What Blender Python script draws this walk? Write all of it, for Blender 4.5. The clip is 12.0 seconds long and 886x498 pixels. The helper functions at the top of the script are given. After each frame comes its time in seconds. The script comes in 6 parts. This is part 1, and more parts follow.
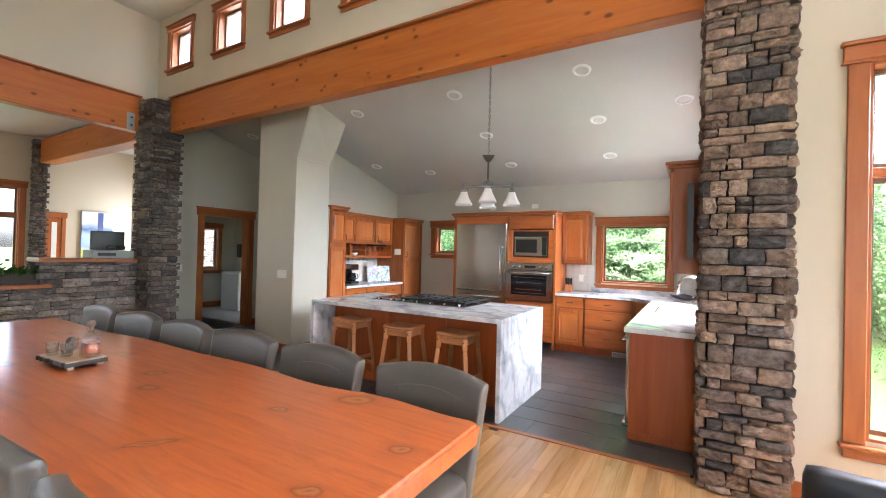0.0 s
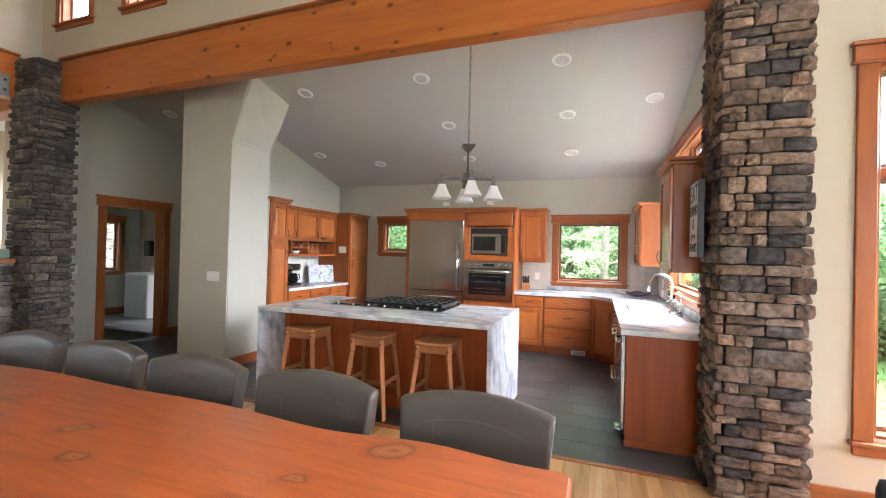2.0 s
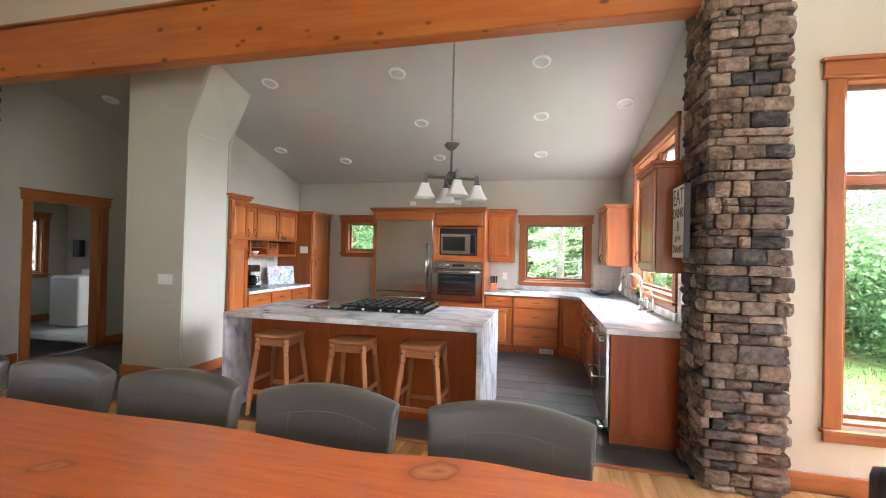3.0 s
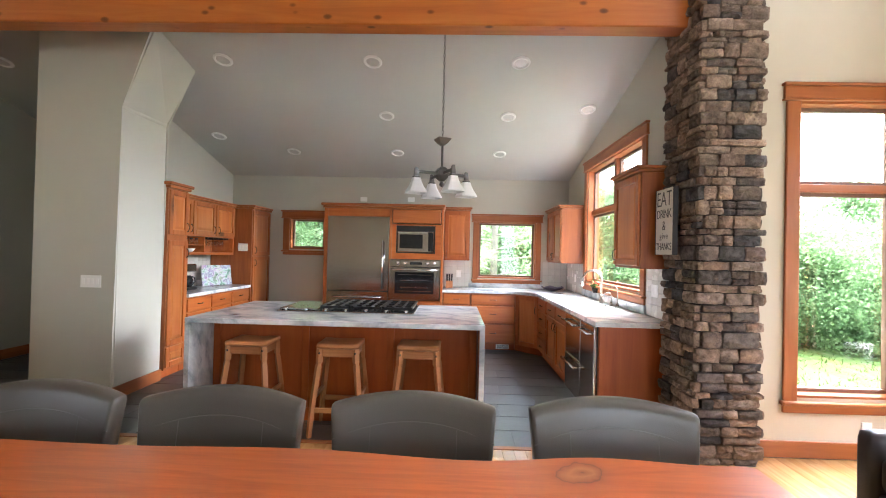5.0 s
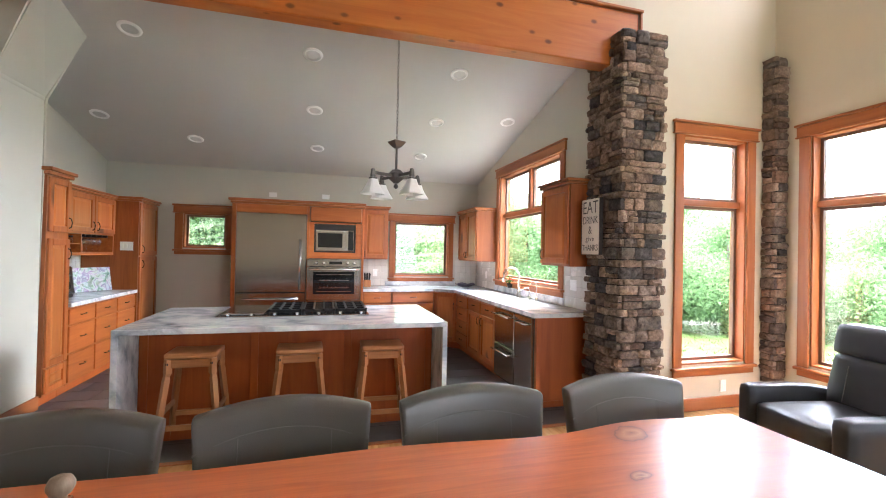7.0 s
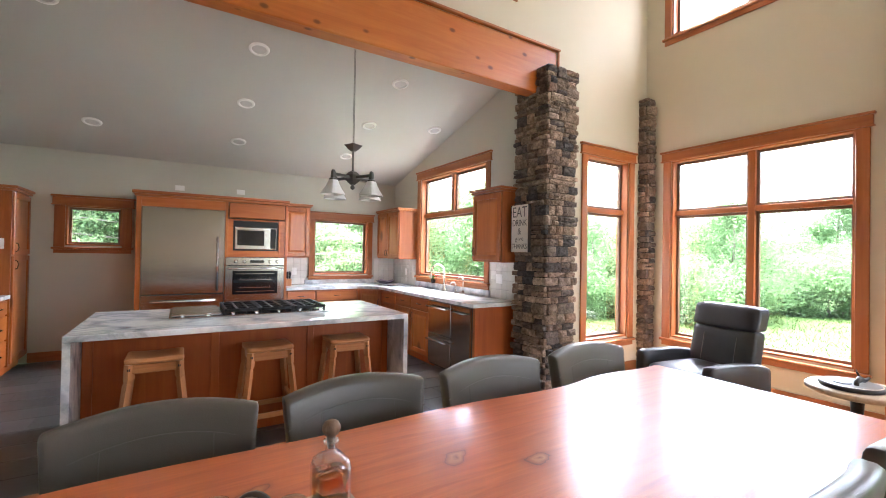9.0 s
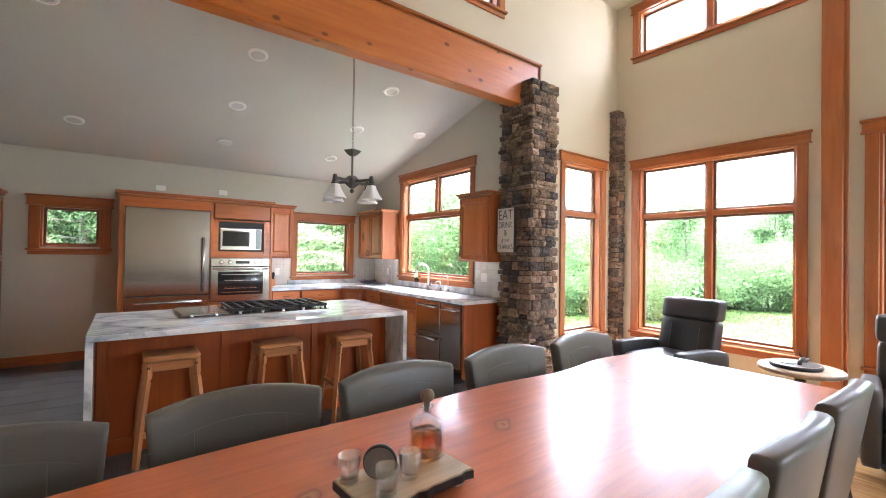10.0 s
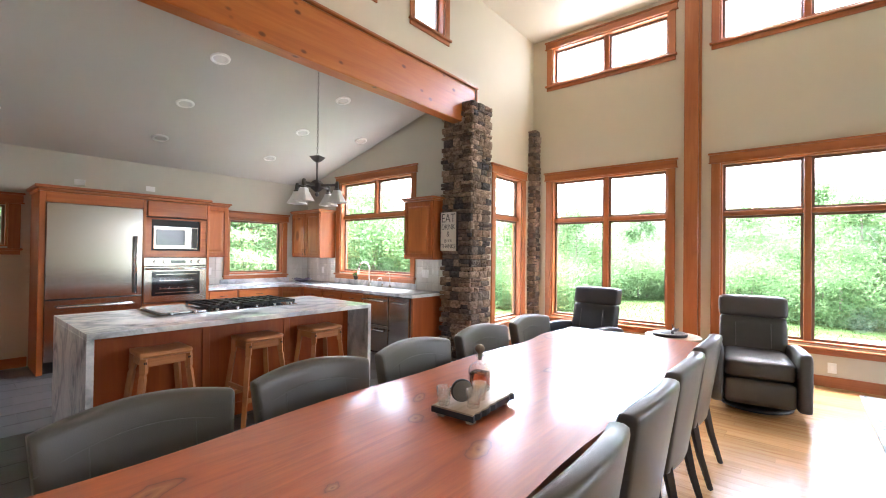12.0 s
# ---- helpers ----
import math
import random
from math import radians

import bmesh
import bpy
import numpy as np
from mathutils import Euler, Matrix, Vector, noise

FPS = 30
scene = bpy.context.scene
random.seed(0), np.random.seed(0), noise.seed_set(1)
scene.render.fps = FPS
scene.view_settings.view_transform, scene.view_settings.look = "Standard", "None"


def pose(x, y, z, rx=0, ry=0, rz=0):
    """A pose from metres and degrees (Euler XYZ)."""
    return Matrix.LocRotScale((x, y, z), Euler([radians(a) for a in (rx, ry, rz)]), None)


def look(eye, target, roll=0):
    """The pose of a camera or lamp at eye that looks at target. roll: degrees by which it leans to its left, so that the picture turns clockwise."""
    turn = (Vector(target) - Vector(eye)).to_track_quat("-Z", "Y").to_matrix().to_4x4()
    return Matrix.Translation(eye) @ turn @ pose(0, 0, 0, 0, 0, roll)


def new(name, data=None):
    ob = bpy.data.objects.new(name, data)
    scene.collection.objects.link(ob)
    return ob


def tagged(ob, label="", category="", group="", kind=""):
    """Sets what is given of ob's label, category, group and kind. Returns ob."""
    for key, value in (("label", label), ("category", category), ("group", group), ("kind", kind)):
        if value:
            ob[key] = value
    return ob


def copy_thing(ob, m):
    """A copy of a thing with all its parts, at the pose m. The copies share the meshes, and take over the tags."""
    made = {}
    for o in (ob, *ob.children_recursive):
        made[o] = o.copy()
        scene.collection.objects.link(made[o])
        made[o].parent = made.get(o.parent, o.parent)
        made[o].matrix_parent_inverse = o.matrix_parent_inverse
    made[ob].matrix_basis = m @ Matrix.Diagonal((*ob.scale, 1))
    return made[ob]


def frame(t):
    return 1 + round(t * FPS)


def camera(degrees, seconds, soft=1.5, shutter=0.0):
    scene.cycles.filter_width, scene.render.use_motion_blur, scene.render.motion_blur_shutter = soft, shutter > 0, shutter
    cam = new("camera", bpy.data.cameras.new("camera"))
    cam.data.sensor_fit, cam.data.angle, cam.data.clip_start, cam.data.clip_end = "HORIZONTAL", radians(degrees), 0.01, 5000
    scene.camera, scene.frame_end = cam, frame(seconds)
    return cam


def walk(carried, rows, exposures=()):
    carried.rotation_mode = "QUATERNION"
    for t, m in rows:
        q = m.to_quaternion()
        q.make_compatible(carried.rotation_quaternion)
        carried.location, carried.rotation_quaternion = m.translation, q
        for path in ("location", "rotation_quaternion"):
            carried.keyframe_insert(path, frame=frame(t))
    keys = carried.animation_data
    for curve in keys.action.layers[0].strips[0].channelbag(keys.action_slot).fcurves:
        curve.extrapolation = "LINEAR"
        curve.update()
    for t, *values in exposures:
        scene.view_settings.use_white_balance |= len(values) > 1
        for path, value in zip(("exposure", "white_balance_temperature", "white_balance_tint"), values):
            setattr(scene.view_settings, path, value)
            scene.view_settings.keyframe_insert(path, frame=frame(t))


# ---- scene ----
cam = camera(92.6, 12.0, 1.05)
METRES, EYE, TILT, LEAN, TURN = 4.5, 1.485, 0.0, 0.0, 30.7
ROWS = [
    (0.0, 0.0, 0.0, 0.0, -0.01, 0.58, -1.44),
    (0.5, -0.0256, 0.0235, -0.0022, -2.67, 0.6, -1.44),
    (1.0, -0.052, 0.0505, -0.0006, -4.78, 0.58, -1.41),
    (1.5, -0.0788, 0.0809, -0.0005, -7.62, 0.51, -1.36),
    (2.0, -0.1075, 0.1069, 0.0009, -10.41, 0.42, -1.34),
    (2.5, -0.1381, 0.1261, -0.0014, -13.63, 0.5, -1.32),
    (3.0, -0.1694, 0.1455, 0.0022, -17.27, 0.5, -1.28),
    (5.0, -0.3073, 0.2252, -0.004, -29.23, 0.58, -1.31),
    (5.5, -0.3439, 0.2427, -0.0019, -33.25, 0.6, -1.22),
    (6.0, -0.3797, 0.2621, -0.0039, -38.75, 0.63, -1.24),
    (6.5, -0.4158, 0.282, -0.0018, -43.15, 0.54, -1.18),
    (7.0, -0.4554, 0.2975, -0.0007, -46.33, 0.55, -1.16),
    (7.5, -0.494, 0.3113, -0.0014, -50.26, 0.56, -1.06),
    (9.5, -0.6525, 0.3931, -0.0045, -65.28, 0.64, -0.97),
    (10.0, -0.6946, 0.4123, -0.0042, -67.54, 0.66, -0.86),
    (10.5, -0.7361, 0.4341, -0.0017, -71.41, 0.63, -0.83),
    (11.0, -0.7747, 0.4588, -0.006, -75.4, 0.65, -0.83),
    (11.5, -0.8159, 0.4816, -0.0036, -78.5, 0.59, -0.74),
    (12.0, -0.8562, 0.4995, -0.0051, -80.84, 0.6, -0.69),
]
# exposure and light
EXPO, KELVIN, TINT = 4.50, 5740, 11
walk(cam, [(t, pose(0, 0, EYE, TILT, LEAN, TURN) @ pose(METRES * x, METRES * y, METRES * z, 90 + pitch, roll, yaw)) for t, x, y, z, yaw, pitch, roll in ROWS], [(0.0, EXPO, KELVIN, TINT), (12.0, EXPO, KELVIN, TINT)])

world = bpy.data.worlds.new("sky")
scene.world = world
world.use_nodes = True
wn = world.node_tree.nodes
sky = wn.new("ShaderNodeTexSky")
sky.sky_type = "NISHITA"
sky.sun_disc = False
sky.sun_elevation, sky.sun_rotation = radians(71), radians(68)
sky.air_density, sky.dust_density, sky.ozone_density = 1.0, 6.0, 0.6
soft_sky = wn.new("ShaderNodeHueSaturation")
soft_sky.inputs["Saturation"].default_value = 0.6
world.node_tree.links.new(sky.outputs["Color"], soft_sky.inputs["Color"])
world.node_tree.links.new(soft_sky.outputs["Color"], wn["Background"].inputs["Color"])
wn["Background"].inputs["Strength"].default_value = 0.15

sun_data = bpy.data.lights.new("sun", "SUN")
sun_data.energy, sun_data.angle, sun_data.color = 1.2, radians(60), (1.0, 0.95, 0.88)
sun = new("sun", sun_data)
sun.matrix_world = look((5, 2, 16), (0, 0, 0))


def fill_lamp(name, m, w, h, watts):
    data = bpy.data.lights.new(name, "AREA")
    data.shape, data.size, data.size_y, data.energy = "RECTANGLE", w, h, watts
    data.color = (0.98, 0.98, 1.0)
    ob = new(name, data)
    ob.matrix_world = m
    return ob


# area lamps standing in for daylight in the openings of the high transoms
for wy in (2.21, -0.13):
    fill_lamp("window_light", look((2.17, wy, 4.55), (-3.0, wy, 3.9)), 1.7, 0.55, 1.5)
# fill lamps in two unseen openings, added to brighten the next room
fill_lamp("window_light", look((-11.2, -5.0, 1.75), (-11.6, 4.0, 1.6)), 1.2, 2.2, 4)
fill_lamp("window_light", look((-11.25, 5.44, 1.6), (-11.3, 3.0, 1.5)), 0.9, 2.0, 3.2)
# fill lamp in the unseen south opening, added to light south-facing surfaces
fill_lamp("window_light", look((1.15, -5.16, 1.7), (0.7, 0.0, 1.3)), 1.3, 2.3, 3.8)
# added outdoor lamp, stands in for sky east of the sink window, brightens kitchen
fill_lamp("window_light", look((4.2, 5.2, 3.3), (-4.9, 5.5, 1.6)), 2.6, 1.4, 40)


# ---- materials ----
def mat(name, rough=0.5, metal=0.0, spec=0.5):
    m = bpy.data.materials.new(name)
    m.use_nodes = True
    b = m.node_tree.nodes["Principled BSDF"]
    b.inputs["Roughness"].default_value, b.inputs["Metallic"].default_value = rough, metal
    b.inputs["Specular IOR Level"].default_value = spec
    return m, m.node_tree.nodes, m.node_tree.links, b


def ramp(nodes, stops):
    r = nodes.new("ShaderNodeValToRGB")
    while len(r.color_ramp.elements) < len(stops):
        r.color_ramp.elements.new(0.5)
    for e, (p, c) in zip(r.color_ramp.elements, stops):
        e.position, e.color = p, (*c, 1)
    return r


def coords(nodes, links, scale=(1, 1, 1), shift=True):
    """Object coordinates, moved by the object's random number so that copies differ."""
    tc, mp = nodes.new("ShaderNodeTexCoord"), nodes.new("ShaderNodeMapping")
    mp.inputs["Scale"].default_value = scale
    links.new(tc.outputs["Object"], mp.inputs["Vector"])
    if shift:
        oi, mul = nodes.new("ShaderNodeObjectInfo"), nodes.new("ShaderNodeVectorMath")
        mul.operation = "SCALE"
        mul.inputs[0].default_value = (13.7, 9.1, 17.3)
        links.new(oi.outputs["Random"], mul.inputs["Scale"])
        links.new(mul.outputs["Vector"], mp.inputs["Location"])
    return mp.outputs["Vector"]


def noise_tex(nodes, links, vec, scale, detail=4, rough=0.6, dist=0.0):
    n = nodes.new("ShaderNodeTexNoise")
    n.inputs["Scale"].default_value, n.inputs["Detail"].default_value = scale, detail
    n.inputs["Roughness"].default_value, n.inputs["Distortion"].default_value = rough, dist
    links.new(vec, n.inputs["Vector"])
    return n.outputs["Fac"]


def mix(nodes, links, a, b, fac, kind="MIX"):
    n = nodes.new("ShaderNodeMix")
    n.data_type, n.blend_type = "RGBA", kind
    for sock, v in ((n.inputs[0], fac), (n.inputs[6], a), (n.inputs[7], b)):
        if isinstance(v, (int, float)):
            sock.default_value = v
        elif isinstance(v, tuple):
            sock.default_value = (*v, 1)
        else:
            links.new(v, sock)
    return n.outputs[2]


def bump(nodes, links, b, height, strength=0.2, dist=0.01):
    n = nodes.new("ShaderNodeBump")
    n.inputs["Strength"].default_value, n.inputs["Distance"].default_value = strength, dist
    links.new(height, n.inputs["Height"])
    links.new(n.outputs["Normal"], b.inputs["Normal"])


def rough_from(nodes, links, b, fac, lo, hi):
    n = nodes.new("ShaderNodeMapRange")
    n.inputs["To Min"].default_value, n.inputs["To Max"].default_value = lo, hi
    links.new(fac, n.inputs["Value"])
    links.new(n.outputs["Result"], b.inputs["Roughness"])


def paint(name, c, rough=0.75, tex=1.0):
    m, n, l, b = mat(name, rough, spec=0.3)
    v = coords(n, l, shift=False)
    big, fine = noise_tex(n, l, v, 1.3, 3), noise_tex(n, l, v, 90, 3)
    l.new(mix(n, l, tuple(k * 0.95 for k in c), tuple(min(1, k * 1.03) for k in c), big), b.inputs["Base Color"])
    bump(n, l, b, fine, 0.12 * tex, 0.004)
    return m


def wood(name, dark, mid, light, along=0, scale=1.0, rough=0.4, knots=0.0, tone=0.25, coat=0.0):
    """Wood whose grain runs along the local axis given."""
    m, n, l, b = mat(name, rough)
    s = [9.0 * scale] * 3
    s[along] = 0.7 * scale
    v = coords(n, l, tuple(s))
    grain = noise_tex(n, l, v, 1.6, 5, 0.62, 0.9)
    s2 = [60.0 * scale] * 3
    s2[along] = 2.0 * scale
    fine = noise_tex(n, l, coords(n, l, tuple(s2)), 2.0, 3)
    base = ramp(n, [(0.28, dark), (0.48, mid), (0.72, light)])
    l.new(grain, base.inputs["Fac"])
    col = mix(n, l, base.outputs["Color"], mix(n, l, dark, light, fine), 0.22)
    big = noise_tex(n, l, coords(n, l), 1.1, 2)
    col = mix(n, l, col, mix(n, l, tuple(k * 0.78 for k in mid), tuple(min(1, k * 1.18) for k in mid), big), 0.3)
    oi, pr = n.new("ShaderNodeObjectInfo"), ramp(n, [(0.0, (1 - tone, 1 - tone, 1 - tone)), (1.0, (1 + tone * 0.2, 1 + tone * 0.2, 1 + tone * 0.2))])
    l.new(oi.outputs["Random"], pr.inputs["Fac"])
    col = mix(n, l, col, pr.outputs["Color"], 1.0, "MULTIPLY")
    if knots:
        ks = [3.2, 3.2, 3.2]
        ks[along] = 1.9
        vo = n.new("ShaderNodeTexVoronoi")
        vo.inputs["Scale"].default_value = knots
        l.new(coords(n, l, tuple(ks)), vo.inputs["Vector"])
        kr = ramp(n, [(0.0, (1, 1, 1)), (0.09, (0.8, 0.8, 0.8)), (0.16, (0, 0, 0))])
        l.new(vo.outputs["Distance"], kr.inputs["Fac"])
        col = mix(n, l, col, tuple(k * 0.32 for k in dark), kr.outputs["Color"])
    l.new(col, b.inputs["Base Color"])
    rough_from(n, l, b, fine, rough - 0.06, rough + 0.1)
    if coat:
        b.inputs["Coat Weight"].default_value, b.inputs["Coat Roughness"].default_value = coat, 0.12
    bump(n, l, b, fine, 0.08, 0.003)
    return m


M_WALL = paint("wall_paint", (0.58, 0.51, 0.39))
# wall_paint greyed and greened: kitchen shade and foliage bounce are in the colour
M_WALL_SHADED = paint("wall_paint_shaded", (0.545, 0.52, 0.435))
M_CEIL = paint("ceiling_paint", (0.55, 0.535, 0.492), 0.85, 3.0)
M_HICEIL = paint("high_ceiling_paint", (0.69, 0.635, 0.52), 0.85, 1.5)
M_TRIM = {a: wood("fir_trim_%s" % "xyz"[a], (0.25, 0.066, 0.015), (0.36, 0.108, 0.025), (0.47, 0.168, 0.046), a, 1.0, 0.36, tone=0.12) for a in range(3)}
M_BEAM = {a: wood("fir_beam_%s" % "xyz"[a], (0.32, 0.078, 0.010), (0.45, 0.122, 0.017), (0.56, 0.195, 0.036), a, 0.9, 0.34, knots=2.0, tone=0.05) for a in range(3)}
M_CAB = {a: wood("alder_%s" % "xyz"[a], (0.26, 0.054, 0.009), (0.44, 0.112, 0.019), (0.58, 0.198, 0.045), a, 1.0, 0.32, knots=0.55, tone=0.22, coat=0.35) for a in range(3)}
M_PANEL = wood("alder_panel", (0.25, 0.047, 0.006), (0.39, 0.084, 0.011), (0.50, 0.132, 0.020), 2, 0.7, 0.42, tone=0.12)
M_FIELD = wood("alder_field", (0.35, 0.084, 0.015), (0.52, 0.155, 0.030), (0.65, 0.255, 0.068), 2, 0.55, 0.32, knots=0.7, tone=0.25, coat=0.35)
# darkened copy of the alder, so gaps between fronts carry painted shade
M_CAB_DARKENED = wood("alder_face_frame", (0.20, 0.045, 0.008), (0.33, 0.088, 0.016), (0.44, 0.135, 0.030), 2, 1.0, 0.36, tone=0.1)


def stone_mat(name, tones):
    m, n, l, b = mat(name, 0.88, spec=0.25)
    oi = n.new("ShaderNodeObjectInfo")
    c = ramp(n, tones)
    l.new(oi.outputs["Random"], c.inputs["Fac"])
    v = coords(n, l)
    a, f = noise_tex(n, l, v, 5, 6, 0.7, 0.4), noise_tex(n, l, v, 26, 6, 0.75)
    r1 = ramp(n, [(0.3, (0.62, 0.58, 0.55)), (0.7, (1.3, 1.26, 1.2))])
    l.new(a, r1.inputs["Fac"])
    col = mix(n, l, c.outputs["Color"], r1.outputs["Color"], 1.0, "MULTIPLY")
    r2 = ramp(n, [(0.36, (0.55, 0.54, 0.53)), (0.52, (1.0, 1.0, 1.0)), (0.66, (1.4, 1.38, 1.35))])
    l.new(f, r2.inputs["Fac"])
    l.new(mix(n, l, col, r2.outputs["Color"], 0.8, "MULTIPLY"), b.inputs["Base Color"])
    bump(n, l, b, f, 1.0, 0.03)
    return m


M_STONE = stone_mat("ledgestone", [(0.0, (0.165, 0.116, 0.089)), (0.2, (0.335, 0.242, 0.182)), (0.36, (0.092, 0.088, 0.089)), (0.52, (0.255, 0.185, 0.142)), (0.74, (0.435, 0.32, 0.245)), (0.88, (0.120, 0.113, 0.112)), (1.0, (0.30, 0.20, 0.145))])
M_GREYSTONE = stone_mat("grey_ledgestone", [(0.0, (0.189, 0.175, 0.165)), (0.25, (0.329, 0.297, 0.269)), (0.45, (0.119, 0.116, 0.118)), (0.65, (0.420, 0.367, 0.319)), (0.85, (0.224, 0.207, 0.196)), (1.0, (0.294, 0.235, 0.193))])
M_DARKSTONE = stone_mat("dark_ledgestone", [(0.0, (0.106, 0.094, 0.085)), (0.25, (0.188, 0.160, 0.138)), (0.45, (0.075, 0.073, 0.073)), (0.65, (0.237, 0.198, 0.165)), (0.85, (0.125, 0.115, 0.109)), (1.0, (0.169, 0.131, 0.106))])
M_MORTAR = paint("dark_mortar", (0.045, 0.04, 0.037), 0.95, 3)


def floor_mat(name, stops, along, rough):
    m, n, l, b = mat(name, rough)
    s = [7.0] * 3
    s[along] = 0.5
    g = noise_tex(n, l, coords(n, l, tuple(s)), 2.2, 5, 0.6, 0.8)
    base = ramp(n, stops)
    l.new(g, base.inputs["Fac"])
    oi, pr = n.new("ShaderNodeObjectInfo"), ramp(n, [(0, (0.80, 0.78, 0.75)), (1, (1.10, 1.08, 1.05))])
    l.new(oi.outputs["Random"], pr.inputs["Fac"])
    l.new(mix(n, l, base.outputs["Color"], pr.outputs["Color"], 1.0, "MULTIPLY"), b.inputs["Base Color"])
    rough_from(n, l, b, g, rough - 0.05, rough + 0.08)
    bump(n, l, b, g, 0.05, 0.003)
    return m


M_OAK = floor_mat("oak_floor", [(0.3, (0.40, 0.205, 0.072)), (0.5, (0.52, 0.295, 0.12)), (0.75, (0.60, 0.38, 0.175))], 1, 0.22)


def slate():
    m, n, l, b = mat("slate_tile", 0.42)
    v = coords(n, l)
    a, f = noise_tex(n, l, v, 2.5, 6, 0.65, 0.6), noise_tex(n, l, v, 30, 5)
    r = ramp(n, [(0.25, (0.045, 0.047, 0.051)), (0.5, (0.08, 0.084, 0.089)), (0.75, (0.13, 0.134, 0.136))])
    l.new(a, r.inputs["Fac"])
    oi, pr = n.new("ShaderNodeObjectInfo"), ramp(n, [(0, (0.7, 0.72, 0.75)), (1, (1.25, 1.22, 1.2))])
    l.new(oi.outputs["Random"], pr.inputs["Fac"])
    l.new(mix(n, l, r.outputs["Color"], pr.outputs["Color"], 1.0, "MULTIPLY"), b.inputs["Base Color"])
    rough_from(n, l, b, a, 0.24, 0.46)
    bump(n, l, b, f, 0.15, 0.006)
    return m


M_SLATE = slate()
M_GROUT = paint("dark_grout", (0.022, 0.023, 0.025), 0.9)


def marble():
    m, n, l, b = mat("marble", 0.08)
    v = coords(n, l, (1.0, 1.6, 1.0), shift=False)
    w = n.new("ShaderNodeTexWave")
    w.wave_type, w.bands_direction = "BANDS", "DIAGONAL"
    w.inputs["Scale"].default_value, w.inputs["Distortion"].default_value = 0.9, 9.0
    w.inputs["Detail"].default_value, w.inputs["Detail Scale"].default_value = 5.0, 1.4
    l.new(v, w.inputs["Vector"])
    a, f = noise_tex(n, l, v, 1.8, 6, 0.7, 1.8), noise_tex(n, l, v, 14, 5, 0.7, 1.0)
    r1 = ramp(n, [(0.3, (0.30, 0.335, 0.38)), (0.43, (0.66, 0.69, 0.72)), (0.56, (0.84, 0.85, 0.86))])
    l.new(a, r1.inputs["Fac"])
    r2 = ramp(n, [(0.0, (0.62, 0.64, 0.67)), (0.14, (0.88, 0.88, 0.9)), (0.32, (1, 1, 1))])
    l.new(w.outputs["Fac"], r2.inputs["Fac"])
    col = mix(n, l, r1.outputs["Color"], r2.outputs["Color"], 0.8, "MULTIPLY")
    r3 = ramp(n, [(0.3, (0.86, 0.86, 0.87)), (0.6, (1, 1, 1))])
    l.new(f, r3.inputs["Fac"])
    l.new(mix(n, l, col, r3.outputs["Color"], 1.0, "MULTIPLY"), b.inputs["Base Color"])
    return m


M_MARBLE = marble()


def plain(name, c, rough=0.5, metal=0.0, var=0.12, spec=0.5, scale=14):
    m, n, l, b = mat(name, rough, metal, spec)
    f = noise_tex(n, l, coords(n, l), scale, 4)
    l.new(mix(n, l, tuple(k * (1 - var) for k in c), tuple(min(1, k * (1 + var)) for k in c), f), b.inputs["Base Color"])
    rough_from(n, l, b, f, max(0.02, rough - 0.06), min(1, rough + 0.08))
    return m



def steel():
    """Stainless sheet with an upright grain, so that reflections smear sideways."""
    m, n, l, b = mat("brushed_steel", 0.18, 1.0)
    f = noise_tex(n, l, coords(n, l, (240.0, 60.0, 1.2)), 2.0, 3)
    # broad level bands, mixed into the colour to imitate blurred reflections
    big = noise_tex(n, l, coords(n, l, (0.6, 0.6, 3.0)), 1.0, 3)
    col = mix(n, l, (0.37, 0.34, 0.30), (0.46, 0.425, 0.38), f)
    l.new(mix(n, l, col, mix(n, l, (0.31, 0.285, 0.25), (0.52, 0.49, 0.45), big), 0.4), b.inputs["Base Color"])
    tg = n.new("ShaderNodeTangent")
    tg.direction_type, tg.axis = "RADIAL", "Z"
    l.new(tg.outputs["Tangent"], b.inputs["Tangent"])
    b.inputs["Anisotropic"].default_value = 0.6
    bump(n, l, b, f, 0.05, 0.001)
    return m


M_STEEL = steel()
M_COVER = plain("polished_steel", (0.55, 0.55, 0.55), 0.16, 1.0, 0.05)
M_CHROME = plain("chrome", (0.75, 0.75, 0.76), 0.13, 1.0, 0.03)
M_BLACK = plain("black_iron", (0.018, 0.018, 0.018), 0.45)
M_DARKGLASS = plain("dark_glass", (0.012, 0.012, 0.013), 0.06, 0, 0.05, 0.6)
M_BRONZE = plain("dark_bronze", (0.05, 0.042, 0.036), 0.4, 0.8)
M_PEWTER = plain("dark_pewter", (0.15, 0.14, 0.13), 0.3, 0.85)
M_NICKEL = plain("brushed_nickel", (0.46, 0.44, 0.41), 0.27, 1.0, 0.05)
M_WHITE = plain("white_plastic", (0.84, 0.83, 0.79), 0.45, 0, 0.03)
M_SASH = plain("dark_sash", (0.16, 0.085, 0.05), 0.45, 0, 0.15)


def glass(name, tint=(1, 1, 1), rough=0.0):
    m, n, l, b = mat(name, rough)
    b.inputs["Base Color"].default_value = (*tint, 1)
    b.inputs["Transmission Weight"].default_value, b.inputs["IOR"].default_value = 1.0, 1.45
    return m


M_GLASS = glass("window_glass")


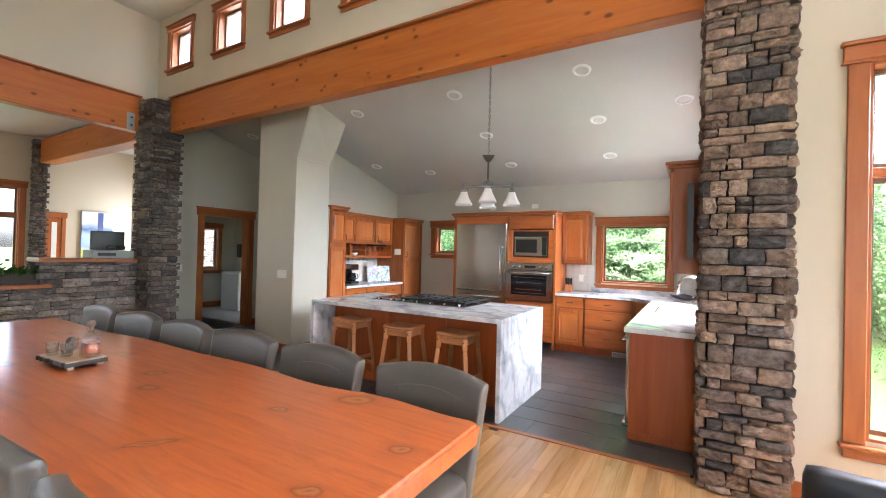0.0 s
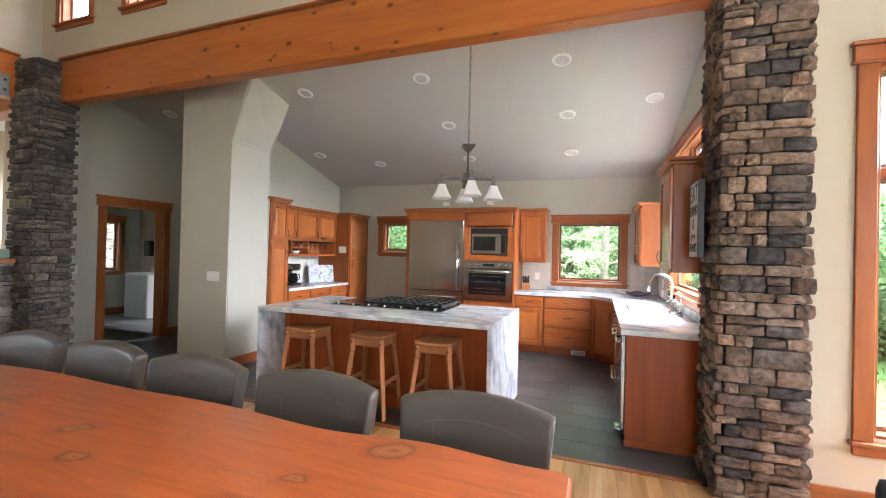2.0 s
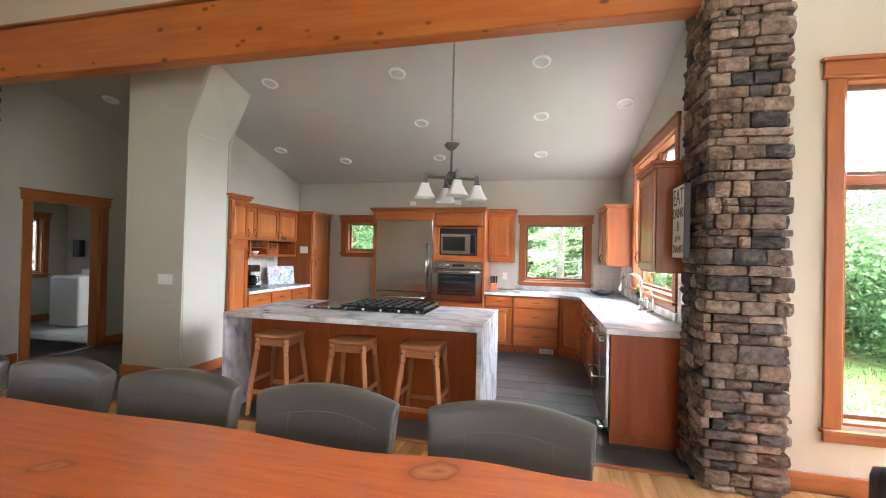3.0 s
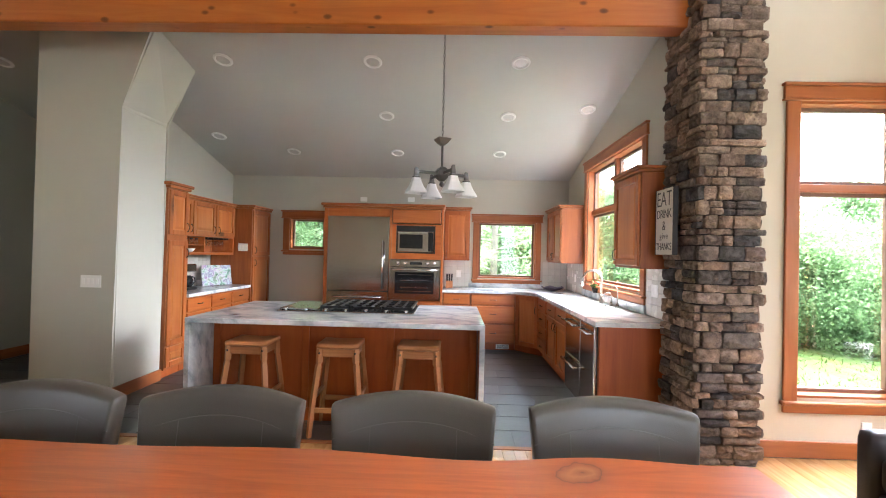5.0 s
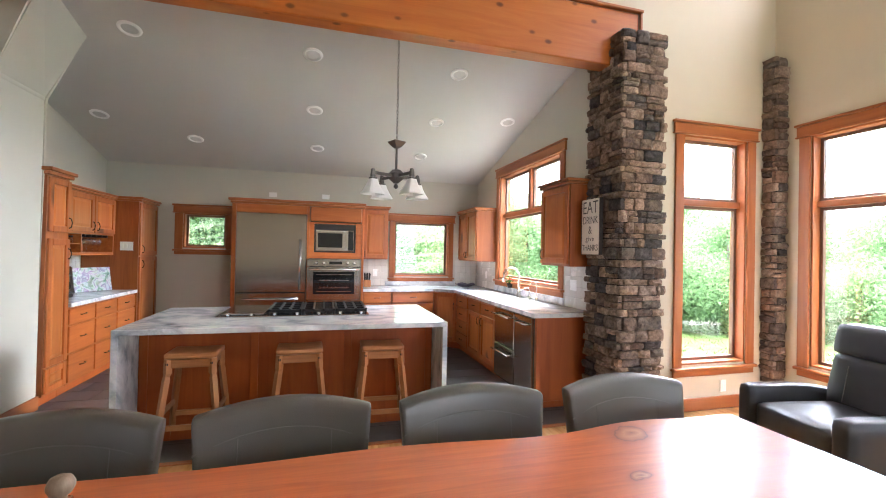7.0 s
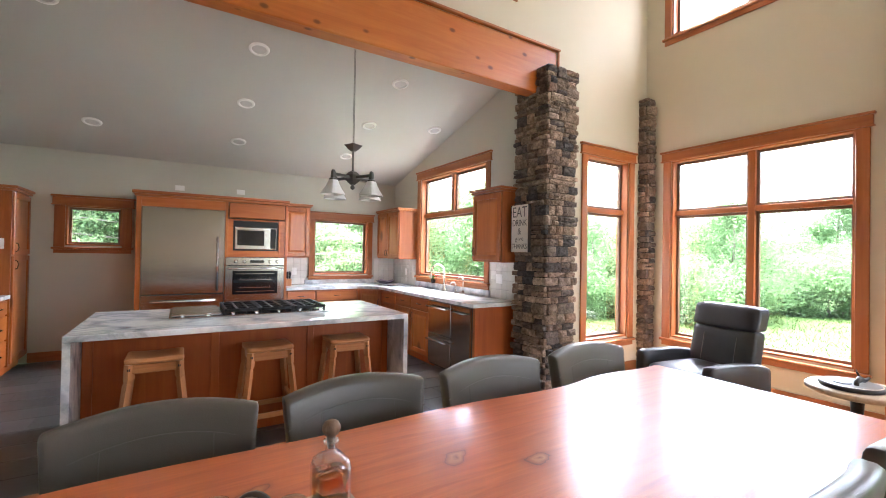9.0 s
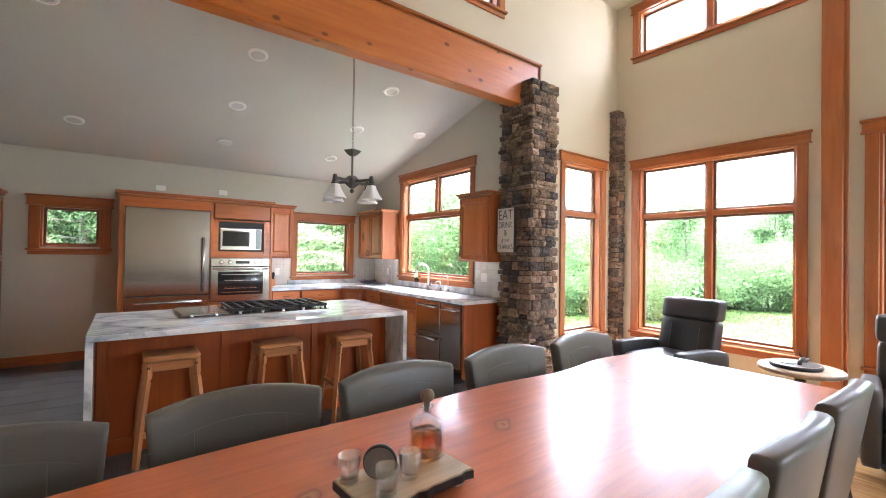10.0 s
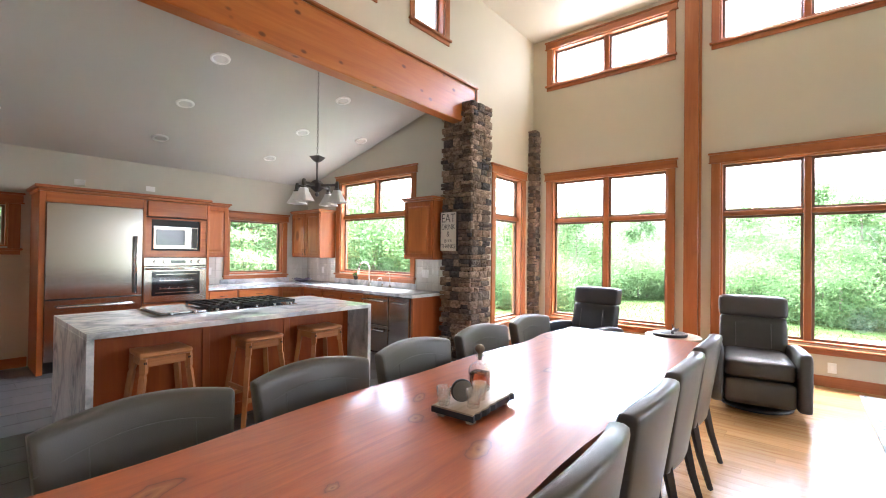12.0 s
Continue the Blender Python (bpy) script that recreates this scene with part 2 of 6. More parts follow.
def leather():
    m, n, l, b = mat("grey_leather", 0.42)
    v = coords(n, l)
    vo = n.new("ShaderNodeTexVoronoi")
    vo.inputs["Scale"].default_value = 240
    l.new(v, vo.inputs["Vector"])
    a = noise_tex(n, l, v, 3.0, 4)
    l.new(mix(n, l, (0.086, 0.076, 0.064), (0.120, 0.107, 0.091), a), b.inputs["Base Color"])
    rough_from(n, l, b, a, 0.26, 0.37)
    bump(n, l, b, vo.outputs["Distance"], 0.12, 0.003)
    return m


M_LEATHER = leather()
M_DKLEATHER = plain("charcoal_leather", (0.035, 0.035, 0.037), 0.4, 0, 0.2)
M_LEG = plain("espresso_wood", (0.028, 0.018, 0.013), 0.4)


# centre, half length, half width and turn of each knot of the slab
KNOTS = ((-1.31, 1.47, 0.085, 0.055, 0.6), (-1.59, 0.747, 0.09, 0.022, 0.9), (-1.5, 1.19, 0.04, 0.02, 0.4), (-0.855, 1.185, 0.045, 0.03, 0.5), (-2.455, 1.175, 0.055, 0.032, 0.5), (-2.22, 1.03, 0.05, 0.03, 0.2), (-3.24, 1.11, 0.045, 0.03, 0.7), (-3.29, 0.78, 0.085, 0.035, 0.3), (-4.08, 1.29, 0.09, 0.04, 0.3), (-0.925, 0.835, 0.05, 0.028, 0.2), (-3.75, 0.95, 0.03, 0.016, 0.1), (-3.05, 1.27, 0.06, 0.028, 0.4))


def table_wood():
    m, n, l, b = mat("slab_wood", 0.3)
    v = coords(n, l, (0.6, 5.0, 5.0), shift=False)
    g = noise_tex(n, l, v, 1.3, 6, 0.62, 2.2)
    r = ramp(n, [(0.25, (0.41, 0.083, 0.014)), (0.45, (0.51, 0.116, 0.022)), (0.56, (0.55, 0.133, 0.028)), (0.66, (0.46, 0.098, 0.018)), (0.8, (0.60, 0.16, 0.036))])
    l.new(g, r.inputs["Fac"])
    w = n.new("ShaderNodeTexWave")
    w.wave_type, w.bands_direction, w.wave_profile = "BANDS", "Y", "SAW"
    w.inputs["Scale"].default_value, w.inputs["Distortion"].default_value = 3.2, 7.0
    w.inputs["Detail"].default_value, w.inputs["Detail Scale"].default_value = 2.0, 0.9
    l.new(coords(n, l, (0.38, 1.0, 1.0), shift=False), w.inputs["Vector"])
    rw = ramp(n, [(0.0, (1.04, 1.04, 1.04)), (0.7, (0.97, 0.96, 0.95)), (0.93, (0.74, 0.70, 0.66)), (1.0, (0.98, 0.98, 0.98))])
    l.new(w.outputs["Fac"], rw.inputs["Fac"])
    f = noise_tex(n, l, coords(n, l, (2.5, 60, 60), shift=False), 1.5, 3)
    r2 = ramp(n, [(0.35, (0.86, 0.84, 0.82)), (0.6, (1.05, 1.05, 1.05))])
    l.new(f, r2.inputs["Fac"])
    col = mix(n, l, r.outputs["Color"], rw.outputs["Color"], 0.42, "MULTIPLY")
    col = mix(n, l, col, r2.outputs["Color"], 0.6, "MULTIPLY")
    # knots: ovals about their centres, uneven by noise, with a cracked rim, a tan heart and a stained halo
    wob = n.new("ShaderNodeTexNoise")
    wob.inputs["Scale"].default_value, wob.inputs["Detail"].default_value = 14.0, 3.0
    flat = coords(n, l, shift=False)
    l.new(flat, wob.inputs["Vector"])
    amp = n.new("ShaderNodeVectorMath")
    amp.operation = "MULTIPLY_ADD"
    amp.inputs[1].default_value, amp.inputs[2].default_value = (0.06, 0.06, 0.0), (-0.03, -0.03, 0.0)
    l.new(wob.outputs["Color"], amp.inputs[0])
    moved = n.new("ShaderNodeVectorMath")
    l.new(flat, moved.inputs[0])
    l.new(amp.outputs["Vector"], moved.inputs[1])
    near = None
    for x, y, a, c, turn in KNOTS:
        mp, ln = n.new("ShaderNodeMapping"), n.new("ShaderNodeVectorMath")
        mp.vector_type, ln.operation = "TEXTURE", "LENGTH"
        mp.inputs["Location"].default_value, mp.inputs["Rotation"].default_value, mp.inputs["Scale"].default_value = (x, y, 0.8), (0, 0, turn), (a, c, 50.0)
        l.new(moved.outputs["Vector"], mp.inputs["Vector"])
        l.new(mp.outputs["Vector"], ln.inputs[0])
        if near is None:
            near = ln.outputs["Value"]
        else:
            lo = n.new("ShaderNodeMath")
            lo.operation = "MINIMUM"
            l.new(near, lo.inputs[0])
            l.new(ln.outputs["Value"], lo.inputs[1])
            near = lo.outputs["Value"]
    third = n.new("ShaderNodeMath")
    third.operation = "MULTIPLY"
    third.inputs[1].default_value = 1 / 3
    l.new(near, third.inputs[0])
    tone = ramp(n, [(0.0, (0.12, 0.03, 0.01)), (0.04, (0.30, 0.085, 0.022)), (0.15, (0.46, 0.17, 0.052)), (0.24, (0.35, 0.10, 0.025)), (0.29, (0.27, 0.066, 0.015)), (0.315, (0.13, 0.03, 0.009)), (0.335, (0.34, 0.072, 0.014)), (0.6, (0.42, 0.095, 0.017))])
    l.new(third.outputs["Value"], tone.inputs["Fac"])
    mask = ramp(n, [(0.0, (0.9, 0.9, 0.9)), (0.34, (0.85, 0.85, 0.85)), (0.42, (0.5, 0.5, 0.5)), (0.8, (0, 0, 0))])
    l.new(third.outputs["Value"], mask.inputs["Fac"])
    l.new(mix(n, l, col, tone.outputs["Color"], mask.outputs["Color"]), b.inputs["Base Color"])
    b.inputs["Coat Weight"].default_value, b.inputs["Coat Roughness"].default_value = 0.8, 0.15
    rough_from(n, l, b, f, 0.32, 0.45)
    bump(n, l, b, g, 0.04, 0.004)
    return m


M_TABLE = table_wood()
M_STOOL = {a: wood("oak_stool_%s" % "xyz"[a], (0.336, 0.121, 0.038), (0.493, 0.202, 0.072), (0.627, 0.308, 0.129), a, 1.2, 0.45, tone=0.15) for a in range(3)}


# ---- mesh helpers ----
def mesh_of(name, bm, material):
    me = bpy.data.meshes.new(name)
    bm.normal_update()
    bm.to_mesh(me)
    bm.free()
    for mm in material if isinstance(material, (list, tuple)) else [material]:
        me.materials.append(mm)
    return me


def part(name, bm, material, parent=None, label="", m=None):
    ob = new(name, mesh_of(name, bm, material))
    ob.parent = parent
    if m is not None:
        ob.matrix_basis = m
    return tagged(ob, label)


def piece(name, me, parent, m):
    ob = new(name, me)
    ob.parent = parent
    ob.matrix_basis = m
    return ob


def thing(name, label, category, m=None, group="", kind=""):
    ob = new(name)
    ob.empty_display_size = 0.1
    if m is not None:
        ob.matrix_basis = m
    return tagged(ob, label, category, group, kind)


def structure(name, bm, material, label, category):
    return tagged(new(name, mesh_of(name, bm, material)), label, category, "", "structure")


def add_box(bm, x0, x1, y0, y1, z0, z1, bev=0.0, seg=1):
    vs = [bm.verts.new((x, y, z)) for z in (z0, z1) for y in (y0, y1) for x in (x0, x1)]
    fs = [bm.faces.new([vs[i] for i in f]) for f in ((0, 2, 3, 1), (4, 5, 7, 6), (0, 1, 5, 4), (1, 3, 7, 5), (3, 2, 6, 7), (2, 0, 4, 6))]
    if bev:
        es = list({e for f in fs for e in f.edges})
        bmesh.ops.bevel(bm, geom=es, offset=bev, segments=seg, affect="EDGES", profile=0.5)
    return vs


def box(x0, x1, y0, y1, z0, z1, bev=0.0, seg=1):
    bm = bmesh.new()
    add_box(bm, x0, x1, y0, y1, z0, z1, bev, seg)
    return bm


def boxes(rows, bev=0.0):
    bm = bmesh.new()
    for r in rows:
        sub = box(*r, bev)
        tmp = bpy.data.meshes.new("tmp")
        sub.to_mesh(tmp)
        sub.free()
        bm.from_mesh(tmp)
        bpy.data.meshes.remove(tmp)
    return bm


def add_tube(bm, pts, radii, n=10, cap=True):
    """A tube through points, with a radius for each."""
    if isinstance(radii, (int, float)):
        radii = [radii] * len(pts)
    pts = [Vector(p) for p in pts]
    rings, ref = [], None
    for i, p in enumerate(pts):
        d = (pts[min(i + 1, len(pts) - 1)] - pts[max(i - 1, 0)]).normalized()
        if ref is None:
            ref = Vector((1, 0, 0)) if abs(d.x) < 0.9 else Vector((0, 1, 0))
        u = (ref - d * ref.dot(d)).normalized()
        ref = u
        w = d.cross(u)
        rings.append([bm.verts.new(p + (u * math.cos(a) + w * math.sin(a)) * radii[i]) for a in (2 * math.pi * k / n for k in range(n))])
    for a, b in zip(rings, rings[1:]):
        for k in range(n):
            f = bm.faces.new((a[k], a[(k + 1) % n], b[(k + 1) % n], b[k]))
            f.smooth = n > 6
    if cap:
        bm.faces.new(rings[0][::-1])
        bm.faces.new(rings[-1])
    return bm


def tube(pts, radii, n=10, cap=True):
    return add_tube(bmesh.new(), pts, radii, n, cap)


def lathe(profile, n=20, square=False):
    """A turned shape from (radius, z) pairs; square: four-sided."""
    bm = bmesh.new()
    k, off = (4, math.pi / 4) if square else (n, 0)
    rings = [[bm.verts.new((r * math.cos(off + 2 * math.pi * i / k), r * math.sin(off + 2 * math.pi * i / k), z)) for i in range(k)] for r, z in profile]
    for a, b in zip(rings, rings[1:]):
        for i in range(k):
            f = bm.faces.new((a[i], a[(i + 1) % k], b[(i + 1) % k], b[i]))
            f.smooth = not square
    bm.faces.new(rings[0][::-1])
    bm.faces.new(rings[-1])
    return bm


def prism(outline, z0, z1, bev=0.0):
    """An upright prism over a plan outline, counter-clockwise."""
    bm = bmesh.new()
    a, b = [bm.verts.new((x, y, z0)) for x, y in outline], [bm.verts.new((x, y, z1)) for x, y in outline]
    n = len(outline)
    bm.faces.new(a[::-1])
    bm.faces.new(b)
    for i in range(n):
        bm.faces.new((a[i], a[(i + 1) % n], b[(i + 1) % n], b[i]))
    if bev:
        bmesh.ops.bevel(bm, geom=bm.edges[:], offset=bev, segments=2, affect="EDGES")
    return bm


def wall_bm(a0, a1, z0, z1, thick, holes):
    """A wall in local x (along), y (outward from the room) and z, with holes (a0, a1, z0, z1) through it."""
    us = sorted({a0, a1, *(h[0] for h in holes), *(h[1] for h in holes)})
    ws = sorted({z0, z1, *(h[2] for h in holes), *(h[3] for h in holes)})
    us, ws = [u for u in us if a0 <= u <= a1], [w for w in ws if z0 <= w <= z1]
    bm = bmesh.new()
    cells = {(i, j) for i in range(len(us) - 1) for j in range(len(ws) - 1)
             if not any(h[0] <= (us[i] + us[i + 1]) / 2 <= h[1] and h[2] <= (ws[j] + ws[j + 1]) / 2 <= h[3] for h in holes)}
    for i, j in cells:
        p = [(us[i], ws[j]), (us[i + 1], ws[j]), (us[i + 1], ws[j + 1]), (us[i], ws[j + 1])]
        bm.faces.new([bm.verts.new((u, 0, w)) for u, w in p])
        bm.faces.new([bm.verts.new((u, thick, w)) for u, w in p[::-1]])
        for k, (di, dj) in enumerate(((0, -1), (1, 0), (0, 1), (-1, 0))):
            if (i + di, j + dj) not in cells:
                (u0, w0), (u1, w1) = p[k], p[(k + 1) % 4]
                bm.faces.new([bm.verts.new(q) for q in ((u0, 0, w0), (u0, thick, w0), (u1, thick, w1), (u1, 0, w1))])
    bmesh.ops.remove_doubles(bm, verts=bm.verts[:], dist=0.0005)
    return bm


def wall(name, m, a0, a1, z0, z1, holes, material, label, thick=0.16):
    ob = structure(name, wall_bm(a0, a1, z0, z1, thick, holes), material, label, "wall")
    ob.matrix_basis = m
    return ob


WIN_T = 0.16


def window(name, m, a0, a1, z0, z1, columns, rails, label, head=0.13, cas=0.10, sill=0.06, dark=False, wide_foot=False):
    """A cased window in a wall's local frame; a0..z1 is the outside of the casing. columns: how many lights across; rails: heights that part the rows."""
    w = tagged(new(name), label, "window", "", "structure")
    w.matrix_basis = m
    tx, tz = (M_SASH, M_SASH) if dark else (M_TRIM[0], M_TRIM[2])
    o = (a0 + cas, a1 - cas, z0 + sill + 0.05, z1 - head)
    part("head_casing", box(a0 - 0.02, a1 + 0.02, -0.028, 0, z1 - head + 0.012, z1 - 0.025, 0.004), tx, w)
    part("cap_molding", box(a0 - 0.035, a1 + 0.035, -0.045, 0, z1 - 0.024, z1, 0.005), tx, w)
    part("bead_molding", box(a0 - 0.03, a1 + 0.03, -0.036, 0, z1 - head - 0.004, z1 - head + 0.011, 0.004), tx, w)
    for u in (a0, a1 - cas):
        part("side_casing", box(u, u + cas, -0.022, 0, z0 + sill + 0.03, z1 - head - 0.005, 0.004), tz, w)
    part("window_sill", box(a0 - 0.02, a1 + 0.02, -0.05, 0.0, z0 + sill, z0 + sill + 0.029, 0.006), tx, w)
    part("apron", box(a0, a1, -0.02, 0, z0, z0 + sill - 0.001, 0.004), tx, w)
    d = WIN_T - 0.06
    for u, s in ((o[0], 1), (o[1], -1)):
        part("jamb", box(min(u, u + s * 0.02), max(u, u + s * 0.02), 0.001, WIN_T, o[2], o[3], 0.002), tz, w)
    part("jamb", box(o[0] + 0.021, o[1] - 0.021, 0.001, WIN_T, o[3] - 0.02, o[3], 0.002), tx, w)
    part("jamb", box(o[0] + 0.021, o[1] - 0.021, 0.001, WIN_T, o[2], o[2] + 0.02, 0.002), tx, w)
    u0, u1, w0, w1 = o[0] + 0.02, o[1] - 0.02, o[2] + 0.02, o[3] - 0.02
    us = [u0 + (u1 - u0) * k / columns for k in range(columns + 1)]
    ws = [w0, *rails, w1]
    for u in us[1:-1]:
        part("mullion", box(u - 0.035, u + 0.035, d - 0.05, d + 0.04, rails[0] + 0.031 if wide_foot else w0, w1, 0.004), tz, w)
    if wide_foot:
        part("rail", box(u0, u1, d - 0.05, d + 0.04, rails[0] - 0.03, rails[0] + 0.03, 0.004), tx, w)
    for k in range(columns):
        for z in () if wide_foot else ws[1:-1]:
            part("rail", box(us[k] + (0.036 if k else 0), us[k + 1] - (0.036 if k < columns - 1 else 0), d - 0.05, d + 0.04, z - 0.03, z + 0.03, 0.004), tx, w)
        for i in range(len(ws) - 1):
            if wide_foot and i == 0 and k:
                continue
            s0, s1 = us[k] + (0.036 if k else 0.001), us[k + 1] - (0.036 if k < columns - 1 else 0.001)
            t0, t1 = ws[i] + (0.031 if i else 0.001), ws[i + 1] - (0.031 if i < len(ws) - 2 else 0.001)
            if wide_foot and i == 0:
                s0, s1 = us[0] + 0.001, us[-1] - 0.001
            f = 0.028
            part("sash", boxes([(s0, s0 + f, d - 0.01, d + 0.03, t0, t1), (s1 - f, s1, d - 0.01, d + 0.03, t0, t1), (s0 + f, s1 - f, d - 0.01, d + 0.03, t0, t0 + f), (s0 + f, s1 - f, d - 0.01, d + 0.03, t1 - f, t1)]), M_SASH, w)
            g = part("pane", box(s0 + f - 0.004, s1 - f + 0.004, d + 0.008, d + 0.012, t0 + f - 0.004, t1 - f + 0.004), M_GLASS, w)
            g.visible_shadow = False
    return (o[0], o[1], o[2], o[3])


# ---- the setting ----
ZC = 5.06
N_WALL = pose(0, 3.42, 0)
BAY = pose(2.04, 0, 0, 0, 0, -90)
N_UP = pose(0, 3.42, 0)
K_EAST = pose(0.19, 0, 0, 0, 0, -90)
K_NORTH = pose(0, 7.29, 0)
WEST = pose(-7.38, 0, 0, 0, 0, 90)


def kz(y):
    return 3.455 - 0.27 * (y - 4.57)


# bay wall, local x = -y
bay_holes = []
for k, y1 in enumerate((3.165, 0.825)):
    bay_holes.append(window("window_%d" % (k + 1), BAY, -y1, -y1 + 1.92, 0.36, 2.81, 2, (2.02,), "tall fir-framed picture window with transom lights", 0.13))
    bay_holes.append(window("window_%d" % (k + 3), BAY, -y1 - 0.005, -y1 + 1.915, 4.175, 4.99, 2, (), "high fir-framed transom window below the ceiling", 0.12, 0.09))
# third bay window, unseen, added to let in more light
bay_holes.append(window("window_17", BAY, 1.52, 3.44, 0.36, 2.81, 2, (2.02,), "tall fir-framed picture window with transom lights", 0.13))
wall("wall_east", BAY, -3.58, 5.2, 0, ZC, bay_holes, M_WALL, "warm beige painted wall with tall windows")

# north wall of the dining room: beside the pillar, and the clerestory above the beam
nw = [window("window_5", N_WALL, 0.775, 1.775, 0.335, 2.81, 1, (2.03,), "narrow tall fir-framed window beside the stone pillar", 0.13)]
wall("wall_north_1", N_WALL, 0.35, 2.04, 0, 3.757, nw, M_WALL, "warm beige painted wall with a tall window")
cl = []
for k in range(6):
    u = -7.085 + 1.2205 * k
    cl.append(window("window_%d" % (k + 6), N_UP, u, u + 0.72, 4.125, 4.90, 1, (), "small square fir-framed clerestory window", 0.10, 0.085, 0.05))
wall("wall_north_2", N_UP, -7.38, 2.04, 3.757, ZC, cl, M_WALL, "warm beige clerestory wall above the beam")

# kitchen
ke = [window("window_12", K_EAST, -6.36, -4.385, 1.0, 2.82, 2, (2.08,), "wide fir-framed window over the kitchen sink", 0.13, wide_foot=True)]
kn = [window("window_13", K_NORTH, -1.39, -0.255, 0.985, 2.14, 1, (), "square fir-framed kitchen window", 0.13, 0.085, 0.035),
      window("window_14", K_NORTH, -4.61, -3.80, 1.385, 2.14, 1, (), "small dark-framed kitchen window", 0.13, 0.11, 0.05)]
wall("wall_kitchen_east", K_EAST, -7.29, -3.58, 0, 4.2, ke, M_WALL_SHADED, "greige painted kitchen wall with a sink window")
wall("wall_kitchen_north", K_NORTH, -7.38, 0.35, 0, 3.2, kn, M_WALL_SHADED, "greige painted kitchen back wall")
wall("wall_kitchen_west", pose(-5.5, 0, 0, 0, 0, 90), 4.5, 7.29, 0, 4.0, [], M_WALL_SHADED, "greige painted kitchen side wall", 0.12)
hall_hole = (4.215, 5.09, 0, 2.05)
wall("wall_west_1", WEST, 3.45, 7.45, 0, 4.2, [hall_hole], M_WALL_SHADED, "greige painted hall wall with a doorway")
wall("wall_west_2", WEST, -5.2, 3.58, 3.757, ZC, [], M_WALL, "warm beige wall above the timber beam")

bm = bmesh.new()
for z, flip in ((0, 1), (0.12, 0)):
    q = [(-7.5, 3.5), (0.35, 3.5), (0.35, 7.45), (-7.5, 7.45)]
    f = [bm.verts.new((x, y, kz(y) + z)) for x, y in q]
    bm.faces.new(f[::-1] if flip else f)
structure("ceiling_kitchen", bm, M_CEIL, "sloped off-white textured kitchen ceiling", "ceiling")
structure("ceiling", box(-7.54, 2.2, -5.2, 3.58, ZC, ZC + 0.15), M_HICEIL, "high flat cream painted ceiling", "ceiling")

# south wall behind the walker, unseen, with a plain tall opening added for light
SOUTH = pose(0, -5.1, 0, 0, 0, 180)
wall("wall_south", SOUTH, -2.2, 12.2, 0, ZC, [(-1.85, -0.45, 0.5, 2.9)], M_WALL, "warm beige painted wall with an added tall opening")

# floors
structure("floor", boxes([(-12.2, 2.04, -5.1, 3.40, -0.06, -0.012), (0.195, 2.2, 3.4002, 3.60, -0.06, -0.012)]), M_MORTAR, "subfloor beneath the oak planks", "floor")
structure("floor_kitchen", box(-10.5, 0.19, 3.404, 7.29, -0.06, -0.012), M_GROUT, "dark grout bed beneath slate tiles", "floor")

# timber beams
bl = tagged(new("beam_1"), "long knotty fir timber beam on stone pillars", "beam", "timber beams", "structure")
part("timber", box(-6.98, 0.343, 3.42, 3.58, 3.235, 3.755, 0.010), M_BEAM[0], bl)
part("cap_board", box(-6.98, 0.37, 3.385, 3.43, 3.756, 3.782, 0.004), M_TRIM[0], bl)
part("end_strip", box(0.345, 0.37, 3.40, 3.419, 3.40, 3.755, 0.004), M_TRIM[2], bl)
b2 = tagged(new("beam_2"), "fir timber beam over the opening to the next room", "beam", "timber beams", "structure")
part("timber", box(-7.54, -7.36, -5.1, 3.19, 3.235, 3.755, 0.010), M_BEAM[1], b2)
part("cap_board", box(-7.42, -7.325, -5.1, 3.19, 3.756, 3.782, 0.004), M_TRIM[1], b2)
# bay post
po = tagged(new("post"), "full-height fir trim post between the windows", "post", "", "structure")
part("board", box(1.95, 2.04, 0.965, 1.13, 0, ZC, 0.006), M_TRIM[2], po)
part("edge_strip", box(2.0, 2.04, 0.935, 0.964, 0, ZC, 0.004), M_TRIM[2], po)
# ---- shapes used by several things ----
def cushion(x0, x1, y0, y1, z0, z1, r=0.04, puff=0.0, cuts=7, shape=None):
    """An upholstered block: rounded edges, faces that bulge a little."""
    bm = bmesh.new()
    bmesh.ops.create_cube(bm, size=2)
    bmesh.ops.subdivide_edges(bm, edges=bm.edges[:], cuts=cuts, use_grid_fill=True)
    h, c = Vector((x1 - x0, y1 - y0, z1 - z0)) / 2, Vector((x0 + x1, y0 + y1, z0 + z1)) / 2
    r = min(r, *(k * 0.98 for k in h))
    for v in bm.verts:
        p = v.co.copy()
        q = Vector([math.copysign(abs(p[i]) ** 0.75, p[i]) * h[i] for i in range(3)])
        inner = Vector([max(-h[i] + r, min(h[i] - r, q[i])) for i in range(3)])
        d = q - inner
        if d.length > 1e-6:
            q = inner + d.normalized() * r
        for i in range(3):
            j, k = (i + 1) % 3, (i + 2) % 3
            if abs(p[i]) > 0.999:
                q[i] += math.copysign(puff * (1 - p[j] ** 2) * (1 - p[k] ** 2), p[i])
        v.co = c + q
        if shape:
            v.co = Vector(shape(*v.co))
    for f in bm.faces:
        f.smooth = True
    return bm


def pull(parent, u, z, upright, length=0.10, material=None):
    """An arched cabinet pull on a front's face (local y = -0.02)."""
    pts = [(-length / 2, 0.0), (-length / 2 + 0.008, -0.018), (0, -0.028), (length / 2 - 0.008, -0.018), (length / 2, 0.0)]
    bm = tube([(u, -0.021 + b, z + a) if upright else (u + a, -0.021 + b, z) for a, b in pts], [0.006, 0.005, 0.0042, 0.005, 0.006], 7)
    return part("handle", bm, material or M_BRONZE, parent)


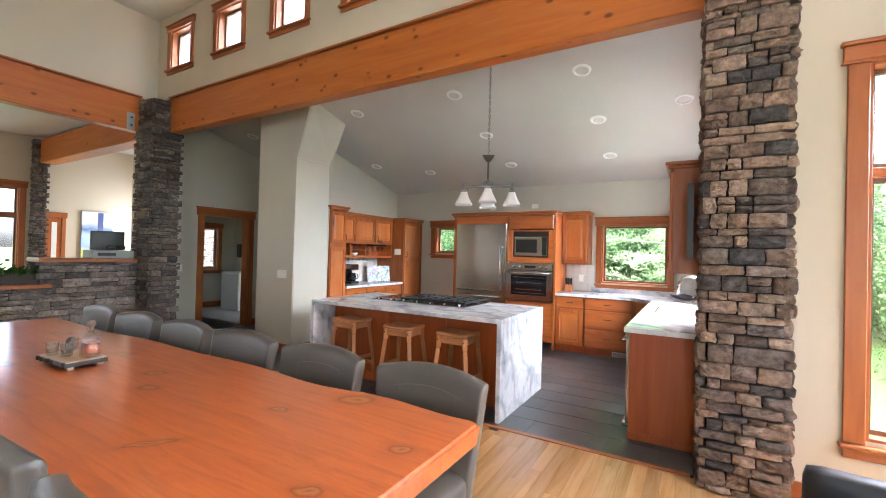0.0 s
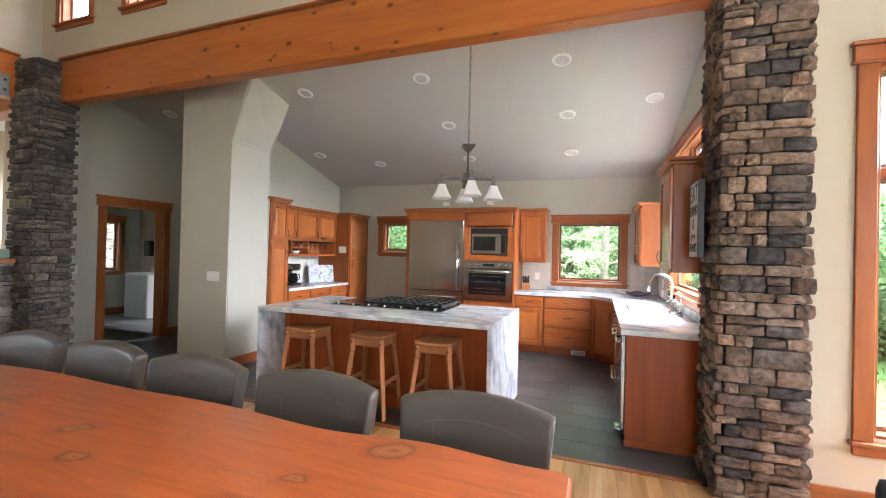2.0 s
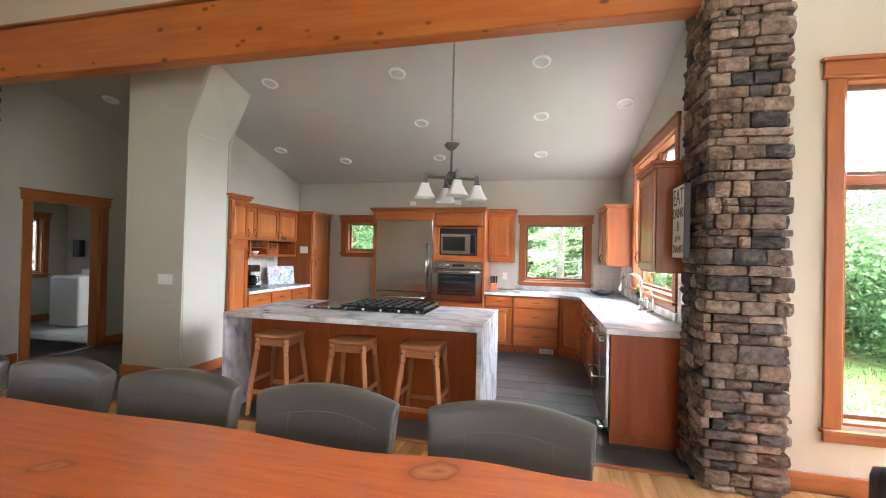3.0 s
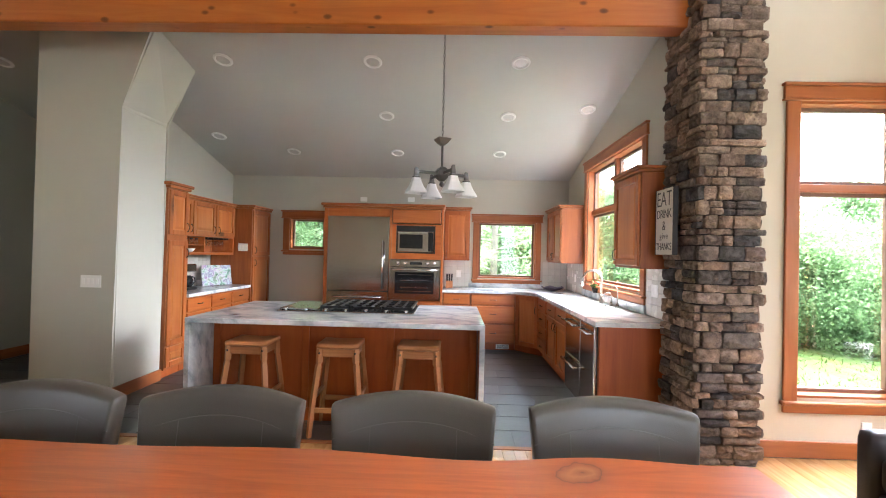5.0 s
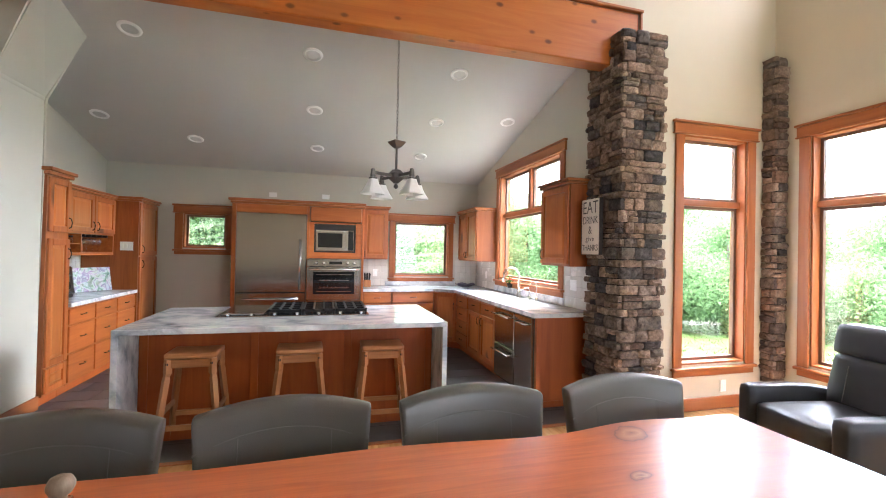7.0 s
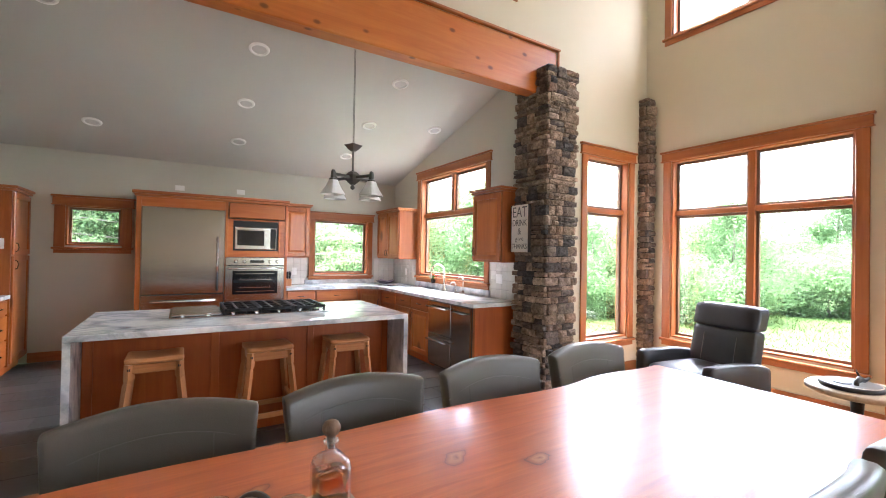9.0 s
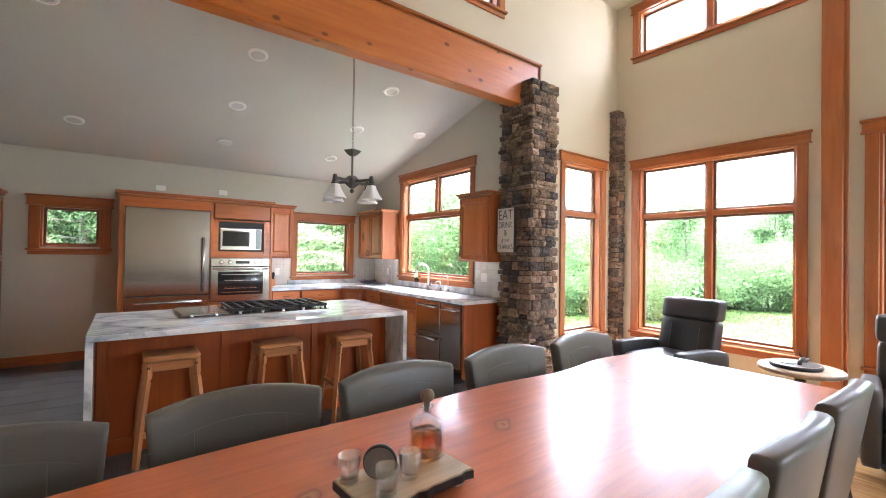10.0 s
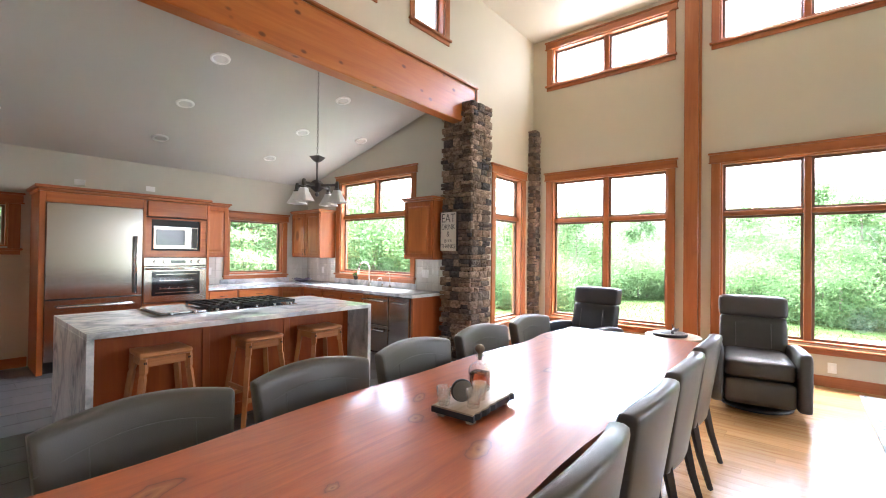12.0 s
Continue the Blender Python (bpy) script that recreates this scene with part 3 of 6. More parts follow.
def door_front(parent, a0, a1, z0, z1, handle=None, drawer=False, material=None):
    """A framed door with a raised field, or a drawer front with an eased edge; handle: (u, z)."""
    m = material or M_CAB
    g = 0.007
    a0, a1, z0, z1 = a0 + g, a1 - g, z0 + g, z1 - g
    if drawer:
        d = part("drawer_front", box(a0, a1, -0.021, -0.001, z0, z1, 0.007, 2), m[0], parent)
    else:
        s = 0.058
        d = part("door", boxes([(a0, a0 + s, -0.022, -0.001, z0, z1), (a1 - s, a1, -0.022, -0.001, z0, z1), (a0 + s, a1 - s, -0.022, -0.001, z0, z0 + s), (a0 + s, a1 - s, -0.022, -0.001, z1 - s, z1)], 0.004), m[2], parent)
        bm = box(a0 + s - 0.002, a1 - s + 0.002, -0.0065, -0.002, z0 + s - 0.002, z1 - s + 0.002)
        f0, f1, w0, w1 = a0 + s + 0.010, a1 - s - 0.010, z0 + s + 0.010, z1 - s - 0.010
        e = min(0.028, (f1 - f0) * 0.2, (w1 - w0) * 0.2)
        lo = [bm.verts.new(p) for p in ((f0, -0.007, w0), (f1, -0.007, w0), (f1, -0.007, w1), (f0, -0.007, w1))]
        hi = [bm.verts.new(p) for p in ((f0 + e, -0.015, w0 + e), (f1 - e, -0.015, w0 + e), (f1 - e, -0.015, w1 - e), (f0 + e, -0.015, w1 - e))]
        bm.faces.new(hi)
        for k in range(4):
            bm.faces.new((lo[k], lo[(k + 1) % 4], hi[(k + 1) % 4], hi[k]))
        part("door_panel", bm, M_FIELD, d)
    if handle:
        pull(d, handle[0], handle[1], not drawer)
    return d


def cabinet(name, label, m, a0, a1, z0, z1, depth, fronts, kick=True, crown=0.0, group="kitchen cabinets"):
    """A cabinet unit in its front's frame: x along, y into the cabinet. fronts: (kind, a0, a1, z0, z1, handle)."""
    c = thing(name, label, "cabinet", m, group)
    part("body", box(a0 + 0.001, a1 - 0.001, 0, depth, z0 + (0.1 if kick else 0), z1, 0.002), M_CAB_DARKENED, c)
    if kick:
        part("toe_kick", box(a0 + 0.002, a1 - 0.002, 0.06, depth, z0, z0 + 0.099), M_PANEL, c)
    for kind, f0, f1, w0, w1, handle in fronts:
        door_front(c, f0, f1, w0, w1, handle, kind == "drawer")
    if crown:
        part("crown_molding", boxes([(a0 - 0.012, a1 + 0.012, -0.034, depth, z1 + 0.001, z1 + crown * 0.5), (a0 - 0.03, a1 + 0.03, -0.055, depth, z1 + crown * 0.5, z1 + crown)], 0.006), M_TRIM[0], c)
    return c


def stone_mesh(w, h, t, seed, material):
    """A split-faced stone: x along, z up, face towards -y."""
    rnd = random.Random(seed)
    bm = bmesh.new()
    nx, nz, e = 4, 3, min(0.012, h * 0.16)
    front = []
    for j in range(nz + 1):
        row = []
        for i in range(nx + 1):
            x, z = -w / 2 + w * i / nx, -h / 2 + h * j / nz
            edge = i in (0, nx) or j in (0, nz)
            y = -t + (rnd.uniform(0.001, 0.011) if edge else rnd.uniform(-0.014, 0.004))
            if i in (0, nx) and j in (0, nz):
                x, z, y = x * (1 - e / w * 0.3), z * (1 - e / h * 0.3), y + 0.002
            x += rnd.uniform(-0.004, 0.004) if edge else rnd.uniform(-0.02, 0.02) * min(1, w * 4)
            z += rnd.uniform(-0.003, 0.003) if edge else rnd.uniform(-0.01, 0.01)
            row.append(bm.verts.new((x, y, z)))
        front.append(row)
    for j in range(nz):
        for i in range(nx):
            bm.faces.new((front[j][i], front[j][i + 1], front[j + 1][i + 1], front[j + 1][i]))
    ring = front[0] + [front[j][nx] for j in range(1, nz + 1)] + front[nz][-2::-1] + [front[j][0] for j in range(nz - 1, 0, -1)]
    back = [bm.verts.new((v.co.x, 0.0, v.co.z)) for v in ring]
    for k in range(len(ring)):
        n = (k + 1) % len(ring)
        bm.faces.new((ring[n], ring[k], back[k], back[n]))
    me = bpy.data.meshes.new("stone")
    bm.normal_update()
    bm.to_mesh(me)
    bm.free()
    me.materials.append(material)
    return me


STONES = {}


def stone_for(w, h, t, rnd, material):
    kw, kh = max(1, round(w / 0.06)), max(1, round(h / 0.025))
    key = (kw, kh, rnd.randrange(4), material.name)
    if key not in STONES:
        STONES[key] = stone_mesh(kw * 0.06, kh * 0.025, t, len(STONES), material)
    return STONES[key], w / (kw * 0.06), h / (kh * 0.025)


def courses(z0, z1, rnd, lo=0.042, hi=0.122):
    zs = [z0]
    while zs[-1] < z1 - hi:
        zs.append(zs[-1] + rnd.choice((rnd.uniform(lo, 0.075), rnd.uniform(0.07, hi))))
    zs.append(z1)
    return list(zip(zs, zs[1:]))


def clad(parent, faces, z0, z1, seed, long=(0.075, 0.21), t=0.05, material=None):
    """Stones on upright faces that share their courses. A face: origin x, y, turn about z, length, and whether it laps the corner at its start and end."""
    rnd = random.Random(seed)
    for ci, (c0, c1) in enumerate(courses(z0, z1, rnd)):
        for fi, (fx, fy, rz, length) in enumerate(faces):
            lap = t * 0.78
            a = -lap if (ci + fi) % 2 else 0.0
            end = length + (lap if (ci + fi) % 2 else 0.0)
            cuts = [a]
            while end - cuts[-1] > long[1]:
                cuts.append(cuts[-1] + rnd.uniform(*long))
            if end - cuts[-1] < 0.06 and len(cuts) > 1:
                cuts.pop()
            cuts.append(end)
            for u0, u1 in zip(cuts, cuts[1:]):
                rows = [(c0, c1)]
                if c1 - c0 > 0.09 and rnd.random() < 0.4:
                    s = c0 + (c1 - c0) * rnd.uniform(0.4, 0.6)
                    rows = [(c0, s), (s, c1)]
                for w0, w1 in rows:
                    w, h = u1 - u0 - 0.009, w1 - w0 - 0.008
                    me, sx, sz = stone_for(w, h, t, rnd, material or M_STONE)
                    out = rnd.uniform(-0.011, 0.011)
                    m = pose(fx, fy, 0, 0, 0, rz) @ Matrix.Translation(((u0 + u1) / 2, -out, (w0 + w1) / 2)) @ Matrix.Rotation(rnd.uniform(-0.012, 0.012), 4, "Y") @ Matrix.Diagonal((sx * (-1 if rnd.random() < 0.5 else 1), 1, sz, 1))
                    piece("stone", me, parent, m)


def text_bm(body, size, depth=0.001, spacing=1.0, thin=0.0):
    cu = bpy.data.curves.new("letters", "FONT")
    cu.body, cu.size, cu.extrude, cu.align_x, cu.align_y = body, size, depth, "CENTER", "CENTER"
    cu.space_character, cu.offset = spacing, thin
    ob = bpy.data.objects.new("letters", cu)
    scene.collection.objects.link(ob)
    bpy.context.view_layer.update()
    me = bpy.data.meshes.new_from_object(ob.evaluated_get(bpy.context.evaluated_depsgraph_get()))
    bpy.data.objects.remove(ob)
    bm = bmesh.new()
    bm.from_mesh(me)
    bpy.data.meshes.remove(me)
    return bm


# ---- drywall flue, pillars, half wall ----
bm = bmesh.new()
y0f, y1f = 4.10, 4.762
rings = []
for y in (y0f, y1f):
    top = kz(y) + 0.02
    pts = [(-5.74, 0.0), (-4.91, 0.0), (-4.91, 2.80), (-4.59, top), (-5.74, top)]
    rings.append([bm.verts.new((x, y, z)) for x, z in pts])
a, b = rings
bm.faces.new(a)
bm.faces.new(b[::-1])
for i in range(5):
    bm.faces.new((a[(i + 1) % 5], a[i], b[i], b[(i + 1) % 5]))
bmesh.ops.bevel(bm, geom=[e for e in bm.edges if abs(e.verts[0].co.y - y0f) > -1 and e.calc_length() > 0.3], offset=0.018, segments=3, affect="EDGES")
flue = structure("wall_flue", bm, M_WALL_SHADED, "greige drywall chase with a flared top", "wall")

col1 = tagged(new("stone_pillar_1"), "brown and grey ledgestone pillar carrying the beam", "pillar", "stone pillars", "structure")
part("core", box(0.083, 0.477, 3.295, 3.73, 0, 3.485), M_MORTAR, col1)
col2 = tagged(new("stone_pillar_2"), "dark grey ledgestone pillar at the hall", "pillar", "stone pillars", "structure")
part("core", box(-7.447, -7.003, 3.213, 3.59, 0, 3.685), M_MORTAR, col2)
col3 = tagged(new("stone_pillar_3"), "slim ledgestone pilaster in the room corner", "pillar", "stone pillars", "structure")
part("core", box(1.928, 2.035, 3.328, 3.415, 0, 3.515), M_MORTAR, col3)
half = tagged(new("half_wall"), "grey ledgestone half wall with wooden ledges", "wall", "", "structure")
part("core", boxes([(-7.62, -7.353, 2.06, 3.2, 0, 1.235), (-7.62, -7.353, -1.2, 2.055, 0, 0.905)]), M_MORTAR, half)
part("ledge", box(-7.70, -7.22, 2.03, 3.15, 1.236, 1.29, 0.006), M_TRIM[1], half)
part("ledge", box(-7.70, -7.20, -1.2, 2.16, 0.906, 0.955, 0.006), M_TRIM[1], half)

# ---- floor trim ----
def baseboard(name, m, a0, a1, h=0.125):
    b = tagged(new(name), "fir baseboard along the wall", "baseboard", "", "structure")
    b.matrix_basis = m
    part("board", box(a0, a1, -0.018, -0.001, 0.001, h, 0.004), M_TRIM[0], b)


baseboard("baseboard", N_WALL, 0.54, 1.86)
baseboard("baseboard", BAY, -3.2, -1.14)
baseboard("baseboard", BAY, -0.93, 5.0)
baseboard("baseboard", K_NORTH, -4.83, -3.72)
baseboard("baseboard", WEST, 3.60, 4.10)
baseboard("baseboard", WEST, 5.2, 7.2)
baseboard("baseboard", pose(0, 4.099, 0), -5.74, -4.91)
baseboard("baseboard", pose(-4.909, 0, 0, 0, 0, 90), 4.082, 4.755)
tr = structure("trim", box(-7.0, 0.0, 3.375, 3.425, -0.004, 0.006, 0.003), M_TRIM[0], "wooden threshold strip between oak and slate", "trim")

# hall doorway casing
dc = tagged(new("door_1"), "cased fir doorway to the laundry room", "doorway", "", "structure")
dc.matrix_basis = WEST
for u in (4.115, 5.085):
    part("side_casing", box(u, u + 0.105, -0.024, 0, 0, 2.045, 0.004), M_TRIM[2], dc)
part("head_casing", box(4.09, 5.215, -0.03, 0, 2.046, 2.17, 0.005), M_TRIM[0], dc)
part("cap_molding", box(4.075, 5.23, -0.045, 0, 2.171, 2.195, 0.004), M_TRIM[0], dc)
for u in (4.216, 5.066):
    part("jamb", box(u, u + 0.022, 0.0, 0.16, 0, 2.045), M_TRIM[2], dc)

# ---- laundry room beyond ----
LW = pose(-10.4, 0, 0, 0, 0, 90)
lh = [window("window_15", LW, 5.45, 6.42, 0.84, 2.10, 1, (), "fir-framed laundry room window", 0.12, 0.09, 0.05)]
wall("wall_laundry_west", LW, 4.6, 6.9, 0, 3.4, lh, M_WALL_SHADED, "greige painted laundry room wall")
# this north window is unseen, added only to brighten the laundry
ln = [window("window_20", pose(0, 6.75, 0), -8.75, -7.8, 0.84, 2.10, 1, (), "fir-framed laundry room window", 0.12, 0.09, 0.05)]
wall("wall_laundry_north", pose(0, 6.75, 0), -10.4, -7.54, 0, 3.4, ln, M_WALL_SHADED, "greige painted laundry room wall")
wall("wall_laundry_south_1", pose(0, 4.17, 0, 0, 0, 180), 7.54, 9.6, 0, 3.72, [], M_WALL_SHADED, "greige painted laundry room wall", 0.1)
wall("wall_laundry_south_2", pose(0, 4.6, 0, 0, 0, 180), 9.5, 10.56, 0, 3.72, [], M_WALL_SHADED, "greige painted laundry room wall", 0.1)
wall("wall_laundry_jog", pose(-9.5, 0, 0, 0, 0, 90), 4.07, 4.6, 0, 3.72, [], M_WALL_SHADED, "greige painted laundry room wall", 0.1)
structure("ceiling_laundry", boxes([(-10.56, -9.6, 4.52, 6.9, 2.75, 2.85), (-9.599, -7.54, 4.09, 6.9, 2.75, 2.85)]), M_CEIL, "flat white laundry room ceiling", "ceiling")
baseboard("baseboard", LW, 4.62, 6.74, 0.14)
washer = thing("washing_machine", "white front-loading washing machine against the wall", "washer", pose(-9.45, 6.38, 0))
part("body", box(-0.34, 0.34, -0.33, 0.33, 0.01, 0.90, 0.03, 3), M_WHITE, washer)
part("lid", box(-0.31, 0.31, -0.30, 0.20, 0.901, 0.915, 0.005), M_WHITE, washer)
part("control_panel", box(-0.34, 0.34, 0.21, 0.33, 0.901, 1.02, 0.015), M_WHITE, washer)
holder = thing("wall_dispenser", "small black dispenser fixed to the wall", "dispenser", pose(-10.0, 6.73, 1.42))
part("case", box(-0.09, 0.09, -0.10, 0.018, -0.17, 0.17, 0.02, 2), M_BLACK, holder)
bk = tagged(new("outdoor_pier"), "rough ledgestone pier outside the laundry window", "pillar", "", "structure")
part("core", box(-12.2, -11.603, 6.25, 7.45, -0.5, 3.2), M_MORTAR, bk)
clad(bk, [(-11.6, 6.25, 90, 1.2)], 0.3, 3.2, 41, (0.16, 0.4), 0.05, M_GREYSTONE)

# ---- next room beyond the half wall ----
LIV = pose(-12.0, 0, 0, 0, 0, 90)
lv = [window("window_16", LIV, 1.35, 3.13, 0.5, 2.76, 2, (2.05,), "tall fir-framed window in the next room", 0.13)]
# two more windows out of view, added to brighten the next room
lv += [window("window_%d" % (18 + k), LIV, u, u + 2.1, 0.5, 2.76, 2, (2.05,), "tall fir-framed window in the next room", 0.13) for k, u in enumerate((-0.95, -3.3))]
wall("wall_far_west", LIV, -5.2, 5.45, 0, 4.3, lv, M_WALL, "warm beige wall of the next room")
# the openings in these two walls are added to hold the fill lamps
wall("wall_far_north", pose(0, 5.3, 0), -12.0, -10.56, 0, 4.3, [(-11.72, -10.78, 0.55, 2.65)], M_WALL, "warm beige wall of the next room")
wall("wall_far_south", pose(0, -5.1, 0, 0, 0, 180), 7.6, 12.2, 0, 4.3, [(10.55, 11.85, 0.6, 2.9)], M_WALL, "warm beige wall with an added unseen opening")
wall("wall_far_hall", pose(-10.58, 0, 0, 0, 0, -90), -5.3, -4.5, 0, 3.72, [], M_WALL, "warm beige partition wall", 0.018)
wall("wall_far_north_2", pose(0, 4.05, 0), -9.6, -7.54, 0, 3.72, [], M_WALL, "warm beige partition wall", 0.018)
wall("wall_far_north_3", pose(0, 4.48, 0), -10.56, -9.6, 0, 3.72, [], M_WALL, "warm beige partition wall", 0.018)
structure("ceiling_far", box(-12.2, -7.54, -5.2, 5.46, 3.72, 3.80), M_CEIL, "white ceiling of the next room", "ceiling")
b3 = tagged(new("beam_3"), "fir timber beam in the next room", "beam", "timber beams", "structure")
part("timber", box(-11.9, -7.52, 3.28, 3.56, 3.17, 3.66, 0.012), M_BEAM[0], b3)
col4 = tagged(new("stone_pillar_4"), "dark ledgestone pilaster on the far wall", "pillar", "stone pillars", "structure")
part("core", box(-11.99, -11.85, 3.24, 3.40, 0, 3.62), M_MORTAR, col4)
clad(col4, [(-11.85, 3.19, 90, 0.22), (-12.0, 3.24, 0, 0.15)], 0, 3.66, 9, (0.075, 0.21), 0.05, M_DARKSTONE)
fd = tagged(new("door_2"), "fir side door with a narrow glass light", "door", "", "structure")
fd.matrix_basis = LIV
part("casing", boxes([(3.40, 3.47, -0.03, 0, 0, 2.05), (3.72, 3.79, -0.03, 0, 0, 2.05), (3.38, 3.81, -0.035, 0, 2.05, 2.17)], 0.003), M_TRIM[2], fd)
part("leaf", box(3.471, 3.719, -0.012, -0.001, 0.01, 2.049), M_CAB[2], fd)
part("glass_light", box(3.55, 3.64, -0.018, -0.0125, 0.5, 1.95), M_WHITE, fd)


def picture_mat():
    m, n, l, b = mat("canvas_print", 0.5)
    tc, sep = n.new("ShaderNodeTexCoord"), n.new("ShaderNodeSeparateXYZ")
    l.new(tc.outputs["Generated"], sep.inputs["Vector"])
    v = coords(n, l, (3.0, 1.0, 3.5), shift=False)
    ns = noise_tex(n, l, v, 1.0, 3, 0.5, 0.6)
    add = n.new("ShaderNodeMath")
    add.operation = "MULTIPLY_ADD"
    add.inputs[1].default_value, add.inputs[2].default_value = 0.22, -0.11
    l.new(ns, add.inputs[0])
    s = n.new("ShaderNodeMath")
    l.new(sep.outputs["Z"], s.inputs[0])
    l.new(add.outputs["Value"], s.inputs[1])
    r = ramp(n, [(0.10, (0.62, 0.58, 0.10)), (0.28, (0.55, 0.62, 0.22)), (0.36, (0.30, 0.42, 0.62)), (0.55, (0.45, 0.58, 0.75)), (0.66, (0.10, 0.16, 0.36)), (0.8, (0.62, 0.7, 0.78))])
    l.new(s.outputs["Value"], r.inputs["Fac"])
    l.new(r.outputs["Color"], b.inputs["Base Color"])
    return m


pic = thing("canvas_picture", "bright blue and yellow landscape canvas on the wall", "picture", LIV @ Matrix.Translation((4.36, 0, 1.62)))
part("canvas", box(-0.30, 0.30, -0.045, -0.005, -0.62, 0.62, 0.004), picture_mat(), pic)
part("tree_shape", box(0.0, 0.11, -0.047, -0.0455, -0.62, 0.60), plain("deep_blue_paint", (0.05, 0.07, 0.2), 0.6), pic)

M_SAGE = plain("sage_case", (0.26, 0.31, 0.27), 0.6)
rec = thing("record_player", "sage suitcase record player with its black lid open", "record player", pose(-7.46, 2.87, 1.291, 0, 0, 90))
part("case", box(-0.26, 0.26, -0.17, 0.17, 0, 0.115, 0.012, 2), M_SAGE, rec)
part("lid", box(-0.17, 0.26, 0.15, 0.20, 0.117, 0.40, 0.012, 2), M_BLACK, rec, "black lining of the raised lid")
part("platter", lathe([(0.12, 0.116), (0.125, 0.124), (0.02, 0.126)], 20), M_BLACK, rec)
part("grille", box(-0.20, 0.02, -0.176, -0.171, 0.035, 0.08, 0.001), M_BLACK, rec)
for k in range(2):
    o = thing("headphones" if k else "small_ornament", "dark rounded ornament resting on the record player", "ornament", pose(-7.40, 2.86 + 0.14 * k, 1.418))
    part("body", cushion(-0.04, 0.04, -0.05, 0.05, 0.0, 0.06, 0.028), M_BRONZE, o)


def leaf_mat(name, a, b_, glow=0.35):
    m, n, l, b = mat(name, 0.85, spec=0.08)
    gi = n.new("ShaderNodeNewGeometry")
    r = ramp(n, [(0.0, a), (1.0, b_)])
    l.new(gi.outputs["Random Per Island"], r.inputs["Fac"])
    l.new(r.outputs["Color"], b.inputs["Base Color"])
    tl, ms = n.new("ShaderNodeBsdfTranslucent"), n.new("ShaderNodeMixShader")
    l.new(r.outputs["Color"], tl.inputs["Color"])
    ms.inputs[0].default_value = glow
    l.new(b.outputs["BSDF"], ms.inputs[1])
    l.new(tl.outputs["BSDF"], ms.inputs[2])
    l.new(ms.outputs["Shader"], n["Material Output"].inputs["Surface"])
    return m


M_LEAF = leaf_mat("broad_leaves", (0.135, 0.23, 0.095), (0.21, 0.31, 0.15), 0.62)
M_PINE = leaf_mat("pine_needles", (0.250, 0.338, 0.175), (0.375, 0.463, 0.250), 0.5)
M_IVY = leaf_mat("house_plant_leaves", (0.04, 0.09, 0.02), (0.10, 0.17, 0.05))
M_BARK = plain("bark", (0.24, 0.21, 0.175), 0.9, 0, 0.35, 0.2, 6)
M_DEAD = plain("bare_grey_wood", (0.36, 0.34, 0.31), 0.9, 0, 0.2, 0.2, 6)


def add_leaf(bm, p, size, rnd):
    d = Vector((rnd.gauss(0, 1), rnd.gauss(0, 1), rnd.gauss(0, 0.7))).normalized()
    s = d.cross(Vector((rnd.gauss(0, 1), rnd.gauss(0, 1), rnd.gauss(0, 1)))).normalized() * size * 0.42
    d = d * size
    bm.faces.new([bm.verts.new(q) for q in (p, p + d * 0.5 + s, p + d, p + d * 0.5 - s)])


planter = thing("planter_box", "wooden planter box of green leaves on the ledge", "planter", pose(-7.45, 1.75, 0.956))
part("trough", boxes([(-0.09, 0.09, -0.33, 0.33, 0, 0.02), (-0.09, -0.07, -0.33, 0.33, 0.02, 0.13), (0.07, 0.09, -0.33, 0.33, 0.02, 0.13), (-0.07, 0.07, -0.33, -0.31, 0.02, 0.13), (-0.07, 0.07, 0.31, 0.33, 0.02, 0.13)], 0.003), M_LEG, planter)
bm, rnd = bmesh.new(), random.Random(5)
for k in range(420):
    add_leaf(bm, Vector((rnd.gauss(0, 0.06), rnd.uniform(-0.36, 0.38), 0.10 + abs(rnd.gauss(0, 0.05)))), rnd.uniform(0.04, 0.075), rnd)
part("foliage", bm, M_IVY, planter)


# ---- dining table ----
def edge_far(x):
    return 1.535 + 0.022 * math.sin(1.9 * x + 0.4) + 0.014 * math.sin(5.1 * x) + 0.055 * math.exp(-((x + 1.25) / 0.28) ** 2) + 0.02 * math.exp(-((x + 0.72) / 0.12) ** 2)


def edge_near(x):
    return 0.50 + 0.025 * math.sin(1.6 * x + 1.2) + 0.012 * math.sin(4.3 * x + 2)


TZ = 0.81
table = thing("dining_table", "long live-edge slab dining table in glossy orange wood", "table")
xs = [-5.02 + (5.02 - 0.725) * k / 90 for k in range(91)]
outline = [(x, edge_near(x)) for x in xs] + [(x, edge_far(x)) for x in reversed(xs)]
bm = prism(outline, TZ - 0.075, TZ)
bmesh.ops.bevel(bm, geom=[e for e in bm.edges if abs(e.verts[0].co.z - e.verts[1].co.z) < 1e-5 and e.verts[0].co.z > TZ - 0.01], offset=0.012, segments=3, affect="EDGES")
for v in bm.verts:
    if v.co.z < TZ - 0.05:
        v.co.y += (0.03 if v.co.y < 1 else -0.03)
part("slab", bm, M_TABLE, table)
for lx in (-4.3, -1.45):
    part("trestle", boxes([(lx - 0.05, lx + 0.05, 0.78, 1.28, 0.07, TZ - 0.08), (lx - 0.07, lx + 0.07, 0.66, 1.40, 0.0, 0.07)], 0.01), M_LEG, table)
part("stretcher", box(-4.25, -1.50, 0.99, 1.07, 0.30, 0.42, 0.01), M_LEG, table)


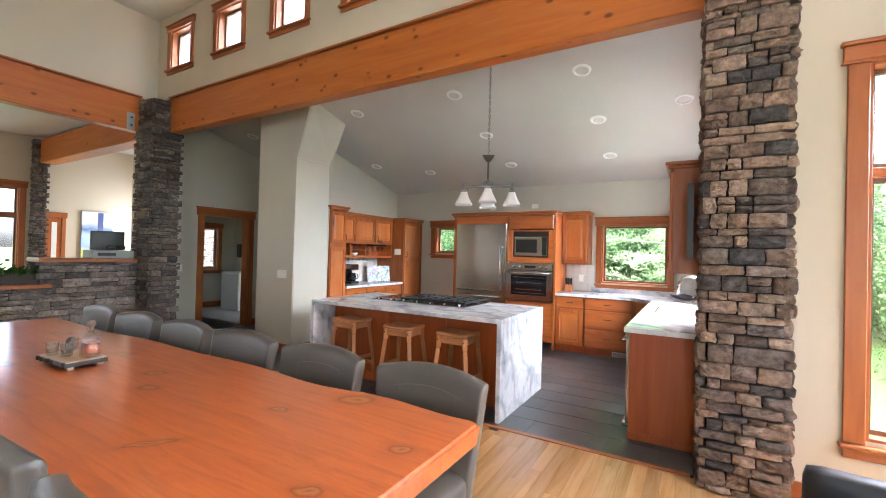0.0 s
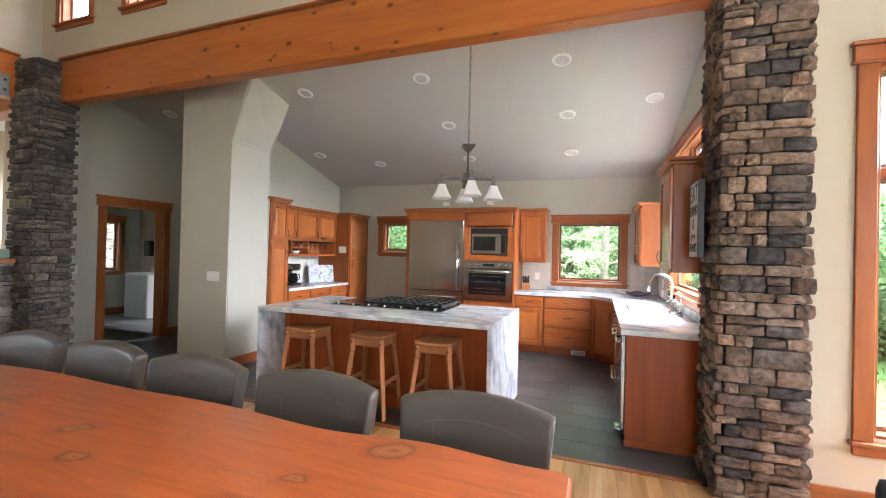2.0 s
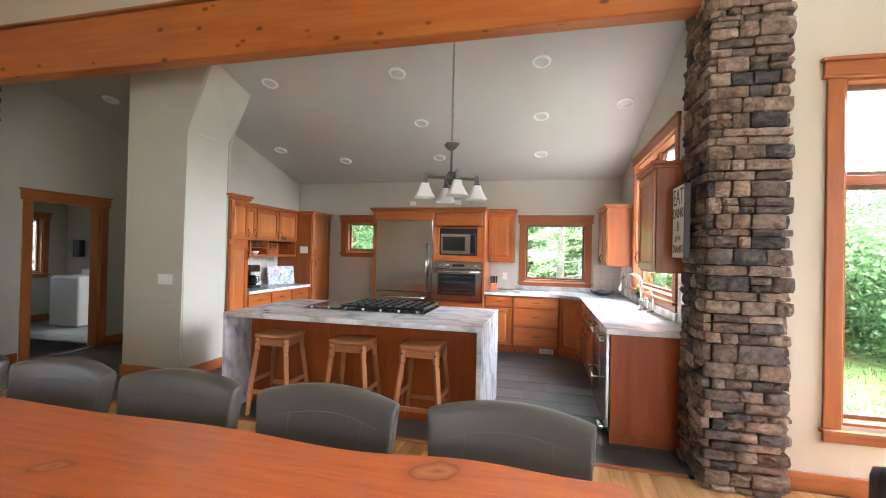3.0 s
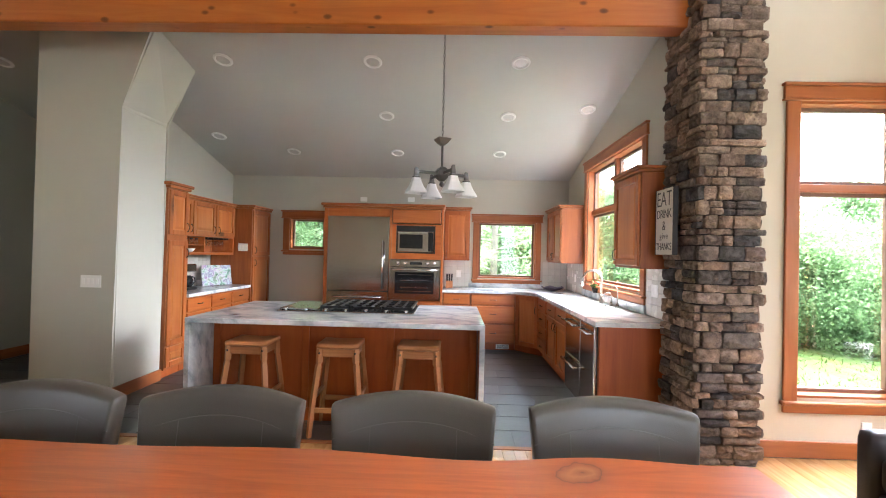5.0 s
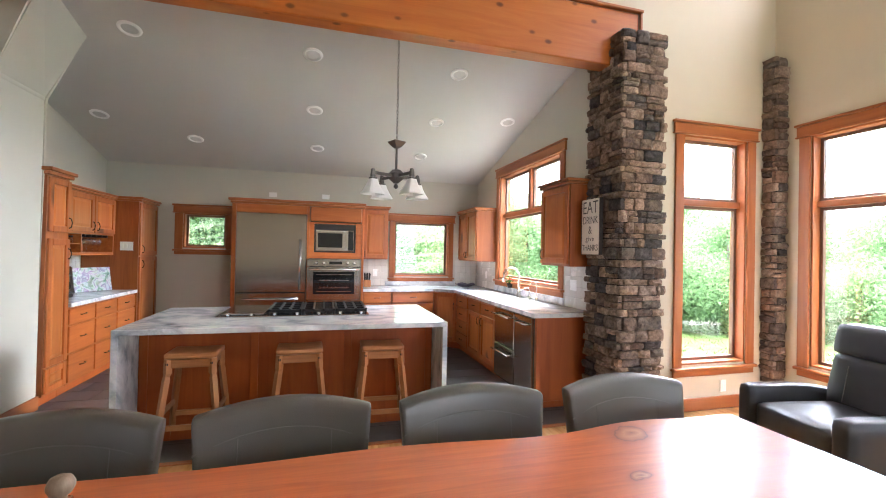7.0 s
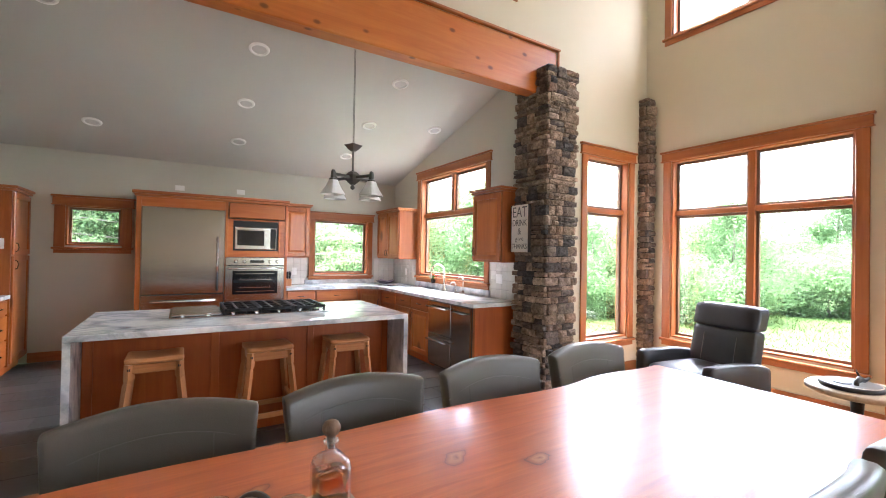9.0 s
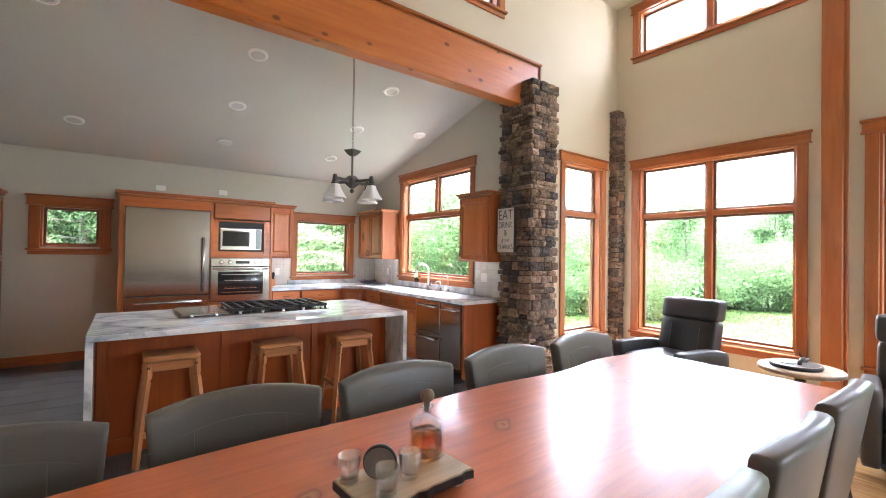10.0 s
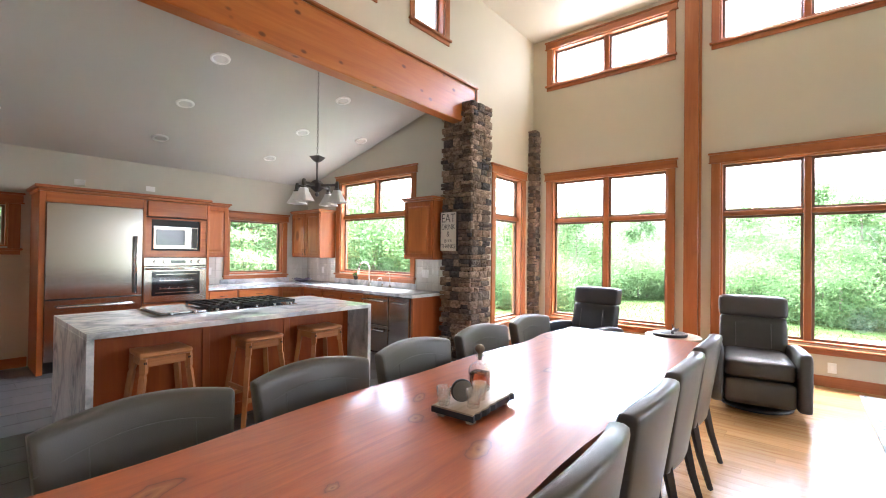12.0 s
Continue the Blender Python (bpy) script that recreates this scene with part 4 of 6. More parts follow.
# ---- dining chairs ----
def chair_back_y(u, z):
    return 0.02 + 0.16 * (z - 0.42) - 0.035 * (u / 0.29) ** 2


def chair_top(u):
    return 0.893 + 0.038 * (1 - (u / 0.305) ** 2)


chair = thing("dining_chair", "grey leather dining chair with stitched curved back", "chair", None, "chairs round the table")
bm = bmesh.new()
SU = [-1, -0.985, -0.94] + [-0.85 + 1.7 * k / 10 for k in range(11)] + [0.94, 0.985, 1]
SV = [0.0, 0.02] + [0.1 + 0.8 * k / 8 for k in range(9)] + [0.95, 0.985, 1.0]
nu, nv, th = len(SU) - 1, len(SV) - 1, 0.08
grid = {}
for side in (0, 1):
    for j in range(nv + 1):
        for i in range(nu + 1):
            s, v = SU[i], SV[j]
            u = s * (0.262 + 0.043 * v)
            z = 0.37 + (chair_top(u) - 0.37) * v
            er = 0.35 if abs(s) > 0.99 else 0.8 if abs(s) > 0.97 else 1
            et = 0.45 if v > 0.99 else 0.85 if v > 0.97 else 1
            half_t = th / 2 * (0.55 + 0.45 * math.sqrt(max(0, er))) * et
            y = chair_back_y(u, z) + th / 2 + (half_t if side else -half_t)
            grid[side, j, i] = bm.verts.new((u, y, z))
for j in range(nv):
    for i in range(nu):
        bm.faces.new((grid[0, j, i], grid[0, j, i + 1], grid[0, j + 1, i + 1], grid[0, j + 1, i]))
        bm.faces.new((grid[1, j, i + 1], grid[1, j, i], grid[1, j + 1, i], grid[1, j + 1, i + 1]))
    bm.faces.new((grid[1, j, 0], grid[0, j, 0], grid[0, j + 1, 0], grid[1, j + 1, 0]))
    bm.faces.new((grid[0, j, nu], grid[1, j, nu], grid[1, j + 1, nu], grid[0, j + 1, nu]))
for i in range(nu):
    bm.faces.new((grid[0, nv, i], grid[0, nv, i + 1], grid[1, nv, i + 1], grid[1, nv, i]))
    bm.faces.new((grid[0, 0, i + 1], grid[0, 0, i], grid[1, 0, i], grid[1, 0, i + 1]))
for f in bm.faces:
    f.smooth = True
back = part("backrest", bm, M_LEATHER, chair)


def seam_line(pts):
    part("seam", tube(pts, 0.0028, 5), M_SEAM, back)


M_SEAM = plain("stitched_seam", (0.125, 0.115, 0.10), 0.5)
us = [-0.297 + 0.594 * k / 12 for k in range(13)]
seam_line([(u, chair_back_y(u, chair_top(u) - 0.10) + 0.001, chair_top(u) - 0.115 + 0.02 * (1 - (u / 0.29) ** 2)) for u in us])
for u in (-0.16, 0.16):
    seam_line([(u, chair_back_y(u, z) + 0.001, z) for z in (0.46, 0.58, 0.70, chair_top(u) - 0.105)])
part("seat", cushion(-0.26, 0.26, -0.44, 0.06, 0.38, 0.50, 0.035, 0.012), M_LEATHER, chair)
for sx in (-1, 1):
    part("leg", tube([(sx * 0.22, -0.40, 0.38), (sx * 0.225, -0.41, 0.0)], [0.026, 0.016], 4), M_LEG, chair)
    part("leg", tube([(sx * 0.22, 0.05, 0.40), (sx * 0.225, 0.09, 0.2), (sx * 0.225, 0.15, 0.0)], [0.027, 0.022, 0.016], 4), M_LEG, chair)
rnd = random.Random(3)
CHX = [-1.105, -1.842, -2.565, -3.27, -3.97, -4.67]
chair.matrix_basis = pose(CHX[0], 1.665, 0)
for k in range(1, 6):
    copy_thing(chair, pose(CHX[k], 1.665 + rnd.uniform(-0.008, 0.008), 0, 0, 0, rnd.uniform(-2, 2)))
for k in range(5):
    copy_thing(chair, pose(CHX[k] + 0.005, 0.515 + rnd.uniform(-0.01, 0.01), 0, 0, 0, 180 + rnd.uniform(-2, 2)))

# ---- tray with decanter ----
tray = thing("serving_tray", "live-edge wooden serving tray on short feet", "tray", pose(-3.005, 1.0, TZ + 0.001, 0, 0, 4) @ Matrix.Scale(0.84, 4))
M_TRAYTOP = wood("tray_wood", (0.30, 0.2, 0.12), (0.46, 0.33, 0.21), (0.58, 0.45, 0.31), 0, 1.6, 0.4, tone=0.05)
rnd = random.Random(8)
ol = [(-0.2 + 0.4 * k / 14, -0.115 + rnd.uniform(-0.006, 0.006)) for k in range(15)] + [(0.2 - 0.4 * k / 14, 0.115 + rnd.uniform(-0.006, 0.006)) for k in range(15)]
part("board", prism([(x * 0.99, y * 0.965) for x, y in ol], 0.036, 0.0555, 0.001), M_TRAYTOP, tray)
part("bark_edge", prism(ol, 0.022, 0.0485), M_BLACK, tray, "dark bark edge")
for sx in (-0.16, 0.16):
    for sy in (-0.08, 0.08):
        part("foot", box(sx - 0.018, sx + 0.018, sy - 0.018, sy + 0.018, 0, 0.0215, 0.002), M_TRAYTOP, tray)
TT = tray.matrix_basis @ Matrix.Translation((0, 0, 0.0565))
def thin_glass():
    m, n, l, b = mat("clear_glass", 0.02)
    tr, gl, ms = n.new("ShaderNodeBsdfTransparent"), n.new("ShaderNodeBsdfGlossy"), n.new("ShaderNodeMixShader")
    tr.inputs["Color"].default_value = (0.965, 0.975, 0.975, 1)
    gl.inputs["Roughness"].default_value = 0.04
    edge = n.new("ShaderNodeLayerWeight")
    edge.inputs["Blend"].default_value = 0.22
    shine = n.new("ShaderNodeMath")
    shine.operation = "MULTIPLY_ADD"
    shine.inputs[1].default_value, shine.inputs[2].default_value = 0.85, 0.10
    l.new(edge.outputs["Facing"], shine.inputs[0])
    l.new(shine.outputs["Value"], ms.inputs[0])
    l.new(tr.outputs["BSDF"], ms.inputs[1])
    l.new(gl.outputs["BSDF"], ms.inputs[2])
    l.new(ms.outputs["Shader"], n["Material Output"].inputs["Surface"])
    return m


M_CLEAR = thin_glass()
M_WHISKY = glass("amber_spirit", (0.78, 0.22, 0.025))
dec = thing("decanter", "square glass decanter half full of amber spirit", "decanter", TT @ Matrix.Translation((0.125, 0.045, 0)))
prof = [(0.046, 0.0), (0.05, 0.006), (0.05, 0.112), (0.044, 0.130), (0.030, 0.142), (0.017, 0.148), (0.015, 0.172), (0.022, 0.176), (0.022, 0.184), (0.013, 0.184)]


def square_ring(bm, r, z, k):
    vs = []
    for i in range(24):
        t = 2 * math.pi * i / 24
        c, s = math.cos(t), math.sin(t)
        f = 1 / (abs(c) ** k + abs(s) ** k) ** (1 / k)
        vs.append(bm.verts.new((r * f * c, r * f * s, z)))
    return vs


def squarish(profile, k=5.0, material=None):
    bm = bmesh.new()
    rings = [square_ring(bm, r, z, k if r > 0.028 else 2.0) for r, z in profile]
    for a, b in zip(rings, rings[1:]):
        for i in range(24):
            bm.faces.new((a[i], a[(i + 1) % 24], b[(i + 1) % 24], b[i])).smooth = True
    bm.faces.new(rings[0][::-1])
    bm.faces.new(rings[-1])
    return bm


part("bottle", squarish(prof), M_CLEAR, dec)
part("spirit", squarish([(0.042, 0.012), (0.0445, 0.016), (0.0445, 0.094)]), M_WHISKY, dec, "amber spirit")
part("stopper", lathe([(0.010, 0.160), (0.012, 0.186), (0.012, 0.194), (0.020, 0.200), (0.026, 0.212), (0.026, 0.222), (0.020, 0.234), (0.008, 0.240)], 18), wood("cork_wood", (0.10, 0.06, 0.035), (0.2, 0.13, 0.08), (0.3, 0.21, 0.14), 2, 4, 0.5, tone=0.02), dec, "round wooden stopper")
for k, (gx, gy) in enumerate(((-0.168, 0.068), (-0.115, -0.065), (-0.005, -0.03))):
    g = thing("whisky_glass", "clear whisky tumbler on the wooden tray", "glass", TT @ Matrix.Translation((gx, gy, 0.0005)), "tumblers on the tray")
    part("bowl", lathe([(0.026, 0.0), (0.030, 0.004), (0.036, 0.085), (0.034, 0.085), (0.028, 0.018), (0.004, 0.016)], 20), M_CLEAR, g)
coaster = thing("wood_slice_coasters", "upright round wood-slice coasters with bark edges", "coaster", TT @ Matrix.Translation((-0.085, 0.02, 0.056)) @ pose(0, 0, 0, 90, 0, -40))
part("slice", lathe([(0.048, -0.014), (0.05, -0.012), (0.05, 0.012), (0.048, 0.014)], 24), plain("weathered_slice", (0.21, 0.175, 0.135), 0.7, 0, 0.3), coaster)
part("bark", lathe([(0.0525, -0.012), (0.0555, 0.0), (0.0525, 0.012)], 24), M_LEG, coaster)

# ---- kitchen island ----
isl = thing("kitchen_island", "wooden kitchen island with recessed panel front", "island")
part("body", box(-3.787, -1.493, 3.83, 4.64, 0.1, 0.868), M_PANEL, isl)
part("plinth", box(-3.787, -1.493, 3.87, 4.60, 0.0, 0.099), M_PANEL, isl)
for sx in (-3.785, -3.005, -2.265, -1.556):
    part("stile", box(sx, sx + 0.06, 3.815, 3.829, 0.1, 0.868, 0.003), M_PANEL, isl)
part("top_rail", boxes([(a + 0.061, b - 0.001, 3.815, 3.829, 0.80, 0.868) for a, b in ((-3.75, -3.005), (-3.005, -2.265), (-2.265, -1.56))]), M_PANEL, isl)
part("base_rail", box(-3.787, -1.493, 3.80, 3.814, 0.0, 0.11, 0.003), M_PANEL, isl)
wt = thing("island_worktop", "white and grey veined marble waterfall worktop on the island", "worktop")
part("slab", box(-3.83, -1.45, 3.475, 4.665, 0.871, 0.912, 0.003), M_MARBLE, wt)
part("waterfall_panel", box(-3.83, -3.789, 3.477, 4.663, 0.0, 0.870, 0.002), M_MARBLE, wt)
part("waterfall_panel", box(-1.491, -1.45, 3.477, 4.663, 0.0, 0.870, 0.002), M_MARBLE, wt)

ck = thing("cooktop", "stainless gas cooktop with griddle and black grates", "cooktop", pose(0, 0, 0.9135))
part("tray_pan", box(-3.29, -2.05, 3.92, 4.55, 0, 0.012, 0.004), M_COVER, ck)
part("griddle_cover", box(-3.27, -2.92, 3.96, 4.53, 0.0125, 0.030, 0.006), M_COVER, ck, "polished steel griddle cover")
for k in range(3):
    gx = -2.90 + 0.28 * k
    rows = [(gx, gx + 0.27, y, y + 0.018, 0.036, 0.056) for y in (3.96, 4.10, 4.24, 4.38, 4.50)] + [(gx + d, gx + d + 0.018, 3.96, 4.514, 0.038, 0.059) for d in (0.0, 0.085, 0.17, 0.256)]
    rows += [(gx + d, gx + d + 0.016, y, y + 0.016, 0.0125, 0.037) for d in (0.0, 0.254) for y in (3.96, 4.498)]
    part("grate", boxes(rows), M_BLACK, ck, "black cast-iron grate")
    for y in (4.08, 4.39):
        part("burner", lathe([(0.05, 0.0125), (0.045, 0.024), (0.03, 0.026)], 16), M_BLACK, ck, "", Matrix.Translation((gx + 0.135, y, 0)))
for k in range(7):
    part("knob", lathe([(0.018, 0.0125), (0.016, 0.035), (0.014, 0.037)], 12), M_CHROME, ck, "", Matrix.Translation((-3.2 + 0.18 * k, 3.939, 0)))

# ---- bar stools ----
stool = thing("bar_stool", "oak saddle-seat bar stool with dark wooden pegs", "stool", None, "stools at the island")
part("seat", cushion(-0.19, 0.19, -0.15, 0.15, 0.725, 0.775, 0.02, 0.0, 7, lambda x, y, z: (x, y, z - (0.012 * math.cos(x / 0.19 * 1.4) if z > 0.75 else 0))), M_STOOL[0], stool)
for s in (-0.125, 0.125):
    part("apron", box(-0.145, 0.145, s - 0.01, s + 0.01, 0.66, 0.724, 0.003), M_STOOL[0], stool)
    part("apron", box(s * 1.264 - 0.01, s * 1.264 + 0.01, -0.10, 0.10, 0.66, 0.724, 0.003), M_STOOL[1], stool)
for sx in (-1, 1):
    for sy in (-1, 1):
        lg = part("leg", tube([(sx * 0.158, sy * 0.125, 0.726), (sx * 0.162, sy * 0.128, 0.62), (sx * 0.166, sy * 0.130, 0.60), (sx * 0.168, sy * 0.132, 0.58), (sx * 0.20, sy * 0.155, 0.30), (sx * 0.225, sy * 0.17, 0.0)], [0.032, 0.031, 0.023, 0.029, 0.028, 0.024], 4), M_STOOL[2], stool)
        part("peg", box(sx * 0.158 - 0.009, sx * 0.158 + 0.009, sy * 0.152 - 0.004, sy * 0.152 + 0.004, 0.685, 0.703, 0.002), M_BLACK, lg, "dark square peg")
for sy, z in ((-0.155, 0.20), (0.155, 0.20)):
    part("stretcher", box(-0.19, 0.19, sy - 0.011, sy + 0.011, z, z + 0.04, 0.003), M_STOOL[0], stool)
for sx, z in ((-0.198, 0.30), (0.198, 0.30)):
    part("stretcher", box(sx - 0.011, sx + 0.011, -0.14, 0.14, z, z + 0.04, 0.003), M_STOOL[1], stool)
for o in stool.children_recursive:
    if o.data.users == 1:
        o.data.transform(Matrix.Diagonal((0.9, 1, 0.945, 1)))
stool.matrix_basis = pose(-3.355, 3.655, 0)
copy_thing(stool, pose(-2.615, 3.645, 0, 0, 0, 2))
copy_thing(stool, pose(-1.97, 3.65, 0, 0, 0, -1))

# ---- pendant ----
M_SHADE = plain("frosted_white_glass", (0.88, 0.87, 0.84), 0.35, 0, 0.03)
M_SHADE.node_tree.nodes["Principled BSDF"].inputs["Transmission Weight"].default_value = 0.25
M_SHADE.node_tree.nodes["Principled BSDF"].inputs["Roughness"].default_value = 0.5
pend = thing("pendant_light", "dark pewter four-arm pendant with frosted square glass shades", "chandelier", pose(-1.83, 3.95, 0, 0, 0, 24.7))
part("rod", tube([(0, 0, 2.22), (0, 0, 2.47)], 0.011, 10), M_PEWTER, pend)
part("hub", lathe([(0.02, 2.11), (0.045, 2.13), (0.075, 2.16), (0.075, 2.20), (0.035, 2.235), (0.02, 2.24)], 4, True), M_PEWTER, pend)
part("finial", lathe([(0.006, 2.06), (0.022, 2.075), (0.022, 2.09), (0.010, 2.11)], 12), M_PEWTER, pend)
part("upper_cap", lathe([(0.02, 2.43), (0.05, 2.45), (0.085, 2.487), (0.085, 2.493), (0.012, 2.50)], 4, True), M_PEWTER, pend)
part("canopy", lathe([(0.012, kz(3.95) - 0.06), (0.05, kz(3.95) - 0.03), (0.06, kz(3.95) + 0.01)], 16), M_PEWTER, pend)
bm = bmesh.new()
zc, top = 2.50, kz(3.95) - 0.05
n = int((top - zc) / 0.034)
for k in range(n):
    z = zc + (top - zc) * (k + 0.5) / n
    ax = (1, 0) if k % 2 else (0, 1)
    add_tube(bm, [(ax[0] * 0.009 * math.cos(t), ax[1] * 0.009 * math.cos(t), z + 0.022 * math.sin(t)) for t in (2 * math.pi * i / 8 for i in range(9))], 0.0026, 4, False)
part("chain", bm, M_PEWTER, pend)
for k in range(4):
    r = Matrix.Rotation(k * math.pi / 2, 4, "Z")
    arm = part("arm", box(0.05, 0.256, -0.011, 0.011, 2.165, 2.192, 0.003), M_PEWTER, pend, "", r)
    part("socket", lathe([(0.034, 2.115), (0.036, 2.135), (0.024, 2.14), (0.024, 2.16), (0.018, 2.205), (0.012, 2.215)], 4, True), M_PEWTER, arm, "", Matrix.Translation((0.243, 0, 0)))
    bm = bmesh.new()
    prof = [(0.034, 2.12), (0.043, 2.085), (0.060, 2.045), (0.085, 1.997), (0.086, 1.987), (0.080, 1.987), (0.054, 2.043), (0.040, 2.085), (0.030, 2.115)]
    rings = [square_ring(bm, rr, z, 6.0) for rr, z in prof]
    for a, b in zip(rings, rings[1:]):
        for i in range(24):
            bm.faces.new((a[(i + 1) % 24], a[i], b[i], b[(i + 1) % 24]))
    part("shade", bm, M_SHADE, arm, "frosted white glass shade", Matrix.Translation((0.243, 0, 0)))

# recessed lights
M_CANIN = plain("can_reflector", (0.88, 0.87, 0.83), 0.4, 0, 0.03)
# no recess is modelled; its inner shade is this disc's grey
M_CANSHADE = plain("can_inner_shade", (0.60, 0.585, 0.555), 0.6, 0, 0.1)
slope = -math.degrees(math.atan(0.27))
can = None
for x, y in ((-4.19, 4.555), (-2.6, 4.56), (-1.055, 4.553), (-0.125, 5.323), (-5.06, 6.05), (-2.6, 5.515), (-1.06, 5.5), (-4.14, 6.45), (-2.58, 6.44), (-1.065, 6.43), (-6.66, 4.62)):
    m = Matrix.Translation((x, y, kz(y) - 0.001)) @ pose(0, 0, 0, slope, 0, 0)
    if can:
        copy_thing(can, m)
        continue
    can = thing("recessed_light", "round white recessed ceiling light, switched off", "ceiling light", m, "recessed lights")
    bm = bmesh.new()
    prof = [(0.068, 0.0), (0.068, -0.006), (0.074, -0.016), (0.092, -0.010), (0.098, 0.0)]
    rings = [[bm.verts.new((r * math.cos(2 * math.pi * i / 28), r * math.sin(2 * math.pi * i / 28), z)) for i in range(28)] for r, z in prof]
    for a, b in zip(rings, rings[1:]):
        for i in range(28):
            bm.faces.new((a[(i + 1) % 28], a[i], b[i], b[(i + 1) % 28])).smooth = True
    part("trim_ring", bm, M_CANIN, can)
    part("reflector", lathe([(0.067, -0.0035), (0.055, -0.0025), (0.01, -0.002)], 24), M_CANSHADE, can, "flat disc greyed like a shaded recess")

# ---- kitchen north run ----
KN = pose(0, 6.66, 0)
tallc = thing("appliance_cabinet", "tall alder cabinet housing the refrigerator and wall oven", "cabinet", KN, "kitchen cabinets")
part("side_panel", box(-3.71, -3.655, -0.03, 0.63, 0, 2.13, 0.003), M_CAB[2], tallc)
part("divider", box(-2.70, -2.665, -0.03, 0.63, 0, 2.13, 0.003), M_CAB[2], tallc)
part("side_panel", box(-1.905, -1.872, -0.03, 0.63, 0, 2.13, 0.003), M_CAB[2], tallc)
part("fridge_header", box(-3.654, -2.701, -0.028, 0.63, 2.008, 2.13, 0.003), M_CAB[0], tallc)
part("oven_frame", boxes([(-2.664, -2.60, -0.02, 0.03, 1.365, 1.90), (-1.995, -1.906, -0.02, 0.03, 1.365, 1.90), (-2.60, -1.995, -0.02, 0.03, 1.365, 1.455), (-2.60, -1.995, -0.02, 0.03, 1.88, 1.90)], 0.002), M_CAB[0], tallc)
part("top_panel", box(-2.655, -1.915, -0.045, 0.0, 1.915, 2.125, 0.008), M_CAB[0], tallc)
part("back_panel", box(-2.664, -1.906, 0.45, 0.63, 0.1, 2.13), M_LEG, tallc)
part("lower_drawer", box(-2.664, -1.906, -0.02, 0.44, 0.11, 0.735, 0.004), M_CAB[0], tallc)
part("crown_molding", boxes([(-3.73, -1.86, -0.05, 0.63, 2.131, 2.165), (-3.755, -1.85, -0.075, 0.63, 2.165, 2.205)], 0.008), M_TRIM[0], tallc)
fr = thing("refrigerator", "built-in stainless steel refrigerator with bottom freezer drawer", "refrigerator", KN)
part("body", box(-3.65, -2.705, 0.01, 0.6, 0.10, 2.0), M_BLACK, fr)
fdoor = part("door", box(-3.648, -2.707, -0.045, 0.009, 0.868, 2.003, 0.004), M_STEEL, fr)
part("handle", tube([(-2.79, -0.046, 1.60), (-2.79, -0.095, 1.60)], 0.010, 10), M_CHROME, fdoor)
part("handle", tube([(-2.79, -0.046, 0.95), (-2.79, -0.095, 0.95)], 0.010, 10), M_CHROME, fdoor)
part("handle", tube([(-2.79, -0.098, 0.90), (-2.79, -0.098, 1.64)], 0.014, 12), M_CHROME, fdoor)
fdr = part("drawer", box(-3.648, -2.707, -0.045, 0.009, 0.14, 0.858, 0.004), M_STEEL, fr)
part("handle", tube([(-3.55, -0.095, 0.775), (-2.80, -0.095, 0.775)], 0.013, 12), M_CHROME, fdr)
for x in (-3.50, -2.85):
    part("handle", tube([(x, -0.046, 0.775), (x, -0.095, 0.775)], 0.009, 8), M_CHROME, fdr)
part("toe_grille", box(-3.648, -2.707, 0.03, 0.05, 0.0, 0.13), M_BLACK, fr)

mw = thing("microwave", "stainless microwave oven in a black niche", "microwave", KN)
part("niche_trim", boxes([(-2.598, -1.997, 0.03, 0.44, 1.457, 1.475), (-2.598, -1.997, 0.005, 0.44, 1.795, 1.878), (-2.599, -2.575, 0.005, 0.44, 1.476, 1.794), (-2.02, -1.997, 0.005, 0.44, 1.476, 1.794)]), M_BLACK, mw)
part("body", box(-2.574, -2.021, -0.005, 0.40, 1.477, 1.79, 0.005), M_STEEL, mw)
part("door_window", box(-2.545, -2.19, -0.010, -0.0055, 1.53, 1.745, 0.003), M_DARKGLASS, mw)
part("control_panel", box(-2.105, -2.03, -0.010, -0.0055, 1.49, 1.78, 0.003), M_DARKGLASS, mw)
part("door_edge", box(-2.575, -2.115, -0.012, -0.0105, 1.765, 1.785, 0.001), M_CHROME, mw)

ov = thing("wall_oven", "stainless wall oven with window and control knobs", "oven", KN)
part("body", box(-2.66, -1.91, 0.0, 0.44, 0.745, 1.355), M_BLACK, ov)
part("control_panel", box(-2.69, -1.915, -0.045, -0.021, 1.245, 1.358, 0.004), M_STEEL, ov)
for x in (-2.56, -2.45, -2.11, -2.01):
    part("knob", lathe([(0.026, 0.0), (0.024, 0.012), (0.019, 0.014), (0.018, 0.032), (0.014, 0.034)], 16), M_CHROME, ov, "", Matrix.Translation((x, -0.0455, 1.302)) @ pose(0, 0, 0, 90, 0, 0))
part("display", box(-2.375, -2.19, -0.0475, -0.0455, 1.282, 1.322, 0.001), M_DARKGLASS, ov)
od = part("door", box(-2.69, -1.915, -0.055, -0.021, 0.748, 1.238, 0.005), M_STEEL, ov)
part("window", box(-2.60, -2.005, -0.059, -0.0555, 0.84, 1.17, 0.003), M_DARKGLASS, od)
for rz in (0.93, 1.04):
    part("oven_rack", boxes([(-2.52, -2.085, -0.0605, -0.0592, rz, rz + 0.004)] + [(-2.50 + 0.055 * k, -2.497 + 0.055 * k, -0.0605, -0.0592, rz + 0.0045, rz + 0.03) for k in range(8)]), M_CHROME, od)
